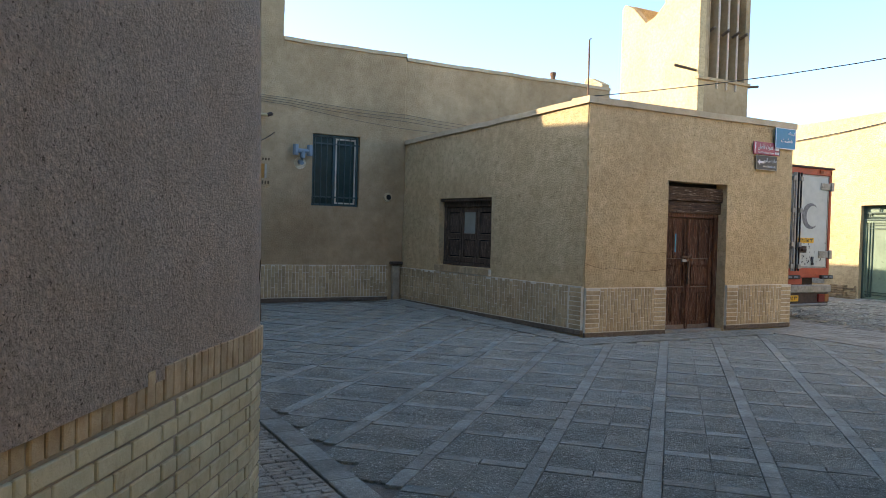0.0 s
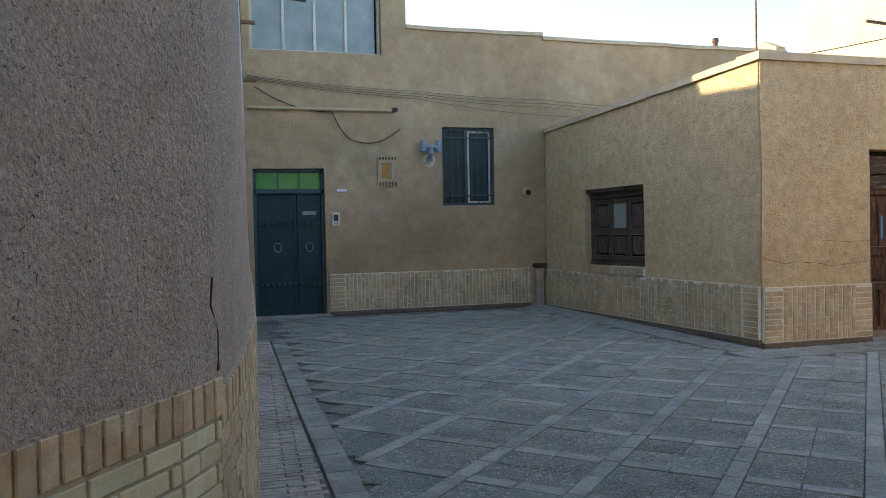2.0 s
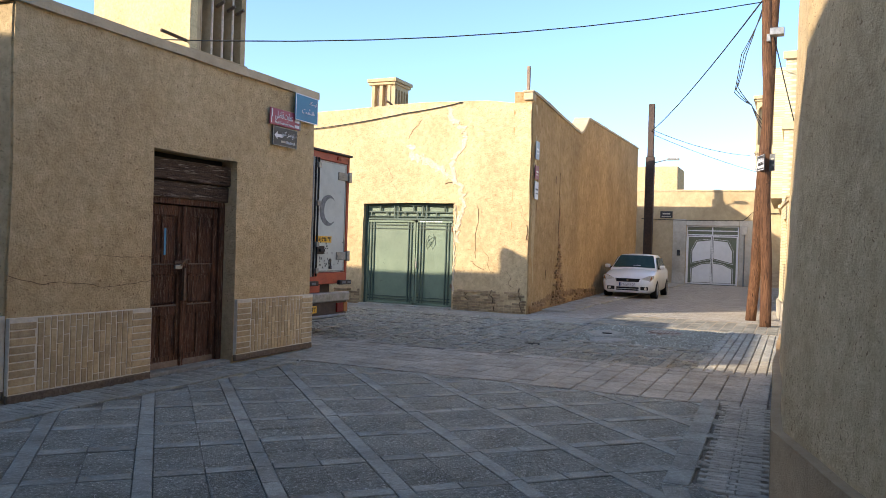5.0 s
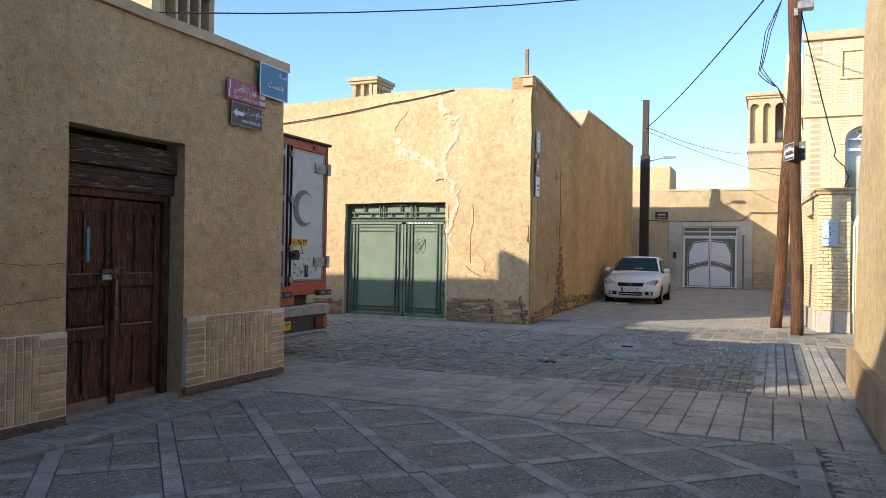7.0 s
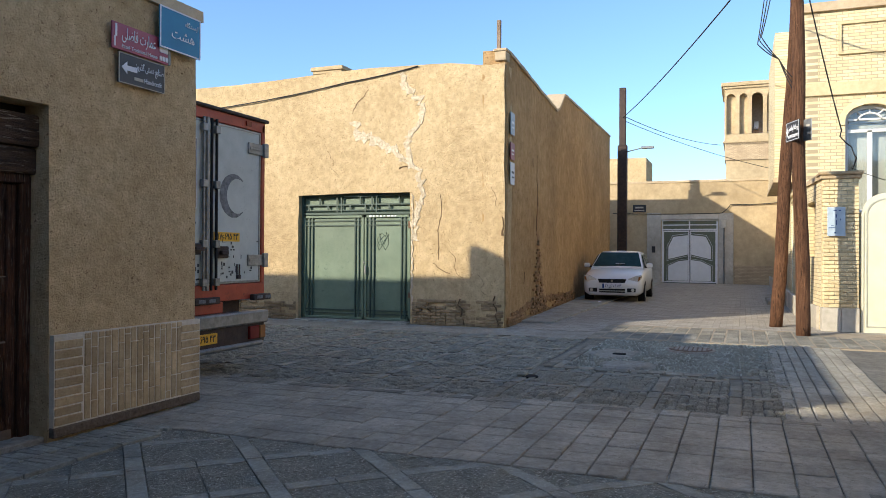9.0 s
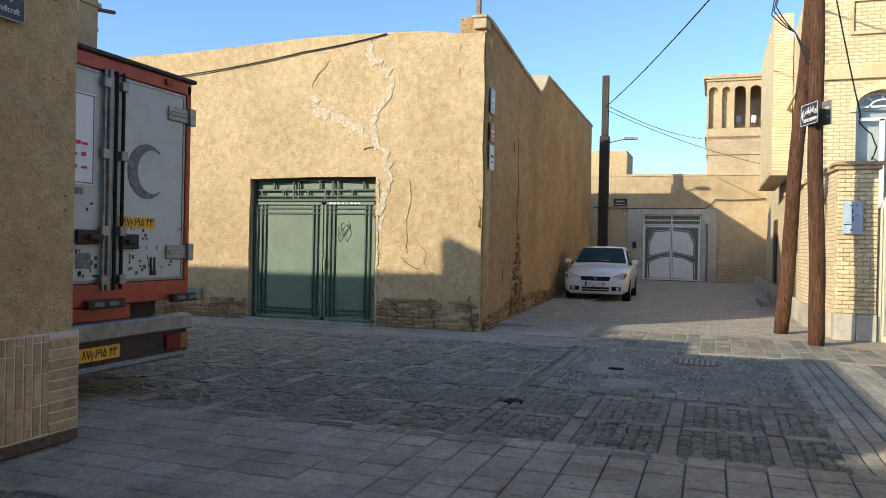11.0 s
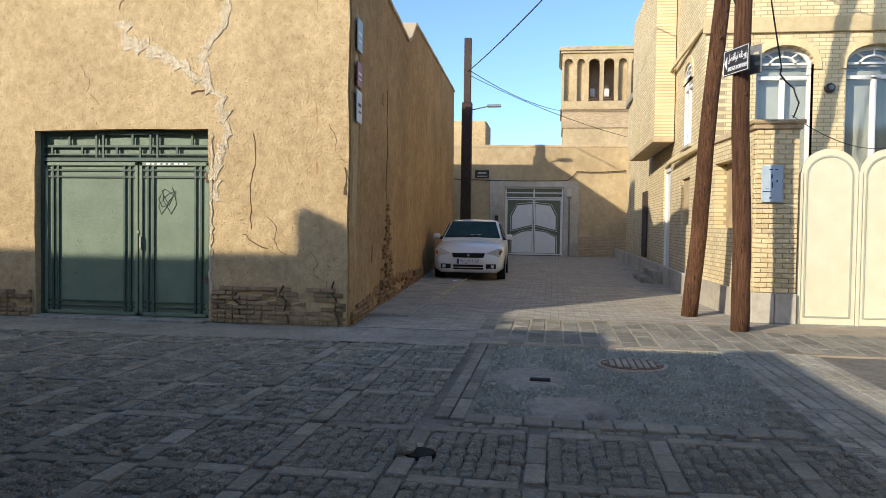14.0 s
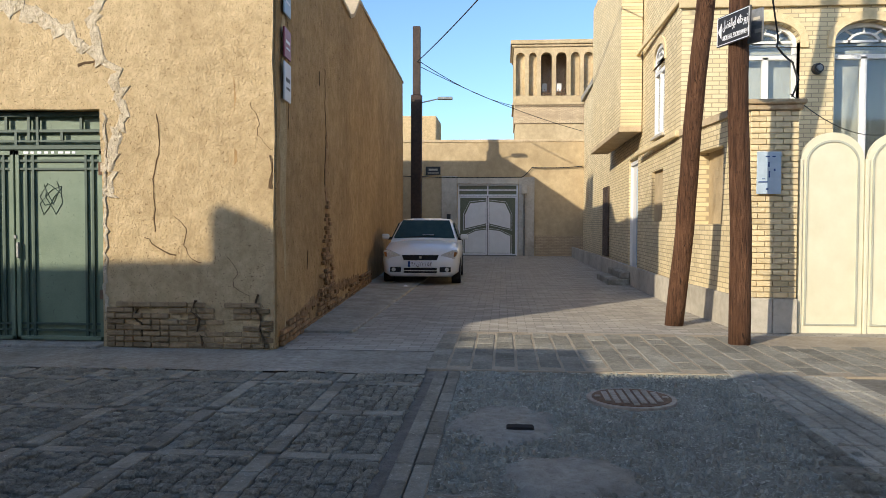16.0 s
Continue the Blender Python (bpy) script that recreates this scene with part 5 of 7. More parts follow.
def pole_sign():
    e = thing("direction_sign", pose(20.68, 3.675, 0, 0, 0, 195) @ pose(0, 0, 3.32, 0, 2), "black direction sign with white lettering on the pole", "sign")
    part("plate", box(bmesh.new(), 0, 0.64, -0.02, 0.0, 0, 0.33, 0.004), CHAR, e)
    part("border", ring(bmesh.new(), [(0.01, 0.01), (0.63, 0.01), (0.63, 0.32), (0.01, 0.32)], [(0.018, 0.018), (0.622, 0.018), (0.622, 0.312), (0.018, 0.312)], -0.024, -0.019), SIGN_WHITE, e)
    part("arrow", prism(bmesh.new(), [(0.03, 0.165), (0.1, 0.25), (0.1, 0.08)], -0.025, -0.021), SIGN_WHITE, e)
    words("ABOLFAZL ZOORKHANEH", 0.075, pose(0.37, -0.025, 0.075), SIGN_WHITE, e, fit=0.48)
    words("\ufede\ufec0\ufed4\ufedf\ufe8d\ufeee\ufe91\ufe8d \ufeea\ufee7\ufe8e\ufea7\ufead\ufeed\ufeaf", 0.13, pose(0.37, -0.025, 0.215), SIGN_WHITE, e, fit=0.48)
    part("bracket", boxes((0.05, 0.4, 0.0, 0.03, 0.14, 0.19), (0.14, 0.26, 0.03, 0.1, 0.14, 0.19)), STEEL, e)
    b = thing("back_plate", pose(20.42, 3.44, 3.3, 0, 0, 215), "narrow pale tin plate with worn marks behind the pole", "sign")
    part("plate", box(bmesh.new(), 0, 0.2, 0.0, 0.015, 0, 0.36, 0.004), STEEL, b)
    part("mark", boxes((0.08, 0.16, -0.004, 0.001, 0.24, 0.27), (0.1, 0.18, -0.004, 0.001, 0.1, 0.14)), STONE, b, "worn pale marks")


pole_sign()


def steel_pole():
    e = thing("lamp_pole", pose(40.6, 9.35, -0.03), "dark rusted steel lamp pole at the alley's end", "lamp pole")
    part("lower_shaft", boxes((-0.16, 0.16, -0.2, 0.2, 0, 6.2), bev=0.02), POLE_M, e)
    part("upper_shaft", boxes((-0.11, 0.11, -0.14, 0.14, 6.2, 8.75), bev=0.015), POLE_M, e, "slimmer upper shaft")
    part("lamp_arm", tube(bmesh.new(), [(0, -0.1, 5.9), (0, -0.8, 6.05)], 0.025, 6), STEEL, e)
    part("lamp_head", box(bmesh.new(), -0.1, 0.1, -1.35, -0.8, 6.02, 6.12, 0.02), STEEL, e)


steel_pole()
TOP = (20.4, 3.58, 7.05)
cable("overhead_cable", [(11.5, 14.4, 4.79), (20.4, 3.6, 6.9)], 0.011, CABLE, "thin black cable from the rear wall to the pole", 0.4)
cable("overhead_cable", [(40.6, 9.35, 7.4), TOP], 0.018, CABLE, "black cable along the alley", 0.2)
cable("overhead_cable", [(40.6, 9.35, 7.5), (54.0, 5.6, 7.8)], 0.014, CABLE, "black service cable at the alley end", 0.25)
cable("overhead_cable", [(40.6, 9.35, 7.3), (44.1, 2.8, 5.2)], 0.012, CABLE, "black service cable sagging over the end wall", 0.2)
cable("overhead_cable", [(21.45, 2.6, 2.93), (24.3, 0.2, 2.75)], 0.006, CABLE, "thin black cable over the yard gate", 0.15)
for k in range(3):
    cable("overhead_cable", [(20.42, 3.6, 7.0 - 0.1 * k), (20.35, 3.95 + 0.05 * k, 5.8), (20.3, 4.1 + 0.03 * k, 5.1 - 0.06 * k), (20.4, 3.82, 4.72), (20.46, 3.6, 4.2 + 0.1 * k)], 0.009, CABLE, "slack black cable hanging in a loop beside the pole", 0.03)
cable("wall_cable", [(19.71, 10.23, 4.98), (19.71, 11.8, 4.78), (19.71, 14.0, 4.53), (19.71, 17.0, 4.36)], 0.012, CABLE, "dark cable slung across the street wall", 0.02)
cable("overhead_cable", [(20.5, 3.5, 6.5), (21.1, 3.05, 4.7), (21.48, 2.75, 3.62), (21.42, 2.78, 3.5), (21.4, 2.6, 3.3), (21.42, 2.52, 3.1), (21.47, 2.58, 2.9)], 0.012, CABLE, "slack black drop wire above the pier", 0.02)
cable("overhead_cable", [(44.05, 10.3, 3.35), (44.05, 5.3, 3.3), (44.05, 4.9, 3.7), (44.05, 2.8, 3.75)], 0.02, CABLE, "dark wire tacked along the end wall", 0.04)
for k in range(4):
    cable("wall_cable", [(1.5, 14.44, 4.17 - 0.02 * k), (4.4, 14.44, 4.0 - 0.045 * k), (6.85, 14.44, 3.92 - 0.07 * k * (1 + 0.4 * (k == 3))), (9.5, 14.44, 3.8 - 0.05 * k)], 0.0045, CABLE_W, "dusty cables sagging along the rear wall", 0.03)
cable("wall_cable", [(1.6, 14.44, 4.0), (2.9, 14.44, 3.6), (3.3, 14.43, 3.1), (4.1, 14.44, 3.33)], 0.009, CABLE, "loose black wire on the rear wall", 0.12)


# ---- yard fittings ----
def yard_fittings():
    e = thing("wall_pipe", facing(1.5, 14.485, 0, "-y"), "yellowed pipe running along the rear wall", "pipe")
    part("pipe", tube(bmesh.new(), [(0, -0.05, 3.64), (2.45, -0.05, 3.64)], 0.028, 8), PIPE, e)
    part("elbow", tube(bmesh.new(), [(2.45, -0.05, 3.64), (2.52, -0.05, 3.67), (2.54, 0.0, 3.67)], 0.036, 8), POLE_M, e)
    e = thing("flue", facing(4.62, 14.485, 0, "-y"), "grey-blue twin flue outlet on the rear wall", "flue")
    part("pipe", tube(bmesh.new(), [(0, 0, 2.8), (0, -0.1, 2.78), (0, -0.16, 2.88), (0, -0.16, 3.02)], 0.05, 10), PIPE_BLUE, e)
    part("crossbar", tube(bmesh.new(), [(-0.13, -0.16, 3.0), (0.13, -0.16, 3.0)], 0.045, 10), PIPE_BLUE, e)
    for x in (-0.14, 0.14):
        part("cap", tube(bmesh.new(), [(x, -0.16, 2.92), (x, -0.16, 3.12)], 0.055, 10), PIPE_BLUE, e)
    part("plaster_patch", tube(bmesh.new(), [(0, -0.006, 2.78), (0, 0.01, 2.78)], 0.12, 12), SCAR, e, "pale plaster patch")
    e = thing("vent_niche", facing(3.68, 14.485, 0, "-y"), "small brick-framed niche with an orange board", "niche")
    part("border", ring(bmesh.new(), [(0, 2.32), (0.36, 2.32), (0.36, 2.84), (0, 2.84)], [(0.07, 2.45), (0.29, 2.45), (0.29, 2.72), (0.07, 2.72)], -0.03, 0.0), MUD_BACK, e)
    part("board", box(bmesh.new(), 0.06, 0.25, -0.008, 0, 2.44, 2.73), AMBER, e)
    part("reveal", box(bmesh.new(), 0.25, 0.3, -0.02, 0, 2.44, 2.73), STONE, e, "pale chipped reveal")
    # notches are raised dark blocks, their shade put into the colour
    for k in range(6):
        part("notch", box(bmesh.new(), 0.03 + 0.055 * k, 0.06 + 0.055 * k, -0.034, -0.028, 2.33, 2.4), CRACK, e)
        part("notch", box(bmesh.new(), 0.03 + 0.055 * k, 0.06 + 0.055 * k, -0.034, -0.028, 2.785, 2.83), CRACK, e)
    e = thing("intercom", facing(2.86, 14.485, 0, "-y"), "grey door entry phone beside the teal door", "intercom")
    part("panel", box(bmesh.new(), 0, 0.14, -0.035, 0, 1.63, 1.87, 0.008), STONE, e)
    part("screen", box(bmesh.new(), 0.03, 0.11, -0.039, -0.035, 1.72, 1.83), CHAR, e)
    part("button", box(bmesh.new(), 0.04, 0.1, -0.042, -0.035, 1.66, 1.69), STEEL, e)
    e = thing("house_number", facing(2.96, 14.485, 0, "-y"), "small pale house number plate", "sign")
    part("plate", box(bmesh.new(), 0, 0.17, -0.01, 0, 2.23, 2.27, 0.002), SIGN_WHITE, e)
    e = thing("pipe_hole", facing(6.5, 14.485, 0, "-y"), "broken pipe hole in the rear wall", "hole")
    part("rim", tube(bmesh.new(), [(0, -0.03, 2.2), (0, 0.0, 2.2)], 0.085, 10, 0.1), MUD_FINE, e)
    # the pipe's shaded inside is a flat black disc
    part("hole", tube(bmesh.new(), [(0.01, -0.034, 2.2), (0.01, -0.02, 2.2)], 0.055, 10), DARK, e)
    e = thing("drain_channel", facing(6.62, 14.4, 0, "-y"), "dark rain pipe boxed into the yard corner", "drain")
    part("channel", box(bmesh.new(), 0, 0.16, 0, 0.08, 0.08, 0.8, 0.01), MORTAR, e)
    part("spout", box(bmesh.new(), -0.05, 0.2, -0.06, 0.08, 0.82, 0.88, 0.01), POLE_M, e)
    e = thing("flue_pipe", pose(10.66, 14.6, 4.9), "rusty flue pipe on the rear parapet", "flue")
    part("pipe", tube(bmesh.new(), [(0, 0, 0), (0, 0, 0.32)], 0.055, 10), RUSTY, e)
    part("cap", tube(bmesh.new(), [(0, 0, 0.3), (0, 0, 0.38)], 0.07, 10), RUSTY, e)
    e = thing("antenna_rod", pose(7.42, 9.25, 3.5), "thin rusty iron rod on the shop roof", "rod")
    part("rod", tube(bmesh.new(), [(0, 0, 0), (-0.01, 0.0, 0.98), (0.02, 0, 1.0)], 0.014, 6), RUSTY, e)
    e = thing("drain_spout", pose(1.2, 9.0, 3.9), "grey drain spout jutting from the tall house", "spout")
    part("pipe", tube(bmesh.new(), [(-0.1, 0, 0.05), (0.72, 0, -0.03)], 0.05, 10), STEEL, e)
    part("collar", tube(bmesh.new(), [(0.05, 0, 0.035), (0.4, 0, 0.0)], 0.062, 10), RUSTY, e)
    e = thing("wall_conduits", pose(1.36, 13.6, 0), "dark conduits and brackets on the tall house wall", "conduit")
    part("conduit", tube(bmesh.new(), [(0.04, 0, 0.4), (0.0, 0, 5.9)], 0.03, 8), POLE_M, e)
    part("conduit", tube(bmesh.new(), [(0.02, -0.5, 3.0), (-0.03, -0.5, 5.9)], 0.022, 8), STEEL, e)
    for z in (3.9, 4.8):
        part("bracket", box(bmesh.new(), -0.1, 0.25, -0.03, 0.03, z, z + 0.05), RUSTY, e)
    e = thing("tin_sheet", pose(1.19, 7.2, 0), "warped grey tin sheet hung on the tall wall", "sheet")
    part("sheet", prism(bmesh.new(), [(0.0, 3.1), (0.12, 4.6), (0.08, 4.6), (-0.06, 3.1)], -0.9, 0.3), STEEL, e)


yard_fittings()


def shop_signs():
    e = thing("blue_street_sign", facing(11.34, 9.065, 0, "-y"), "blue enamel street sign with white lettering on the shop wall", "sign")
    part("plate", box(bmesh.new(), 0, 0.52, -0.05, -0.035, 3.13, 3.49, 0.004), BLUE, e)
    part("border", ring(bmesh.new(), [(0.0, 3.13), (0.52, 3.13), (0.52, 3.49), (0, 3.49)], [(0.012, 3.142), (0.508, 3.142), (0.508, 3.478), (0.012, 3.478)], -0.054, -0.049), SIGN_WHITE, e)
    words("ﺖﺸﻫ", 0.12, pose(0.29, -0.053, 3.28), SIGN_WHITE, e)
    words("ﻩﺎﮕﺘﺴﻳﺍ", 0.06, pose(0.4, -0.053, 3.4), SIGN_WHITE, e)
    part("bracket", box(bmesh.new(), 0.15, 0.35, -0.036, 0.0, 3.2, 3.45), STEEL, e)
    e = thing("heritage_sign", facing(10.84, 9.075, 0, "-y"), "plum sign with white script and arrow on the shop wall", "sign")
    part("plate", box(bmesh.new(), 0, 0.64, -0.03, -0.015, 3.0, 3.215, 0.004), PINK, e)
    part("border", boxes((0.02, 0.035, -0.034, -0.03, 3.02, 3.1), (0.03, 0.05, -0.034, -0.03, 3.1, 3.2)), SIGN_WHITE, e, "white chevron")
    part("edge_plate", box(bmesh.new(), 0.64, 0.67, -0.03, -0.015, 3.0, 3.2, 0.003), STEEL, e)
    words("ﯽﻠﺿﺎﻓ ﺕﺭﺎﻤﻋ", 0.13, pose(0.29, -0.034, 3.135), SIGN_WHITE, e, fit=0.38)
    words("Fazeli Traditional House", 0.045, pose(0.3, -0.034, 3.035), SIGN_WHITE, e, fit=0.4)
    part("tokens", boxes((0.53, 0.56, -0.034, -0.03, 3.02, 3.06), (0.565, 0.595, -0.034, -0.03, 3.02, 3.06), (0.6, 0.63, -0.034, -0.03, 3.02, 3.06), (0.53, 0.63, -0.034, -0.03, 3.09, 3.18), bev=0.006), SIGN_WHITE, e, "small white symbols")
    e = thing("handicraft_sign", facing(10.91, 9.075, 0, "-y"), "charcoal sign with white arrow and lettering", "sign")
    part("plate", box(bmesh.new(), 0, 0.52, -0.03, -0.015, 2.74, 2.985, 0.004), CHAR, e)
    part("border", ring(bmesh.new(), [(0.0, 2.74), (0.52, 2.74), (0.52, 2.985), (0, 2.985)], [(0.007, 2.747), (0.513, 2.747), (0.513, 2.978), (0.007, 2.978)], -0.034, -0.029), STONE, e)
    part("arrow", prism(bmesh.new(), [(0.03, 2.87), (0.09, 2.92), (0.09, 2.89), (0.2, 2.89), (0.2, 2.85), (0.09, 2.85), (0.09, 2.82)], -0.034, -0.03), SIGN_WHITE, e)
    words("ﻥﻭﺭﺬﮔ ﯽﺘﺳﺩ ﻊﯾﺎﻨﺻ", 0.075, pose(0.34, -0.034, 2.905), SIGN_WHITE, e, fit=0.33)
    words("Handicraft", 0.055, pose(0.38, -0.034, 2.8), SIGN_WHITE, e, fit=0.2)
    part("lettering", boxes((0.17, 0.27, -0.034, -0.03, 2.787, 2.812)), STONE, e, "pale illegible word")
    for z, h, mt, lab in ((3.62, 0.42, PALEBLUE, "pale blue street plate on the alley corner"), (3.15, 0.32, PINK, "small pinkish plate with pale script"), (2.68, 0.42, SIGN_WHITE, "white plate with grey writing")):
        e = thing("corner_plate", pose(19.95, 8.465, 0, 0, 0, 3.6), lab, "sign")
        part("plate", box(bmesh.new(), 0.02, 0.34, -0.032, -0.015, z, z + h, 0.004), mt, e)
        part("lettering", boxes((0.08, 0.28, -0.035, -0.031, z + h * 0.5, z + h * 0.6), (0.1, 0.28, -0.035, -0.031, z + h * 0.3, z + h * 0.36)), FADED if mt is SIGN_WHITE else SIGN_WHITE, e, "illegible writing")


shop_signs()


# ---- old cracks and scars on the mud walls ----
def jagged(name, m, pts, width, material, label, category, proud=0.006, jit=0.03, step=0.06, fat=None, on=None):
    """A ragged strip on a wall's face, through points in the wall's x and z."""
    line = []
    for (x0, z0), (x1, z1) in zip(pts, pts[1:]):
        k = max(1, int(math.hypot(x1 - x0, z1 - z0) / step))
        line += [(x0 + (x1 - x0) * i / k, z0 + (z1 - z0) * i / k) for i in range(k)]
    line.append(pts[-1])
    bm = bmesh.new()
    prev = None
    for i, (x, z) in enumerate(line):
        j = min(i + 1, len(line) - 1)
        dx, dz = line[j][0] - line[max(i - 1, 0)][0], line[j][1] - line[max(i - 1, 0)][1]
        q = math.hypot(dx, dz) or 1
        nx, nz = -dz / q, dx / q
        w = width * (fat(i / len(line)) if fat else 1.0)
        x, z = x + random.uniform(-jit, jit), z + random.uniform(-jit, jit)
        a, b = w * random.uniform(0.3, 1.0), w * random.uniform(0.3, 1.0)
        r = [bm.verts.new((x + nx * a, 0.02, z + nz * a)), bm.verts.new((x + nx * a * 0.6, -proud * random.uniform(0.4, 1), z + nz * a * 0.6)),
             bm.verts.new((x - nx * b * 0.6, -proud * random.uniform(0.4, 1), z - nz * b * 0.6)), bm.verts.new((x - nx * b, 0.02, z - nz * b))]
        if prev:
            for k in range(3):
                bm.faces.new((prev[k], r[k], r[k + 1], prev[k + 1]))
        prev = r
    if on is not None:
        # lay the strip on the uneven face of the wall that it belongs to
        back = m.inverted()
        for v in bm.verts:
            out = 0.0 - v.co.y
            hit, p, n, _ = on.closest_point_on_mesh(m @ Vector((v.co.x, 0, v.co.z)))
            if hit:
                v.co = back @ (p + n * (out if out < 0 else out + 0.002))
    ob = part(name, bm, material)
    ob.matrix_world = m
    return tagged(ob, label, category)


BF = facing(19.735, 0, 0, "-x")
# local x on this wall is minus the world's y
jagged("plaster_scar", BF, [(-11.62, 4.0), (-11.55, 3.7), (-11.2, 3.62), (-10.9, 3.45), (-10.5, 3.25), (-10.35, 3.0)], 0.15, SCAR, "pale ragged scar of patched plaster", "plaster scar", 0.014, 0.06, on=wall_12)
jagged("plaster_scar", BF, [(-10.52, 4.95), (-10.5, 4.6), (-10.2, 4.35), (-10.08, 4.1), (-10.3, 3.8), (-10.45, 3.5), (-10.42, 3.2), (-10.2, 3.0), (-10.12, 2.6), (-10.25, 2.2), (-10.3, 1.6)], 0.13, SCAR, "long pale scar above the gate jamb", "plaster scar", 0.014, 0.06, on=wall_12)
jagged("plaster_scar", BF, [(-10.33, 2.5), (-10.34, 1.2), (-10.35, 0.3)], 0.035, SCAR, "chipped white edge of the gate jamb", "plaster scar", 0.02, 0.02, on=wall_12)
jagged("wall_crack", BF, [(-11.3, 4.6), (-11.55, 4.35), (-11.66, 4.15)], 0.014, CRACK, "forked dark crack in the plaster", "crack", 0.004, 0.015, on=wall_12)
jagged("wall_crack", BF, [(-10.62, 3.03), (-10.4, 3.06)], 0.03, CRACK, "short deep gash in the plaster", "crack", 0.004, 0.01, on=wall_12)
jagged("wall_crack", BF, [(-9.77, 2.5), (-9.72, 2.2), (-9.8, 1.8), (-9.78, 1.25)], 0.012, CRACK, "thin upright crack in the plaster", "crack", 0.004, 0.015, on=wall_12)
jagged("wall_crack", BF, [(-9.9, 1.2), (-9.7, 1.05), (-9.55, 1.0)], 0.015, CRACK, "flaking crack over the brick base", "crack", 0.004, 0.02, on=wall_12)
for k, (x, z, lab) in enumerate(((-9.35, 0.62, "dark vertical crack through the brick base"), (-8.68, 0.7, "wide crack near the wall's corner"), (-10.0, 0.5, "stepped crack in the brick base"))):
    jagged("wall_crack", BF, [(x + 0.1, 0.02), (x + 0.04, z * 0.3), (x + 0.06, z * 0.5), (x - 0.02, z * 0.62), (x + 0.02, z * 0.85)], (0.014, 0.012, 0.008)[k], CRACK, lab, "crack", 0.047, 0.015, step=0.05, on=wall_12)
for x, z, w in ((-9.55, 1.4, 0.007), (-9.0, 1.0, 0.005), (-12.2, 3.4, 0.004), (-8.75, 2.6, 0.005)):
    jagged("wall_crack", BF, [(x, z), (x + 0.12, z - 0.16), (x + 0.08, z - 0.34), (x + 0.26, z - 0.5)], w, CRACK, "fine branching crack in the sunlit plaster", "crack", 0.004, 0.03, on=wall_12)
# no hollow is cut: a dark strip paints its shade
jagged("wall_crack", BF, [(-8.52, 2.05), (-8.5, 1.9), (-8.53, 1.72)], 0.04, CRACK, "broken hollow on the wall's corner, its shade a dark painted strip", "crack", 0.008, 0.02, on=wall_12)
SIDE = pose(19.73, 8.455, 0, 0, 0, 3.65)
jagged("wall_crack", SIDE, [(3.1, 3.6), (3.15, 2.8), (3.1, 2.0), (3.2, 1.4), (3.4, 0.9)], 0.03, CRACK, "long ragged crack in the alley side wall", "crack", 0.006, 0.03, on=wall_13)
jagged("plaster_scar", SIDE, [(3.2, 2.6), (3.2, 1.8), (3.25, 1.2), (3.2, 0.7), (3.5, 0.3)], 0.16, BRICK_RED, "hollow where the plaster fell from the brick", "plaster scar", 0.01, 0.05, fat=lambda f: 0.4 + 2.4 * f, on=wall_13)
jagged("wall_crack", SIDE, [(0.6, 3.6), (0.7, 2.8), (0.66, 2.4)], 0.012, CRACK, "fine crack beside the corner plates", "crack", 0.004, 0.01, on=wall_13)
# the hole's shade is painted as a dark strip on the face
jagged("wall_crack", SIDE, [(2.6, 3.25), (2.6, 3.45)], 0.07, CRACK, "small square hole in the side wall, its shade a dark painted strip", "hole", 0.004, 0.005, on=wall_13)
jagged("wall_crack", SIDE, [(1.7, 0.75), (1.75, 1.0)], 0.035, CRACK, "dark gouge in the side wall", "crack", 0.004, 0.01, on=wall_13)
jagged("plaster_scar", SIDE, [(0.2, 0.06), (1.5, 0.2), (2.6, 0.3), (3.6, 0.35), (5.0, 0.3), (7.0, 0.25)], 0.13, BRICK_RED, "eroded bare bricks along the alley base", "plaster scar", 0.015, 0.06, on=wall_13)
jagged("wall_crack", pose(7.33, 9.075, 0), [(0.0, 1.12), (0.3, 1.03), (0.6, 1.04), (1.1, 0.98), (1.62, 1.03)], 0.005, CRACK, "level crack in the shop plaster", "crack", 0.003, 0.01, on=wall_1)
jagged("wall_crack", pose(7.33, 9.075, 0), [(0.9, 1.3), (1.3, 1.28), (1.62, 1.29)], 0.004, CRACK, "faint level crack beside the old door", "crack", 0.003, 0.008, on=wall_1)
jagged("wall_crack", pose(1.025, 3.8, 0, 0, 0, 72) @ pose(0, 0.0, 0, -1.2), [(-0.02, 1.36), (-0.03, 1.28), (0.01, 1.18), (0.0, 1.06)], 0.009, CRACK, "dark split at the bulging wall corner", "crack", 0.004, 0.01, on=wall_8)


def eroded_bricks(name, m, x0, x1, z1, label, reach=None, material=None):
    base = thing(name, m, label, "brick base", kind="structure")
    rows = []
    for k in range(int(z1 / 0.062)):
        x = x0 - 0.1 * (k % 2)
        while x < x1:
            fade = k * 0.062 / z1
            if random.random() > fade * 0.45 and (reach is None or 0.031 + 0.062 * k < reach(x)):
                w = random.choice((0.2, 0.2, 0.1))
                lo, hi = max(x, x0), min(x + w, x1)
                if hi - lo > 0.05:
                    rows.append(((lo + hi) / 2, -0.005 + random.uniform(-0.012, 0.006), 0.031 + 0.062 * k, 0, round(hi - lo - 0.012, 2), 0.05, 0.05))
                x += w
            else:
                x += 0.2
    random.shuffle(rows)
    pieces("brick", base, rows, material or BRICK_OLD, 300, 0.006)


eroded_bricks("baseboard_9", BF, -10.33, -8.49, 0.5, "bare eroded bricks at the foot of the street wall")
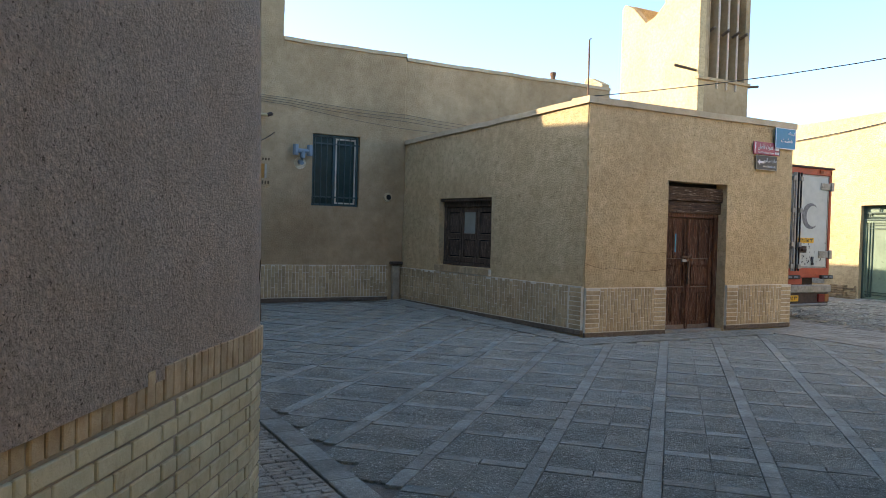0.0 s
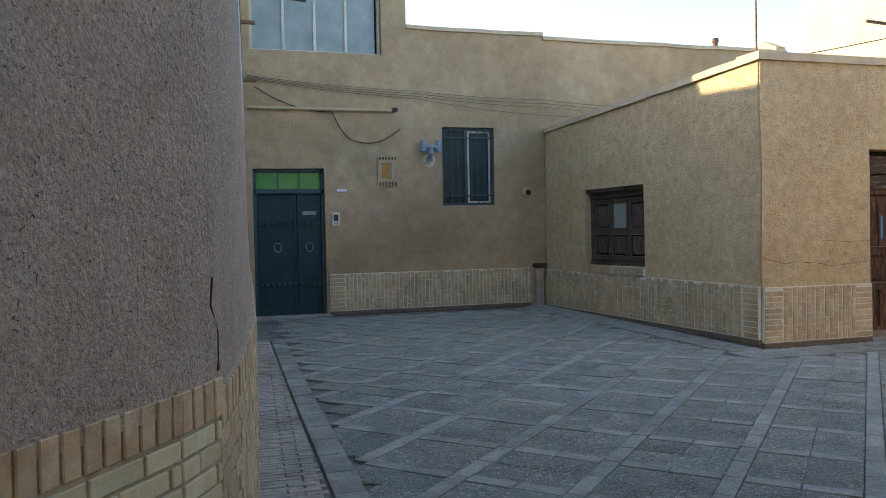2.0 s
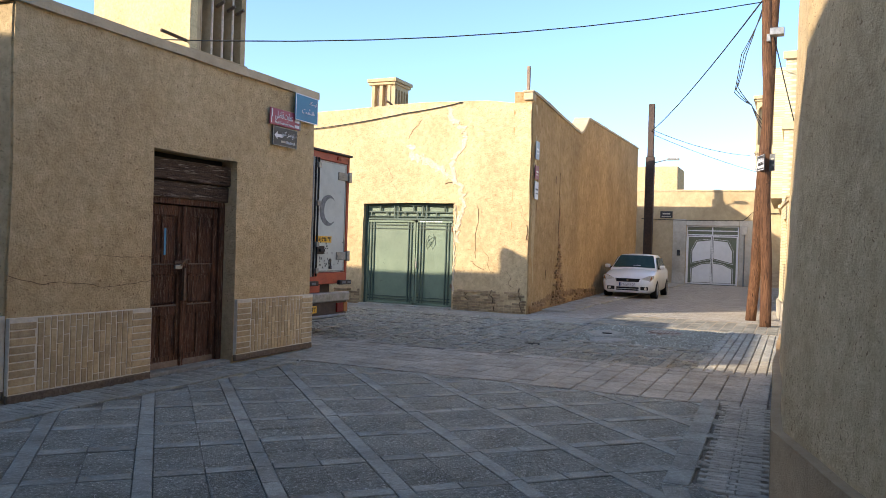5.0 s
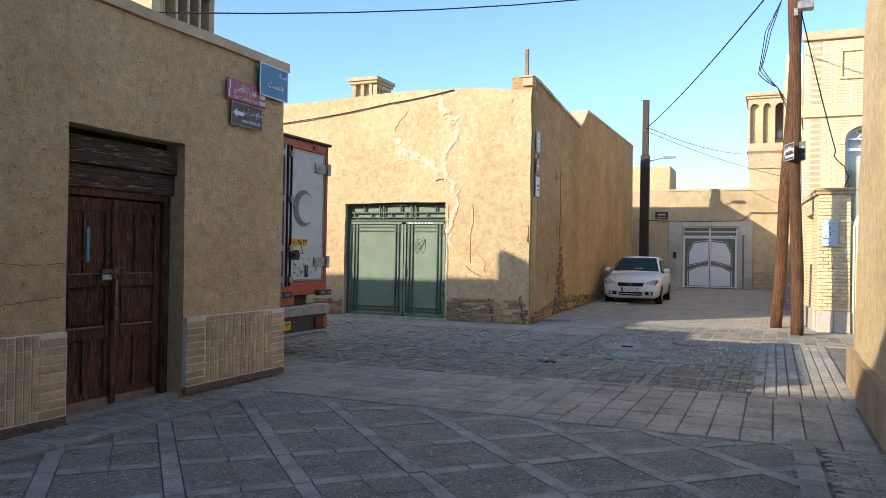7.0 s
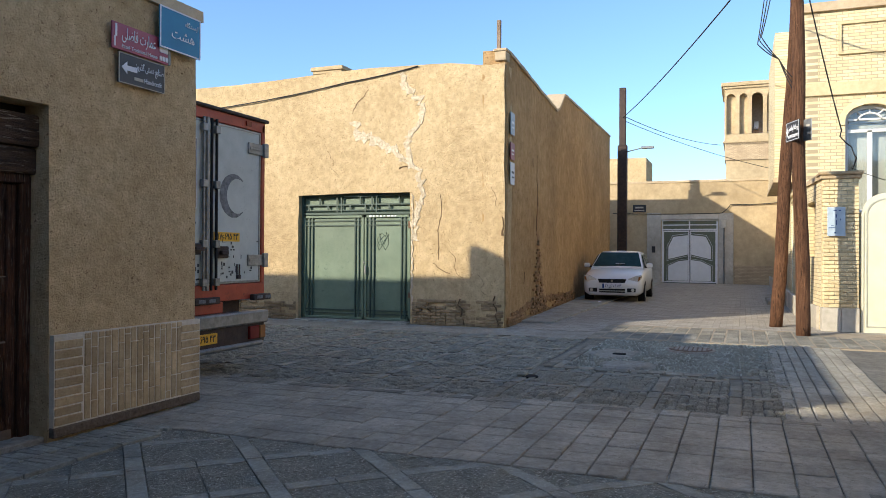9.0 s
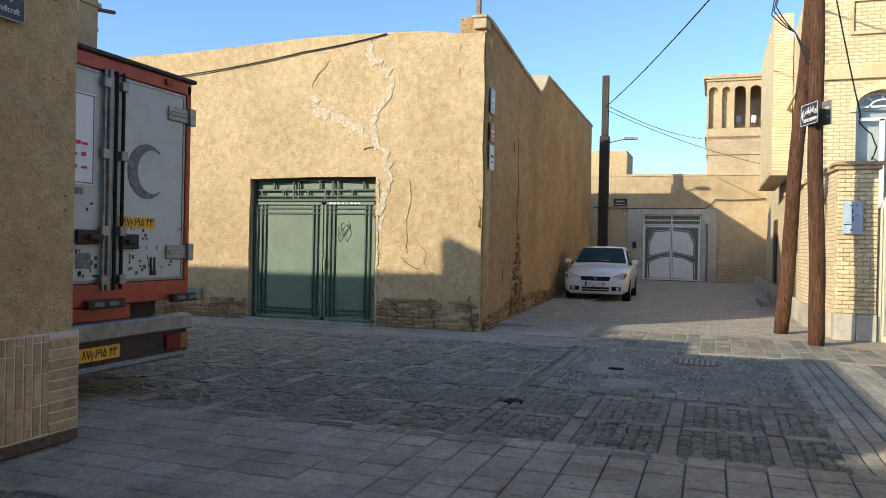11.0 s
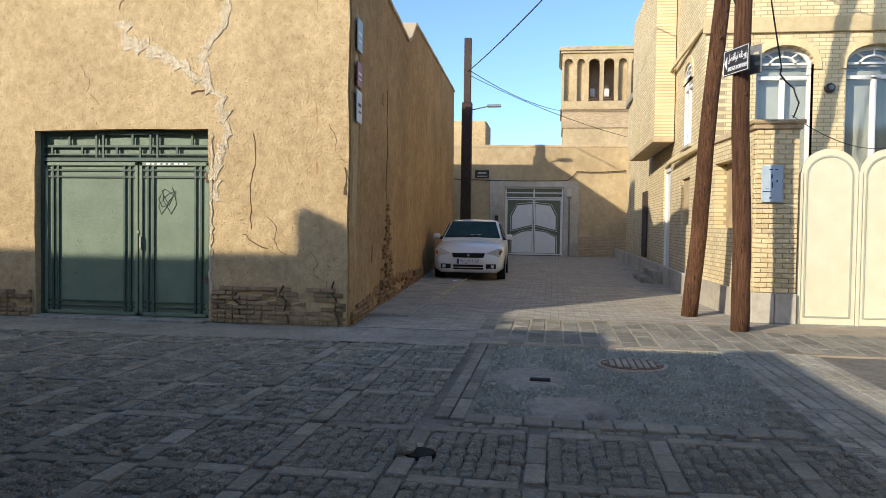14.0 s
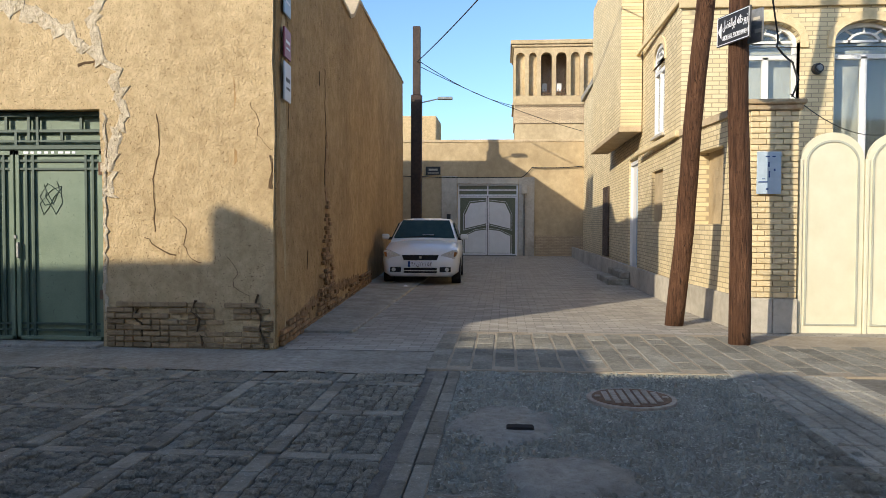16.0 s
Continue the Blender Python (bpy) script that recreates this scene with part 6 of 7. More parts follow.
eroded_bricks("baseboard_10", BF, -16.0, -12.95, 0.42, "crumbling bricks beside the green gate")
eroded_bricks("baseboard_12", SIDE, 0.15, 9.0, 1.9, "red-brown bricks bared where the side wall's plaster fell",
              lambda x: (0.16 + 0.1 * math.sin(x * 2.3) if x < 7 else 0.28) + 1.6 * max(0.0, 1 - abs(x - 3.1) / 0.9) ** 1.5, BRICK_RED)
patch = part("cement_patch", box(bmesh.new(), -14.8, -13.9, -0.025, 0.02, 0.36, 0.52, 0.012), CONCRETE)
patch.matrix_world = BF
tagged(patch, "grey cement patch on the street wall's foot", "cement patch")
roof_stake = thing("roof_stake", pose(20.2, 8.75, 5.0), "weathered plank upright on the street wall corner", "plank")
part("plank", box(bmesh.new(), -0.03, 0.03, -0.04, 0.04, -0.3, 0.85, 0.01), WOOD_EDGE, roof_stake)


# ---- parked truck ----
def crescent(bm, cx, cz, r, y0, y1, flip=1):
    n = 16
    outer = [(cx - flip * r * math.cos(a), cz + r * math.sin(a)) for a in [(-2.35 + 4.7 * i / n) for i in range(n + 1)]]
    inner = [(cx + flip * 0.28 * r - flip * 0.78 * r * math.cos(a), cz + 0.8 * r * math.sin(a)) for a in [(2.1 - 4.2 * i / n) for i in range(n + 1)]]
    a = [bm.verts.new((x, y0, z)) for x, z in outer]
    b = [bm.verts.new((x, y0, z)) for x, z in reversed(inner)]
    c = [bm.verts.new((x, y1, z)) for x, z in outer]
    d = [bm.verts.new((x, y1, z)) for x, z in reversed(inner)]
    for i in range(n):
        bm.faces.new((a[i], a[i + 1], b[i + 1], b[i]))
        bm.faces.new((c[i], d[i], d[i + 1], c[i + 1]))
    return bm


def truck():
    e = thing("box_truck", pose(12.01, 9.93, 0) @ Matrix.Scale(0.95, 4), "white box truck with red frame, parked with its rear doors shut", "truck")
    w = 2.3
    body = part("body", boxes((0, w, 0.08, 5.2, 0.98, 3.1), bev=0.01), TRUCK_W, e)
    part("rear_frame", boxes((0, 0.07, -0.02, 0.1, 0.86, 3.1), (w - 0.07, w, -0.02, 0.1, 0.86, 3.1), (0.0, w, -0.02, 0.1, 3.0, 3.13), (0.07, w - 0.07, -0.03, 0.1, 0.86, 1.06), (-0.01, w + 0.01, 0.1, 5.2, 0.9, 1.02), bev=0.008), TRUCK_R, e, "faded red steel frame")
    part("roof_lip", box(bmesh.new(), -0.03, w + 0.04, -0.06, 5.25, 3.13, 3.17, 0.01), POLE_M, e)
    for x in (0.3, w - 0.42):
        part("marker_lamp", box(bmesh.new(), x, x + 0.1, -0.04, -0.02, 3.04, 3.1), LAMP_R, e)
    for x0, x1 in ((0.09, 1.13), (1.17, w - 0.09)):
        d = part("rear_door", box(bmesh.new(), x0, x1, -0.005, 0.06, 1.07, 2.99, 0.008), TRUCK_W, e)
        part("door_seal", ring(bmesh.new(), [(x0, 1.07), (x1, 1.07), (x1, 2.99), (x0, 2.99)], [(x0 + 0.025, 1.095), (x1 - 0.025, 1.095), (x1 - 0.025, 2.965), (x0 + 0.025, 2.965)], -0.014, -0.004), STEEL, d, "grey edge trim")
    for x in (1.06, 1.12, 1.2, 1.29):
        part("lock_bar", tube(bmesh.new(), [(x, -0.04, 1.0), (x, -0.04, 3.02)], 0.017 if x != 1.12 else 0.028, 8), STEEL if x < 1.2 else BLACK, e)
    for z in (1.05, 1.5, 2.2, 2.85):
        part("bar_guide", boxes((1.02, 1.1, -0.07, -0.012, z, z + 0.09), (1.25, 1.33, -0.07, -0.012, z, z + 0.09), bev=0.006), STEEL, e)
    part("latch", boxes((0.76, 1.02, -0.05, -0.012, 1.42, 1.55), (1.3, 1.52, -0.05, -0.012, 1.38, 1.52), (0.86, 1.02, -0.1, -0.05, 1.46, 1.51), (1.33, 1.46, -0.1, -0.05, 1.42, 1.47), bev=0.008), POLE_M, e, "dark greasy door latch")
    for z in (1.28, 2.7):
        part("hinge", boxes((w - 0.36, w + 0.03, -0.03, -0.006, z, z + 0.14), (w - 0.06, w + 0.03, -0.06, -0.006, z - 0.02, z + 0.16), (w - 0.34, w - 0.08, -0.036, -0.03, z + 0.05, z + 0.09), bev=0.006), STEEL, e)
        part("hinge", boxes((-0.03, 0.36, -0.03, -0.006, z, z + 0.14), (-0.03, 0.06, -0.06, -0.006, z - 0.02, z + 0.16), bev=0.006), STEEL, e)
    part("crescent", crescent(bmesh.new(), 1.66, 2.14, 0.27, -0.011, -0.006), FADED, e, "worn grey crescent stencil")
    panel_ = part("poster", box(bmesh.new(), 0.28, 0.97, -0.012, -0.006, 1.95, 2.76), SIGN_WHITE, e, "white vinyl panel with red crescent and writing")
    part("poster_border", ring(bmesh.new(), [(0.29, 1.96), (0.96, 1.96), (0.96, 2.75), (0.29, 2.75)], [(0.3, 1.97), (0.95, 1.97), (0.95, 2.74), (0.3, 2.74)], -0.015, -0.011), FADED, panel_)
    part("red_crescent", crescent(bmesh.new(), 0.62, 2.55, 0.14, -0.016, -0.011), SIGN_RED, panel_)
    part("red_writing", boxes(*[(x, x + random.uniform(0.025, 0.07), -0.016, -0.011, z, z + random.uniform(0.02, 0.035)) for z, n in ((2.3, 7), (2.2, 6), (2.09, 5)) for x in [0.9 - 0.08 * (i + 1) for i in range(n)]]), SIGN_RED, panel_, "red script too small to read")
    part("scuff", boxes((0.3, 0.85, -0.009, -0.006, 1.86, 1.92), (0.78, 0.95, -0.009, -0.006, 1.2, 1.34), (0.3, 0.36, -0.009, -0.006, 1.2, 1.3), (1.7, 1.75, -0.009, -0.006, 1.2, 1.28)), FADED, e, "scraped paint")
    flakes = bmesh.new()
    for k in range(70):
        fx, fz = random.choice((random.gauss(0.8, 0.18), random.gauss(1.45, 0.3))), random.triangular(1.1, 1.9, 1.12)
        if 0.12 < fx < 2.15 and not 1.0 < fx < 1.34:
            box(flakes, fx, fx + random.uniform(0.008, 0.04), -0.0085, -0.006, fz, fz + random.uniform(0.01, 0.05))
    part("paint_chips", flakes, CHAR, e, "small dark chips in the white paint")
    for fx in (0.5, 1.72):
        part("stop_block", boxes((fx, fx + 0.07, -0.03, -0.006, 1.12, 1.17), (fx, fx + 0.02, -0.02, -0.006, 1.17, 1.3), (fx + 0.05, fx + 0.07, -0.02, -0.006, 1.17, 1.3), bev=0.004), POLE_M, e, "rusted door stop")
    p = part("number_strip", box(bmesh.new(), 1.28, 1.78, -0.012, -0.006, 1.58, 1.69), YELLOW, e, "yellow painted number strip")
    words("۸۷ع۶۹۵ ۴۳", 0.11, pose(1.54, -0.014, 1.635), CHAR, p, fit=0.42)
    for x0, x1 in ((0.85, 1.3), (w - 0.33, w + 0.04)):
        bar = part("step_bar", box(bmesh.new(), x0, x1, -0.1, -0.03, 0.84, 0.92, 0.01), POLE_M, e, "dark rubber buffer lamp")
        for k in (0.06, 0.24):
            part("reflector", box(bmesh.new(), x0 + k, x0 + k + 0.12, -0.106, -0.098, 0.86, 0.9, 0.003), FADED, bar)
    part("tow_plate", boxes((0.55, 1.45, -0.02, 0.05, 0.72, 0.85), bev=0.006), TRUCK_R, e)
    part("chassis", boxes((0.3, 2.0, 0.15, 5.5, 0.55, 0.85)), POLE_M, e)
    part("bumper", boxes((0.05, w - 0.12, -0.18, -0.02, 0.56, 0.72), (0.05, w - 0.2, -0.16, 0.0, 0.28, 0.34), bev=0.02), STEEL, e, "dented grey rear bumper")
    part("bumper_back", boxes((0.08, w - 0.16, -0.13, -0.05, 0.33, 0.57)), POLE_M, e)
    for x in (0.12, w - 0.5):
        part("tail_lamp", boxes((x, x + 0.2, -0.165, -0.12, 0.37, 0.53), bev=0.008), LAMP_R, e)
        part("tail_lamp", boxes((x + 0.21, x + 0.33, -0.165, -0.12, 0.37, 0.53), bev=0.008), LAMP_O, e)
    pl = part("number_plate", box(bmesh.new(), 0.62, 1.17, -0.16, -0.125, 0.39, 0.51, 0.003), YELLOW, e, "yellow registration plate")
    part("plate_band", box(bmesh.new(), 0.62, 0.68, -0.164, -0.159, 0.39, 0.51), INK, pl)
    words("۸۷ع۶۹۵ ۴۳", 0.11, pose(0.92, -0.163, 0.45), CHAR, pl, fit=0.42)
    for x, y in ((0.3, 1.3), (w - 0.3, 1.3), (0.25, 4.7), (w - 0.25, 4.7)):
        t = part("wheel", tube(bmesh.new(), [(x - 0.14, y, 0.4), (x + 0.14, y, 0.4)], 0.4, 24), BLACK, e, smooth=False)
        part("rim", tube(bmesh.new(), [(x - 0.145, y, 0.4), (x + 0.145, y, 0.4)], 0.22, 16), STEEL, t)
    part("mud_flap", boxes((0.1, 0.5, 0.6, 0.62, 0.2, 0.8), (w - 0.5, w - 0.1, 0.6, 0.62, 0.2, 0.8)), BLACK, e)
    part("cab", boxes((0.1, w - 0.1, 5.4, 6.9, 0.5, 2.4), bev=0.1), TRUCK_W, e)


truck()


# ---- parked car ----
def car():
    """A white saloon facing down the alley; local -y is its nose."""
    e = thing("car", facing(28.3, 7.86, 0, "-x") @ pose(0, 0, 0, 0, 0, 2.0), "white saloon car parked nose out along the alley side wall", "car")

    def loft(secs, cap=True):
        bm = bmesh.new()
        rings = [[bm.verts.new(p) for p in s] for s in secs]
        k = len(rings[0])
        for a, b in zip(rings, rings[1:]):
            for i in range(k):
                bm.faces.new((a[i], a[(i + 1) % k], b[(i + 1) % k], b[i]))
        if cap:
            bm.faces.new(rings[0])
            bm.faces.new(rings[-1][::-1])
        return bm

    def sec(y, w, zl, zs, zt, crown):
        """One cross-section: sill, shoulder and crowned top."""
        half = [(0.0, zl), (w * 0.8, zl), (w * 0.97, zl + 0.1), (w, (zl + zs) / 2 + 0.08), (w * 0.985, zs - 0.08), (w * 0.93, zs), (w * 0.7, zt), (w * 0.35, zt + crown), (0.0, zt + crown * 1.2)]
        return [(x, y, z) for x, z in half] + [(-x, y, z) for x, z in half[-2:0:-1]]

    body = part("body", loft([sec(0.0, 0.7, 0.24, 0.56, 0.6, 0.01), sec(0.05, 0.79, 0.2, 0.64, 0.68, 0.015), sec(0.2, 0.835, 0.18, 0.74, 0.77, 0.02), sec(0.6, 0.855, 0.17, 0.82, 0.86, 0.025), sec(1.25, 0.86, 0.17, 0.9, 0.93, 0.04),
                              sec(2.0, 0.86, 0.17, 0.93, 0.93, 0.02), sec(3.4, 0.86, 0.17, 0.97, 0.97, 0.02), sec(3.9, 0.84, 0.2, 0.97, 1.0, 0.03), sec(4.35, 0.78, 0.24, 0.9, 0.98, 0.03), sec(4.45, 0.7, 0.3, 0.8, 0.86, 0.02)]), CAR, e, smooth=True)

    def cab(y, w, z, r):
        half = [(0.0, 0.9), (0.78, 0.9), (w, z - r), (w - r, z - 0.01), (w * 0.5, z + 0.012), (0, z + 0.02)]
        return [(x, y, zz) for x, zz in half] + [(-x, y, zz) for x, zz in half[-2:0:-1]]

    part("cabin", loft([cab(1.2, 0.77, 0.98, 0.03), cab(1.95, 0.63, 1.42, 0.06), cab(2.3, 0.63, 1.46, 0.06), cab(3.0, 0.63, 1.45, 0.06), cab(3.35, 0.62, 1.38, 0.07), cab(4.0, 0.72, 1.0, 0.04)]), CAR, e, smooth=False)

    def sheet(pts, off):
        bm = bmesh.new()
        n = (Vector(pts[1]) - Vector(pts[0])).cross(Vector(pts[2]) - Vector(pts[0])).normalized() * off
        a = [bm.verts.new(Vector(p) + n) for p in pts]
        b = [bm.verts.new(Vector(p) + n * 0.2) for p in pts]
        bm.faces.new(a)
        bm.faces.new(b[::-1])
        for i in range(len(pts)):
            j = (i + 1) % len(pts)
            bm.faces.new((a[i], b[i], b[j], a[j]))
        return bm

    part("windscreen", sheet([(-0.71, 1.24, 1.0), (0.71, 1.24, 1.0), (0.56, 1.91, 1.405), (-0.56, 1.91, 1.405)], 0.022), PANE_T, e, "dark glass reflecting the sky")
    for s in (1, -1):
        pts = [(s * 0.775, 1.5, 0.98), (s * 0.775, 2.35, 0.98), (s * 0.635, 2.33, 1.36), (s * 0.645, 1.95, 1.34)]
        part("side_window", sheet(pts if s < 0 else pts[::-1], -0.03), PANE_T, e)
        pts = [(s * 0.775, 2.43, 0.98), (s * 0.775, 3.35, 1.0), (s * 0.66, 3.2, 1.33), (s * 0.635, 2.4, 1.36)]
        part("side_window", sheet(pts if s < 0 else pts[::-1], -0.03), PANE_T, e)
        m = part("mirror", box(bmesh.new(), min(s * 0.84, s * 1.02), max(s * 0.84, s * 1.02), 1.4, 1.52, 0.97, 1.1, 0.03), CAR, e)
        part("mirror_foot", box(bmesh.new(), min(s * 0.78, s * 0.86), max(s * 0.78, s * 0.86), 1.43, 1.5, 0.96, 1.02), BLACK, m)
        part("headlight", prism(bmesh.new(), [(s * 0.42, 0.58), (s * 0.74, 0.58), (s * 0.815, 0.7), (s * 0.79, 0.77), (s * 0.68, 0.76), (s * 0.46, 0.67)], 0.02, 0.3), LAMP_W, e, "swept clear headlight")
        part("indicator", prism(bmesh.new(), [(s * 0.72, 0.61), (s * 0.77, 0.64), (s * 0.8, 0.72), (s * 0.74, 0.73)], 0.012, 0.1), LAMP_O, e)
        part("fog_grille", box(bmesh.new(), min(s * 0.42, s * 0.66), max(s * 0.42, s * 0.66), -0.01, 0.1, 0.29, 0.4, 0.01), BLACK, e)
        fog = tube(bmesh.new(), [(s * 0.58, -0.02, 0.345), (s * 0.58, 0.03, 0.345)], 0.045, 12)
        part("fog_lamp", fog, LAMP_W, e)
        for y in (0.82, 3.5):
            x = s * 0.76
            wheel = part("wheel", tube(bmesh.new(), [(x - 0.1, y, 0.29), (x + 0.1, y, 0.29)], 0.3, 24), BLACK, e)
            part("rim", tube(bmesh.new(), [(x + s * 0.07, y, 0.29), (x + s * 0.106, y, 0.29)], 0.19, 16), STEEL, wheel)
    part("grille", prism(bmesh.new(), [(-0.36, 0.55), (-0.4, 0.66), (0.4, 0.66), (0.36, 0.55)], -0.015, 0.15), BLACK, e, "black mesh grille")
    part("lower_grille", boxes((-0.36, 0.36, -0.012, 0.1, 0.27, 0.31), (-0.36, 0.36, -0.012, 0.1, 0.33, 0.38), bev=0.006), BLACK, e)
    bm = bmesh.new()
    tube(bm, [(0, -0.03, 0.61), (0, -0.01, 0.61)], 0.035, 12)
    part("badge", bm, CHROME, e)
    pl = part("number_plate", box(bmesh.new(), -0.27, 0.27, -0.035, -0.012, 0.4, 0.53, 0.004), SIGN_WHITE, e, "white registration plate")
    part("plate_band", box(bmesh.new(), -0.27, -0.22, -0.038, -0.034, 0.405, 0.525), INK, pl)
    words("۴۸ن۲۸۱ ۵۴", 0.11, pose(0.03, -0.037, 0.465), CHAR, pl, fit=0.44)
    part("wiper", tube(bmesh.new(), [(-0.5, 1.24, 1.02), (0.25, 1.28, 1.06)], 0.01, 5), BLACK, e)
    part("paper", box(bmesh.new(), -0.05, 0.22, 1.3, 1.4, 1.075, 1.085), SIGN_WHITE, e, "white paper on the dashboard")


car()
litter = thing("plastic_scrap", pose(27.6, 8.1, -0.02), "crumpled pale plastic scrap by the wall", "litter")
bm = bmesh.new()
bmesh.ops.create_icosphere(bm, subdivisions=2, radius=0.12)
for v in bm.verts:
    v.co = Vector((v.co.x, v.co.y, max(0, v.co.z * 0.5))) + 0.06 * noise.noise_vector(v.co * 12)
part("scrap", bm, SIGN_WHITE, litter)


# ---- paving ----
LANE = [(-3.05, -4.55), (0.95, -1.25), (3.95, 1.05), (6.16, 2.47), (8.0, 2.99), (11.0, 3.06)]


def lane_edge(x):
    for (x0, y0), (x1, y1) in zip(LANE, LANE[1:]):
        if x <= x1:
            return y0 + (y1 - y0) * (x - x0) / (x1 - x0)
    return LANE[-1][1]


def yard_paving():
    """Diagonal squares of washed pebble slabs between narrow stone bands."""
    base = thing("pavement_1", pose(0, 0, 0), "diagonal washed-pebble slabs between pale stone bands", "paving", kind="structure")
    slabs, bands = [], []
    s2 = math.sqrt(0.5)

    def inside(x, y):
        if y < 9.05:
            lim = 11.25
            left = 1.86 if y > 3.9 else 0.95 + 0.25 * y
            return left < x < lim and y > lane_edge(x) + 0.5 and not (y > 8.68 and x > 6.6)
        return 1.86 < x < 7.33 - (y - 9.09) * 0.085 - 0.56 and y < 14.0

    def dip(x, y):
        # cut slabs run in under the edge courses
        return 0.012 if x > 10.75 or (y > 8.35 and x > 6.5) else 0.0

    # band lines lie at y - x = 0.1 + 1.05 i and at x + y = 8.1 + 0.98 j
    for i in range(-14, 13):
        for j in range(-9, 13):
            q0, r0 = 0.1 + 1.05 * i, 8.1 + 0.98 * j
            qc, rc = q0 + 0.525, r0 + 0.49
            cx, cy = (rc - qc) / 2, (rc + qc) / 2
            d, c = 1.05 * s2, 0.98 * s2
            for a in (-0.25, 0.25):
                for b in (-0.25, 0.25):
                    u, v = a * (c - 0.12), b * (d - 0.12)
                    x, y = cx + (u - v) * s2, cy + (u + v) * s2
                    if inside(x, y):
                        slabs.append((x, y, -0.028 + rise(x, y) - dip(x, y) + random.uniform(-0.003, 0.003), 45, round((c - 0.12) / 2 - 0.003, 3), round((d - 0.12) / 2 - 0.003, 3), 0.05))
            for k in range(2):
                # along the (1, 1) way at q0
                r = r0 + 0.49 * (k + 0.5)
                x, y = (r - q0) / 2, (r + q0) / 2
                if inside(x, y):
                    bands.append((x, y, -0.024 + rise(x, y) - dip(x, y), 45, round(0.49 * s2 - 0.007, 3), 0.112, 0.05))
                q = q0 + 0.12 / s2 / 2 + (1.05 - 0.12 / s2) / 2 * (k + 0.5)
                x, y = (r0 - q) / 2, (r0 + q) / 2
                if inside(x, y):
                    bands.append((x, y, -0.024 + rise(x, y) - dip(x, y), -45, round((1.05 - 0.17) / 2 * s2 - 0.007, 3), 0.112, 0.05))
    near = lambda p: (p[0] - 3.6) ** 2 + (p[1] - 5.6) ** 2
    slabs.sort(key=near)
    bands.sort(key=near)
    pieces("paving_slab", base, slabs, SLAB, 300, 0.004, "more pebble slabs of the yard")
    pieces("band_stone", base, bands, BAND, 300, 0.004, "more pale band stones of the yard")


yard_paving()


def border_paving():
    """A strip of brick along the tall house, closed by a row of band stones."""
    base = thing("pavement_2", pose(0, 0, 0), "grey brick strip and stone edging along the tall house", "paving", kind="structure")
    rows, edge = [], []
    y = 4.0
    k = 0
    while y < 12.0:
        wall_x = 1.1 + (y - 4.3) * 0.03 + 0.03
        x = wall_x + 0.02
        while x < 1.62:
            w = min(0.2, 1.63 - x)
            if w > 0.05:
                rows.append((x + w / 2, y, -0.026 + rise(2, y) + random.uniform(-0.004, 0.004), 0, round(w - 0.012, 2), 0.052, 0.05))
            x += 0.2 if (k + int(x * 10)) % 2 else 0.1
        y += 0.062
        k += 1
    y = 4.0
    while y < 12.0:
        edge.append((1.74, y + 0.2, -0.022 + rise(2, y), 90, 0.39, 0.19, 0.05))
        y += 0.4
    pieces("brick", base, rows, PAVER, 300, 0.005, "more bricks of the strip")
    pieces("edging_stone", base, edge, BAND, 300, 0.006)


border_paving()


def shop_apron():
    """Narrow bricks laid square to the shop's walls, closed by a thin stone edge."""
    base = thing("pavement_8", pose(0, 0, 0), "strip of narrow grey bricks round the corner shop", "paving", kind="structure")
    rows, edge = [], []
    for a, b, u0 in ((Vector((6.87, 14.4)), Vector((7.33, 9.05)), 0.0), (Vector((6.8, 9.03)), Vector((11.0, 9.03)), 0.0)):
        d = (b - a).normalized()
        n = Vector((d.y, -d.x))
        ang = math.degrees(math.atan2(d.y, d.x))
        u, k = u0, 0
        while u < (b - a).length:
            for i in range(2):
                p = a + d * u + n * (0.13 + 0.215 * i + (0.03 if k % 2 else 0))
                rows.append((p.x, p.y, -0.027 + rise(2, p.y) + random.uniform(-0.004, 0.003), ang, 0.06, 0.208, 0.05))
            u += 0.064
            k += 1
        u = 0.2
        while u < (b - a).length:
            p = a + d * u + n * 0.5
            edge.append((p.x, p.y, -0.024 + rise(2, p.y), ang, 0.392, 0.09, 0.05))
            u += 0.4
    rows.sort(key=lambda p: (p[0] - 7.3) ** 2 + (p[1] - 9) ** 2)
    pieces("brick", base, rows, BAND, 300, 0.004, "more bricks of the shop apron")
    pieces("edging_stone", base, edge, BAND, 300, 0.005)


shop_apron()


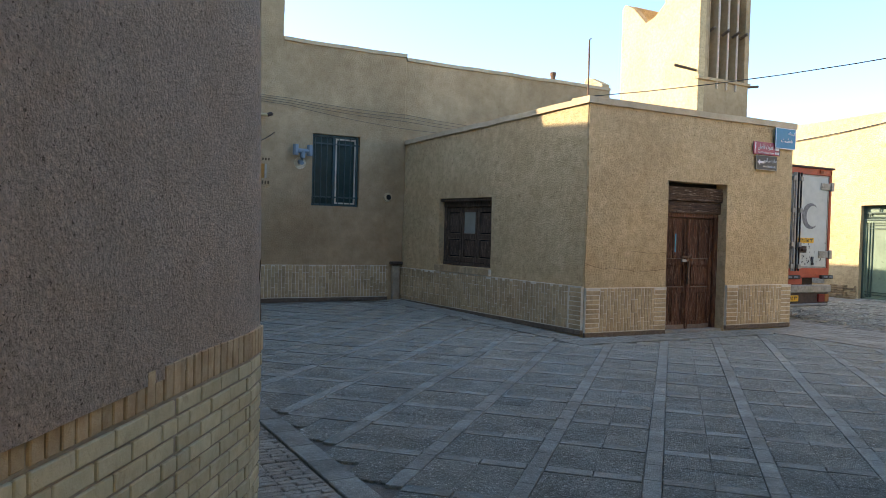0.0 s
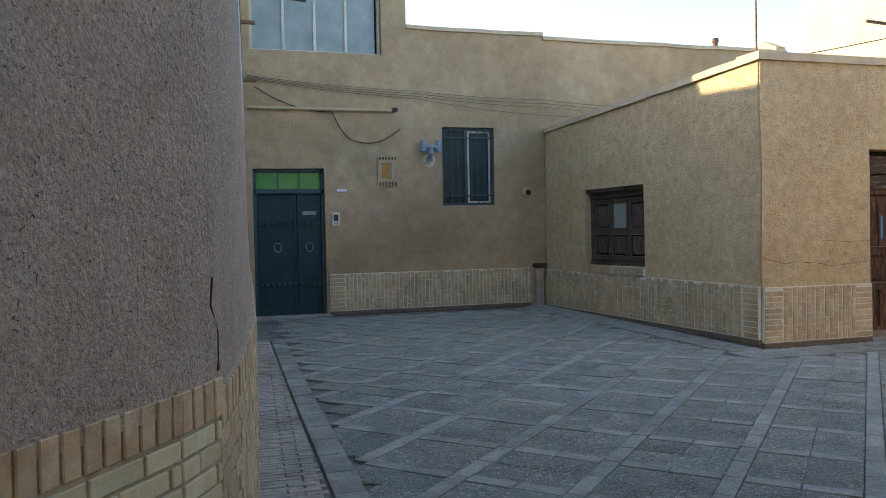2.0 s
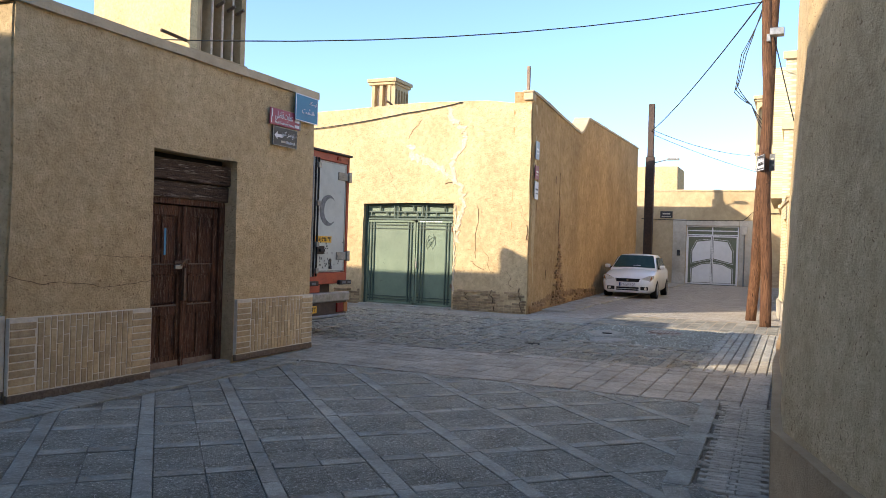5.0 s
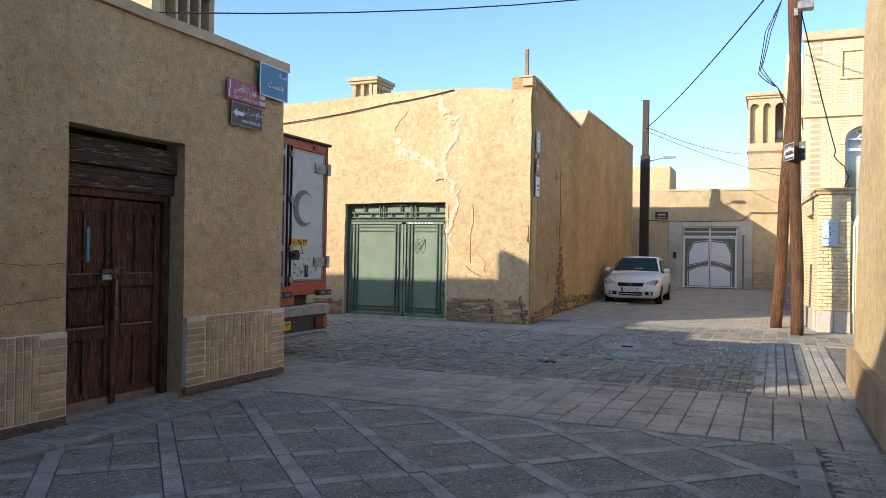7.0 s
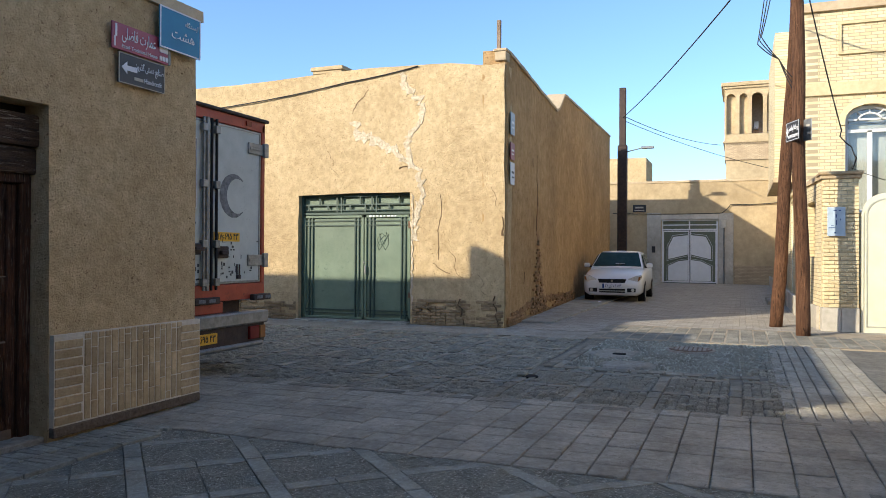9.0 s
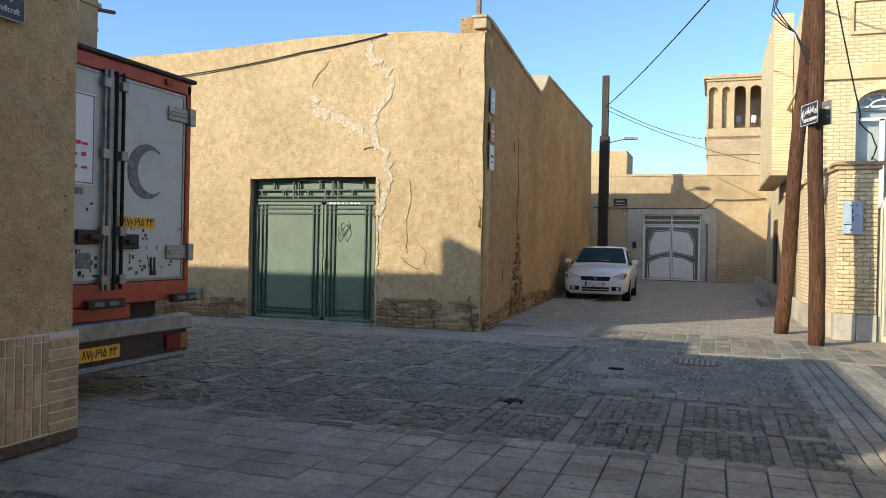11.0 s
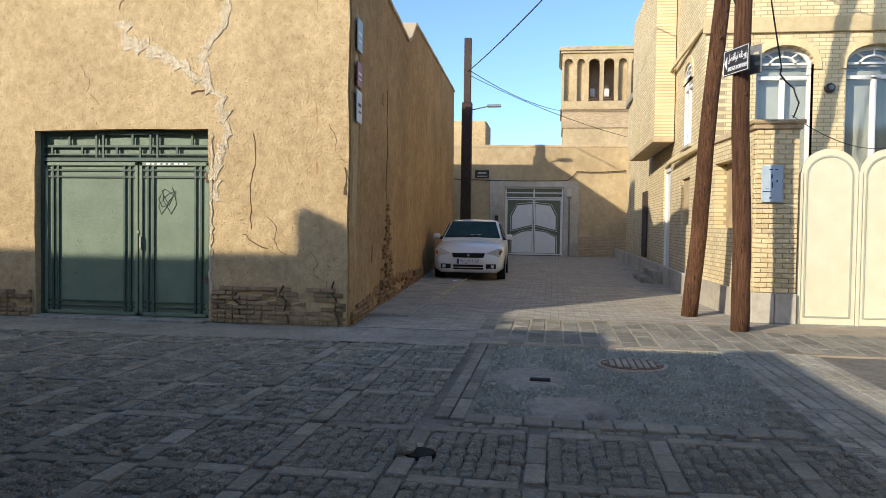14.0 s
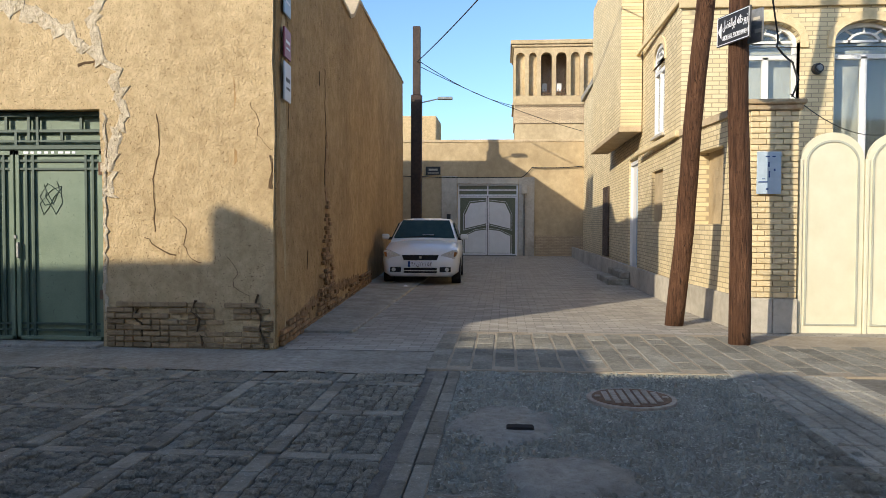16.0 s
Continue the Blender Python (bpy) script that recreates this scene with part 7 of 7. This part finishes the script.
def lane_strip():
    """Bricks on edge along the lane wall, closed by a row of edging stones."""
    base = thing("pavement_7", pose(0, 0, 0), "brick strip with stone edging along the lane wall", "paving", kind="structure")
    rows, edge = [], []
    for (x0, y0), (x1, y1) in zip(LANE[2:], LANE[3:]):
        a, b = Vector((x0, y0)), Vector((x1, y1))
        d = (b - a).normalized()
        n = Vector((-d.y, d.x))
        ang = math.degrees(math.atan2(d.y, d.x))
        u = 0.03
        k = 0
        while u < (b - a).length:
            for i in range(2):
                p = a + d * u + n * (0.1 + 0.2 * i + (0.05 if k % 2 else 0))
                rows.append((p.x, p.y, -0.026 + random.uniform(-0.004, 0.003), ang, 0.054, 0.19, 0.05))
            u += 0.064
            k += 1
        u = 0.2
        while u < (b - a).length:
            p = a + d * u + n * 0.56
            edge.append((p.x, p.y, -0.022, ang, 0.385, 0.17, 0.05))
            u += 0.4
    rows.sort(key=lambda p: (p[0] - 8) ** 2)
    pieces("brick", base, rows, PAVER, 300, 0.005, "more bricks of the lane strip")
    pieces("edging_stone", base, edge, BAND, 300, 0.006)


lane_strip()


def square_paving():
    """Square brown pavers in straight rows across the mouth of the lane."""
    base = thing("pavement_3", pose(0, 0, 0), "rows of dusty brown pavers at the street crossing", "paving", kind="structure")
    rows = []
    x = 10.98
    while x < 13.0:
        y = 3.1
        while y < 9.0 if x < 11.9 else y < 16:
            rows.append((x + 0.125, y + 0.12, -0.026 + random.uniform(-0.004, 0.004), 0, 0.241, 0.236, 0.05))
            y += 0.245
        x += 0.25
    x = 13.0
    while x < 18.6:
        y = 3.05
        while y < 3.95:
            rows.append((x + 0.2, y + 0.06, -0.026 + random.uniform(-0.004, 0.004), 0, 0.38, 0.112, 0.05))
            y += 0.125
        x += 0.4
    rows.sort(key=lambda p: (p[0] - 11.5) ** 2 + (p[1] - 6) ** 2)
    pieces("paver", base, rows, PAVER, 300, 0.007, "more brown pavers of the crossing")
    rows = []
    y = 1.0
    while y < 6.75:
        for k in range(6):
            x = 18.84 + 0.37 * k + (0.15 if int(y / 0.215) % 2 else 0)
            if not (x > 20.3 and y < 3.1):
                rows.append((x + 0.18, y + 0.1, -0.022 + random.uniform(-0.003, 0.003), 0, 0.365, 0.19, 0.05))
        y += 0.215
    part("joint_bed", box(bmesh.new(), 18.8, 21.3, 1.0, 6.76, -0.06, -0.002), MORTAR, base, "pale cement joints")
    rows.sort(key=lambda p: (p[0] - 18.5) ** 2 + (p[1] - 6) ** 2)
    pieces("edge_paver", base, rows, BAND_B, 300, 0.006)
    bm = bmesh.new()
    g = [[bm.verts.new((18.56 + 0.05 * noise.noise(Vector((0, j * 0.4, 2))) * (i == 0) + 1.2 * i / 4, 6.77 + 0.25 * j, -0.003 + 0.008 * noise.noise(Vector((i, j * 0.3, 0))))) for j in range(46)] for i in range(5)]
    for i in range(4):
        for j in range(45):
            bm.faces.new((g[i][j], g[i + 1][j], g[i + 1][j + 1], g[i][j + 1]))
    part("cement_strip", bm, CONCRETE, base, "dusty grey cement strip along the wall", smooth=True)


square_paving()
HOLE = (17.73, 5.08)


def in_patch(x, y):
    """The dug-up and refilled stretch round the manhole."""
    w = 0.1 * noise.noise(Vector((x * 1.7, y * 1.7, 0)))
    return 15.6 < x < 18.75 and 4.35 - (x - 15.9) * 0.17 + w < y < 6.42 + w * 0.3


def in_frame(x, y):
    """The courses of band stone that edge the refilled stretch."""
    return (15.26 < x < 15.6 and 4.15 < y < 6.46) or (15.3 < x < 18.8 and 6.4 < y < 6.72)


def cobbles():
    """Fields of small rough cobbles, framed by straight stone bands."""
    base = thing("pavement_4", pose(0, 0, 0), "dark rough cobbles framed by brown stone bands", "paving", kind="structure")
    stones, bands = [], []
    xs = [13.08 + 1.01 * i for i in range(6)]
    ys = [4.0 + 0.745 * i - 0.3 for i in range(19)]
    for y in ys:
        for x in xs:
            for k in range(3):
                px = x + 0.06 + (k + 0.5) * 0.31
                if px < 18.6 and y > 3.85 and not in_patch(px, y) and not in_frame(px, y):
                    bands.append((px, y, -0.024 + random.uniform(-0.004, 0.003), 0, 0.298, 0.115, 0.05))
    for x in xs:
        for y in ys:
            for k in range(2):
                py = y + 0.075 + (k + 0.5) * 0.3
                if py > 3.85 and not in_patch(x, py) and not in_frame(x, py):
                    bands.append((x, py, -0.024 + random.uniform(-0.004, 0.003), 90, 0.29, 0.115, 0.05))
    for x in xs:
        for y in ys:
            for a in range(9):
                for b in range(7):
                    px = x + 0.065 + 0.05 + 0.098 * a + random.uniform(-0.01, 0.01) + 0.025 * (b % 2)
                    py = y + 0.065 + 0.044 + 0.088 * b + random.uniform(-0.008, 0.008)
                    if px < 18.6 and py > 3.9 and not in_patch(px, py) and not in_frame(px, py):
                        stones.append((px, py, -0.03 + random.uniform(-0.012, 0.008), random.uniform(-10, 10), 0.09 * random.uniform(0.8, 1.06), 0.08 * random.uniform(0.8, 1.06), 0.06))
    for k in range(11):
        bands.append((15.42, 4.3 + 0.205 * k, -0.024 + random.uniform(-0.003, 0.003), 90, 0.193, 0.2, 0.05))
    for k in range(11):
        for y in (6.5, 6.615):
            bands.append((15.56 + 0.3 * k, y, -0.024 + random.uniform(-0.003, 0.003), 0, 0.29, 0.107, 0.05))
    key = lambda p: (p[0] - 15) ** 2 + (p[1] - 6.3) ** 2
    stones.sort(key=key)
    bands.sort(key=key)
    head = [(x, y, z, a, 0.088, 0.078, 0.06) for x, y, z, a, *_ in stones[:300]]
    pieces("cobble", base, head + stones[300:], COBBLE, 300, 0.01, "many more dark cobbles of the street")
    pieces("band_stone", base, bands, BAND_B, 300, 0.007, "more brown band stones of the street")


cobbles()


def rough_disc(name, material, label, category, cx, cy, rx, ry, z, seed, lump):
    bm = bmesh.new()
    rings = []
    for r in (1.0, 0.85, 0.6, 0.35, 0.12):
        ringv = []
        for k in range(40):
            a = k * math.pi / 20
            q = r * (1 + 0.35 * noise.noise(Vector((math.cos(a) * 1.8 + seed, math.sin(a) * 1.8, 0))) + 0.22 * noise.noise(Vector((math.cos(a) * 6 + seed, math.sin(a) * 6, 3))))
            p = Vector((cx + rx * q * math.cos(a), cy + ry * q * math.sin(a), 0))
            p.z = z - (0.03 if r == 1.0 else 0) + lump * noise.noise(p * 5)
            ringv.append(bm.verts.new(p))
        rings.append(ringv)
    for a, b in zip(rings, rings[1:]):
        for k in range(40):
            bm.faces.new((a[k], a[(k + 1) % 40], b[(k + 1) % 40], b[k]))
    bm.faces.new(rings[-1])
    ob = part(name, bm, material, smooth=True)
    return tagged(ob, label, category)


def trench_fill():
    """Gritty refill: a lumpy sheet with loose grit, between the band stones."""
    e = thing("trench_fill", pose(0, 0, 0), "dark gritty refilled trench around the manhole", "paving patch")
    bm = bmesh.new()
    nx, ny = 64, 48
    g = []
    for i in range(nx + 1):
        x = 15.5 + 3.28 * i / nx
        y0 = 4.28 - (x - 15.9) * 0.17
        g.append([bm.verts.new((x, y0 + (6.46 - y0) * j / ny, -0.012 + 0.014 * noise.noise(Vector((x * 9, j * 0.45, 1))) + random.uniform(-0.006, 0.006))) for j in range(ny + 1)])
    for i in range(nx):
        for j in range(ny):
            bm.faces.new((g[i][j], g[i + 1][j], g[i + 1][j + 1], g[i][j + 1]))
    part("bed", bm, SLAB, e)
    vs, fs = [], []
    for n in range(2600):
        x = random.uniform(15.6, 18.72)
        y = random.uniform(4.3 - (x - 15.9) * 0.17, 6.42)
        if (x - HOLE[0]) ** 2 + (y - HOLE[1]) ** 2 < 0.15:
            continue
        r, a, k = random.uniform(0.008, 0.026), random.uniform(0, 6.3), len(vs)
        vs += [(x + r * math.cos(a + q * 1.571) * random.uniform(0.6, 1.2), y + r * math.sin(a + q * 1.571), -0.014) for q in range(4)]
        vs += [(x + 0.5 * r * math.cos(a + q * 1.571), y + 0.5 * r * math.sin(a + q * 1.571), r * random.uniform(0.2, 0.6)) for q in range(4)]
        fs += [(k + q, k + (q + 1) % 4, k + 4 + (q + 1) % 4, k + 4 + q) for q in range(4)] + [(k + 4, k + 5, k + 6, k + 7)]
    me = bpy.data.meshes.new("grit")
    me.from_pydata(vs, [], fs)
    me.materials.append(BAND)
    ob = new("grit", me)
    ob.parent = e
    tagged(ob, "loose grey grit", kind="stuff")


trench_fill()
rough_disc("concrete_patch", CONCRETE, "broken grey concrete patch in the gritty trench", "concrete patch", 16.95, 6.05, 0.48, 0.36, 0.012, 0.3, 0.014)
rough_disc("concrete_patch", CONCRETE, "cracked pale cement slab sunk in the trench", "concrete patch", 15.88, 5.72, 0.32, 0.4, 0.014, 2.3, 0.01)
mark = thing("sunken_cap", pose(16.77, 5.95, 0.012), "small dark sunken valve cap in the concrete", "valve cap")
part("cap", box(bmesh.new(), -0.05, 0.05, -0.09, 0.09, -0.02, 0.014, 0.01), DARK, mark)


def manhole():
    e = thing("manhole_cover", pose(HOLE[0], HOLE[1], 0.004), "round rusty manhole cover with raised studs", "manhole cover")
    part("rim", tube(bmesh.new(), [(0, 0, -0.04), (0, 0, 0.006)], 0.34, 28), IRON_WORN, e)
    part("lid", tube(bmesh.new(), [(0, 0, -0.03), (0, 0, 0.012)], 0.3, 28), RUSTY, e)
    for i in range(-4, 5):
        for j in range(-4, 5):
            if i * i + j * j < 17:
                part("stud", box(bmesh.new(), 0.064 * i - 0.022, 0.064 * i + 0.022, 0.064 * j - 0.022, 0.064 * j + 0.022, 0.01, 0.021, 0.004), IRON_WORN, e)


manhole()
pot = thing("drain_hole", pose(14.55, 6.62, 0), "broken pothole at a band crossing, its shade a flat black disc", "pothole")
# flat black disc on the paving, painted as the hole's shade
part("hole", tube(bmesh.new(), [(0, 0, -0.02), (0, 0, 0.005)], 0.1, 12), DARK, pot)
part("stone", box(bmesh.new(), -0.09, 0.08, 0.02, 0.13, 0.0, 0.05, 0.02), COBBLE, pot)


def alley_floor():
    slab("road", 19.8, 44.1, 3.2, 20, -0.02, -0.004, ALLEY, "grey paver floor of the alley", "road")
    slab("kerb_1", 21.0, 44.0, 7.9, 9.6, -0.02, 0.035, PAVER, "low worn paver strip along the alley side wall", "kerb", 0.01)
    slab("pavement_5", 19.8, 24.4, -6.0, 3.19, -0.02, -0.003, ALLEY, "grey paver apron before the cream gate", "paving")
    slab("pavement_6", -4, 1.0, -5, 3.2, -0.03, -0.005, ALLEY, "grey paver floor of the narrow lane", "paving")


alley_floor()
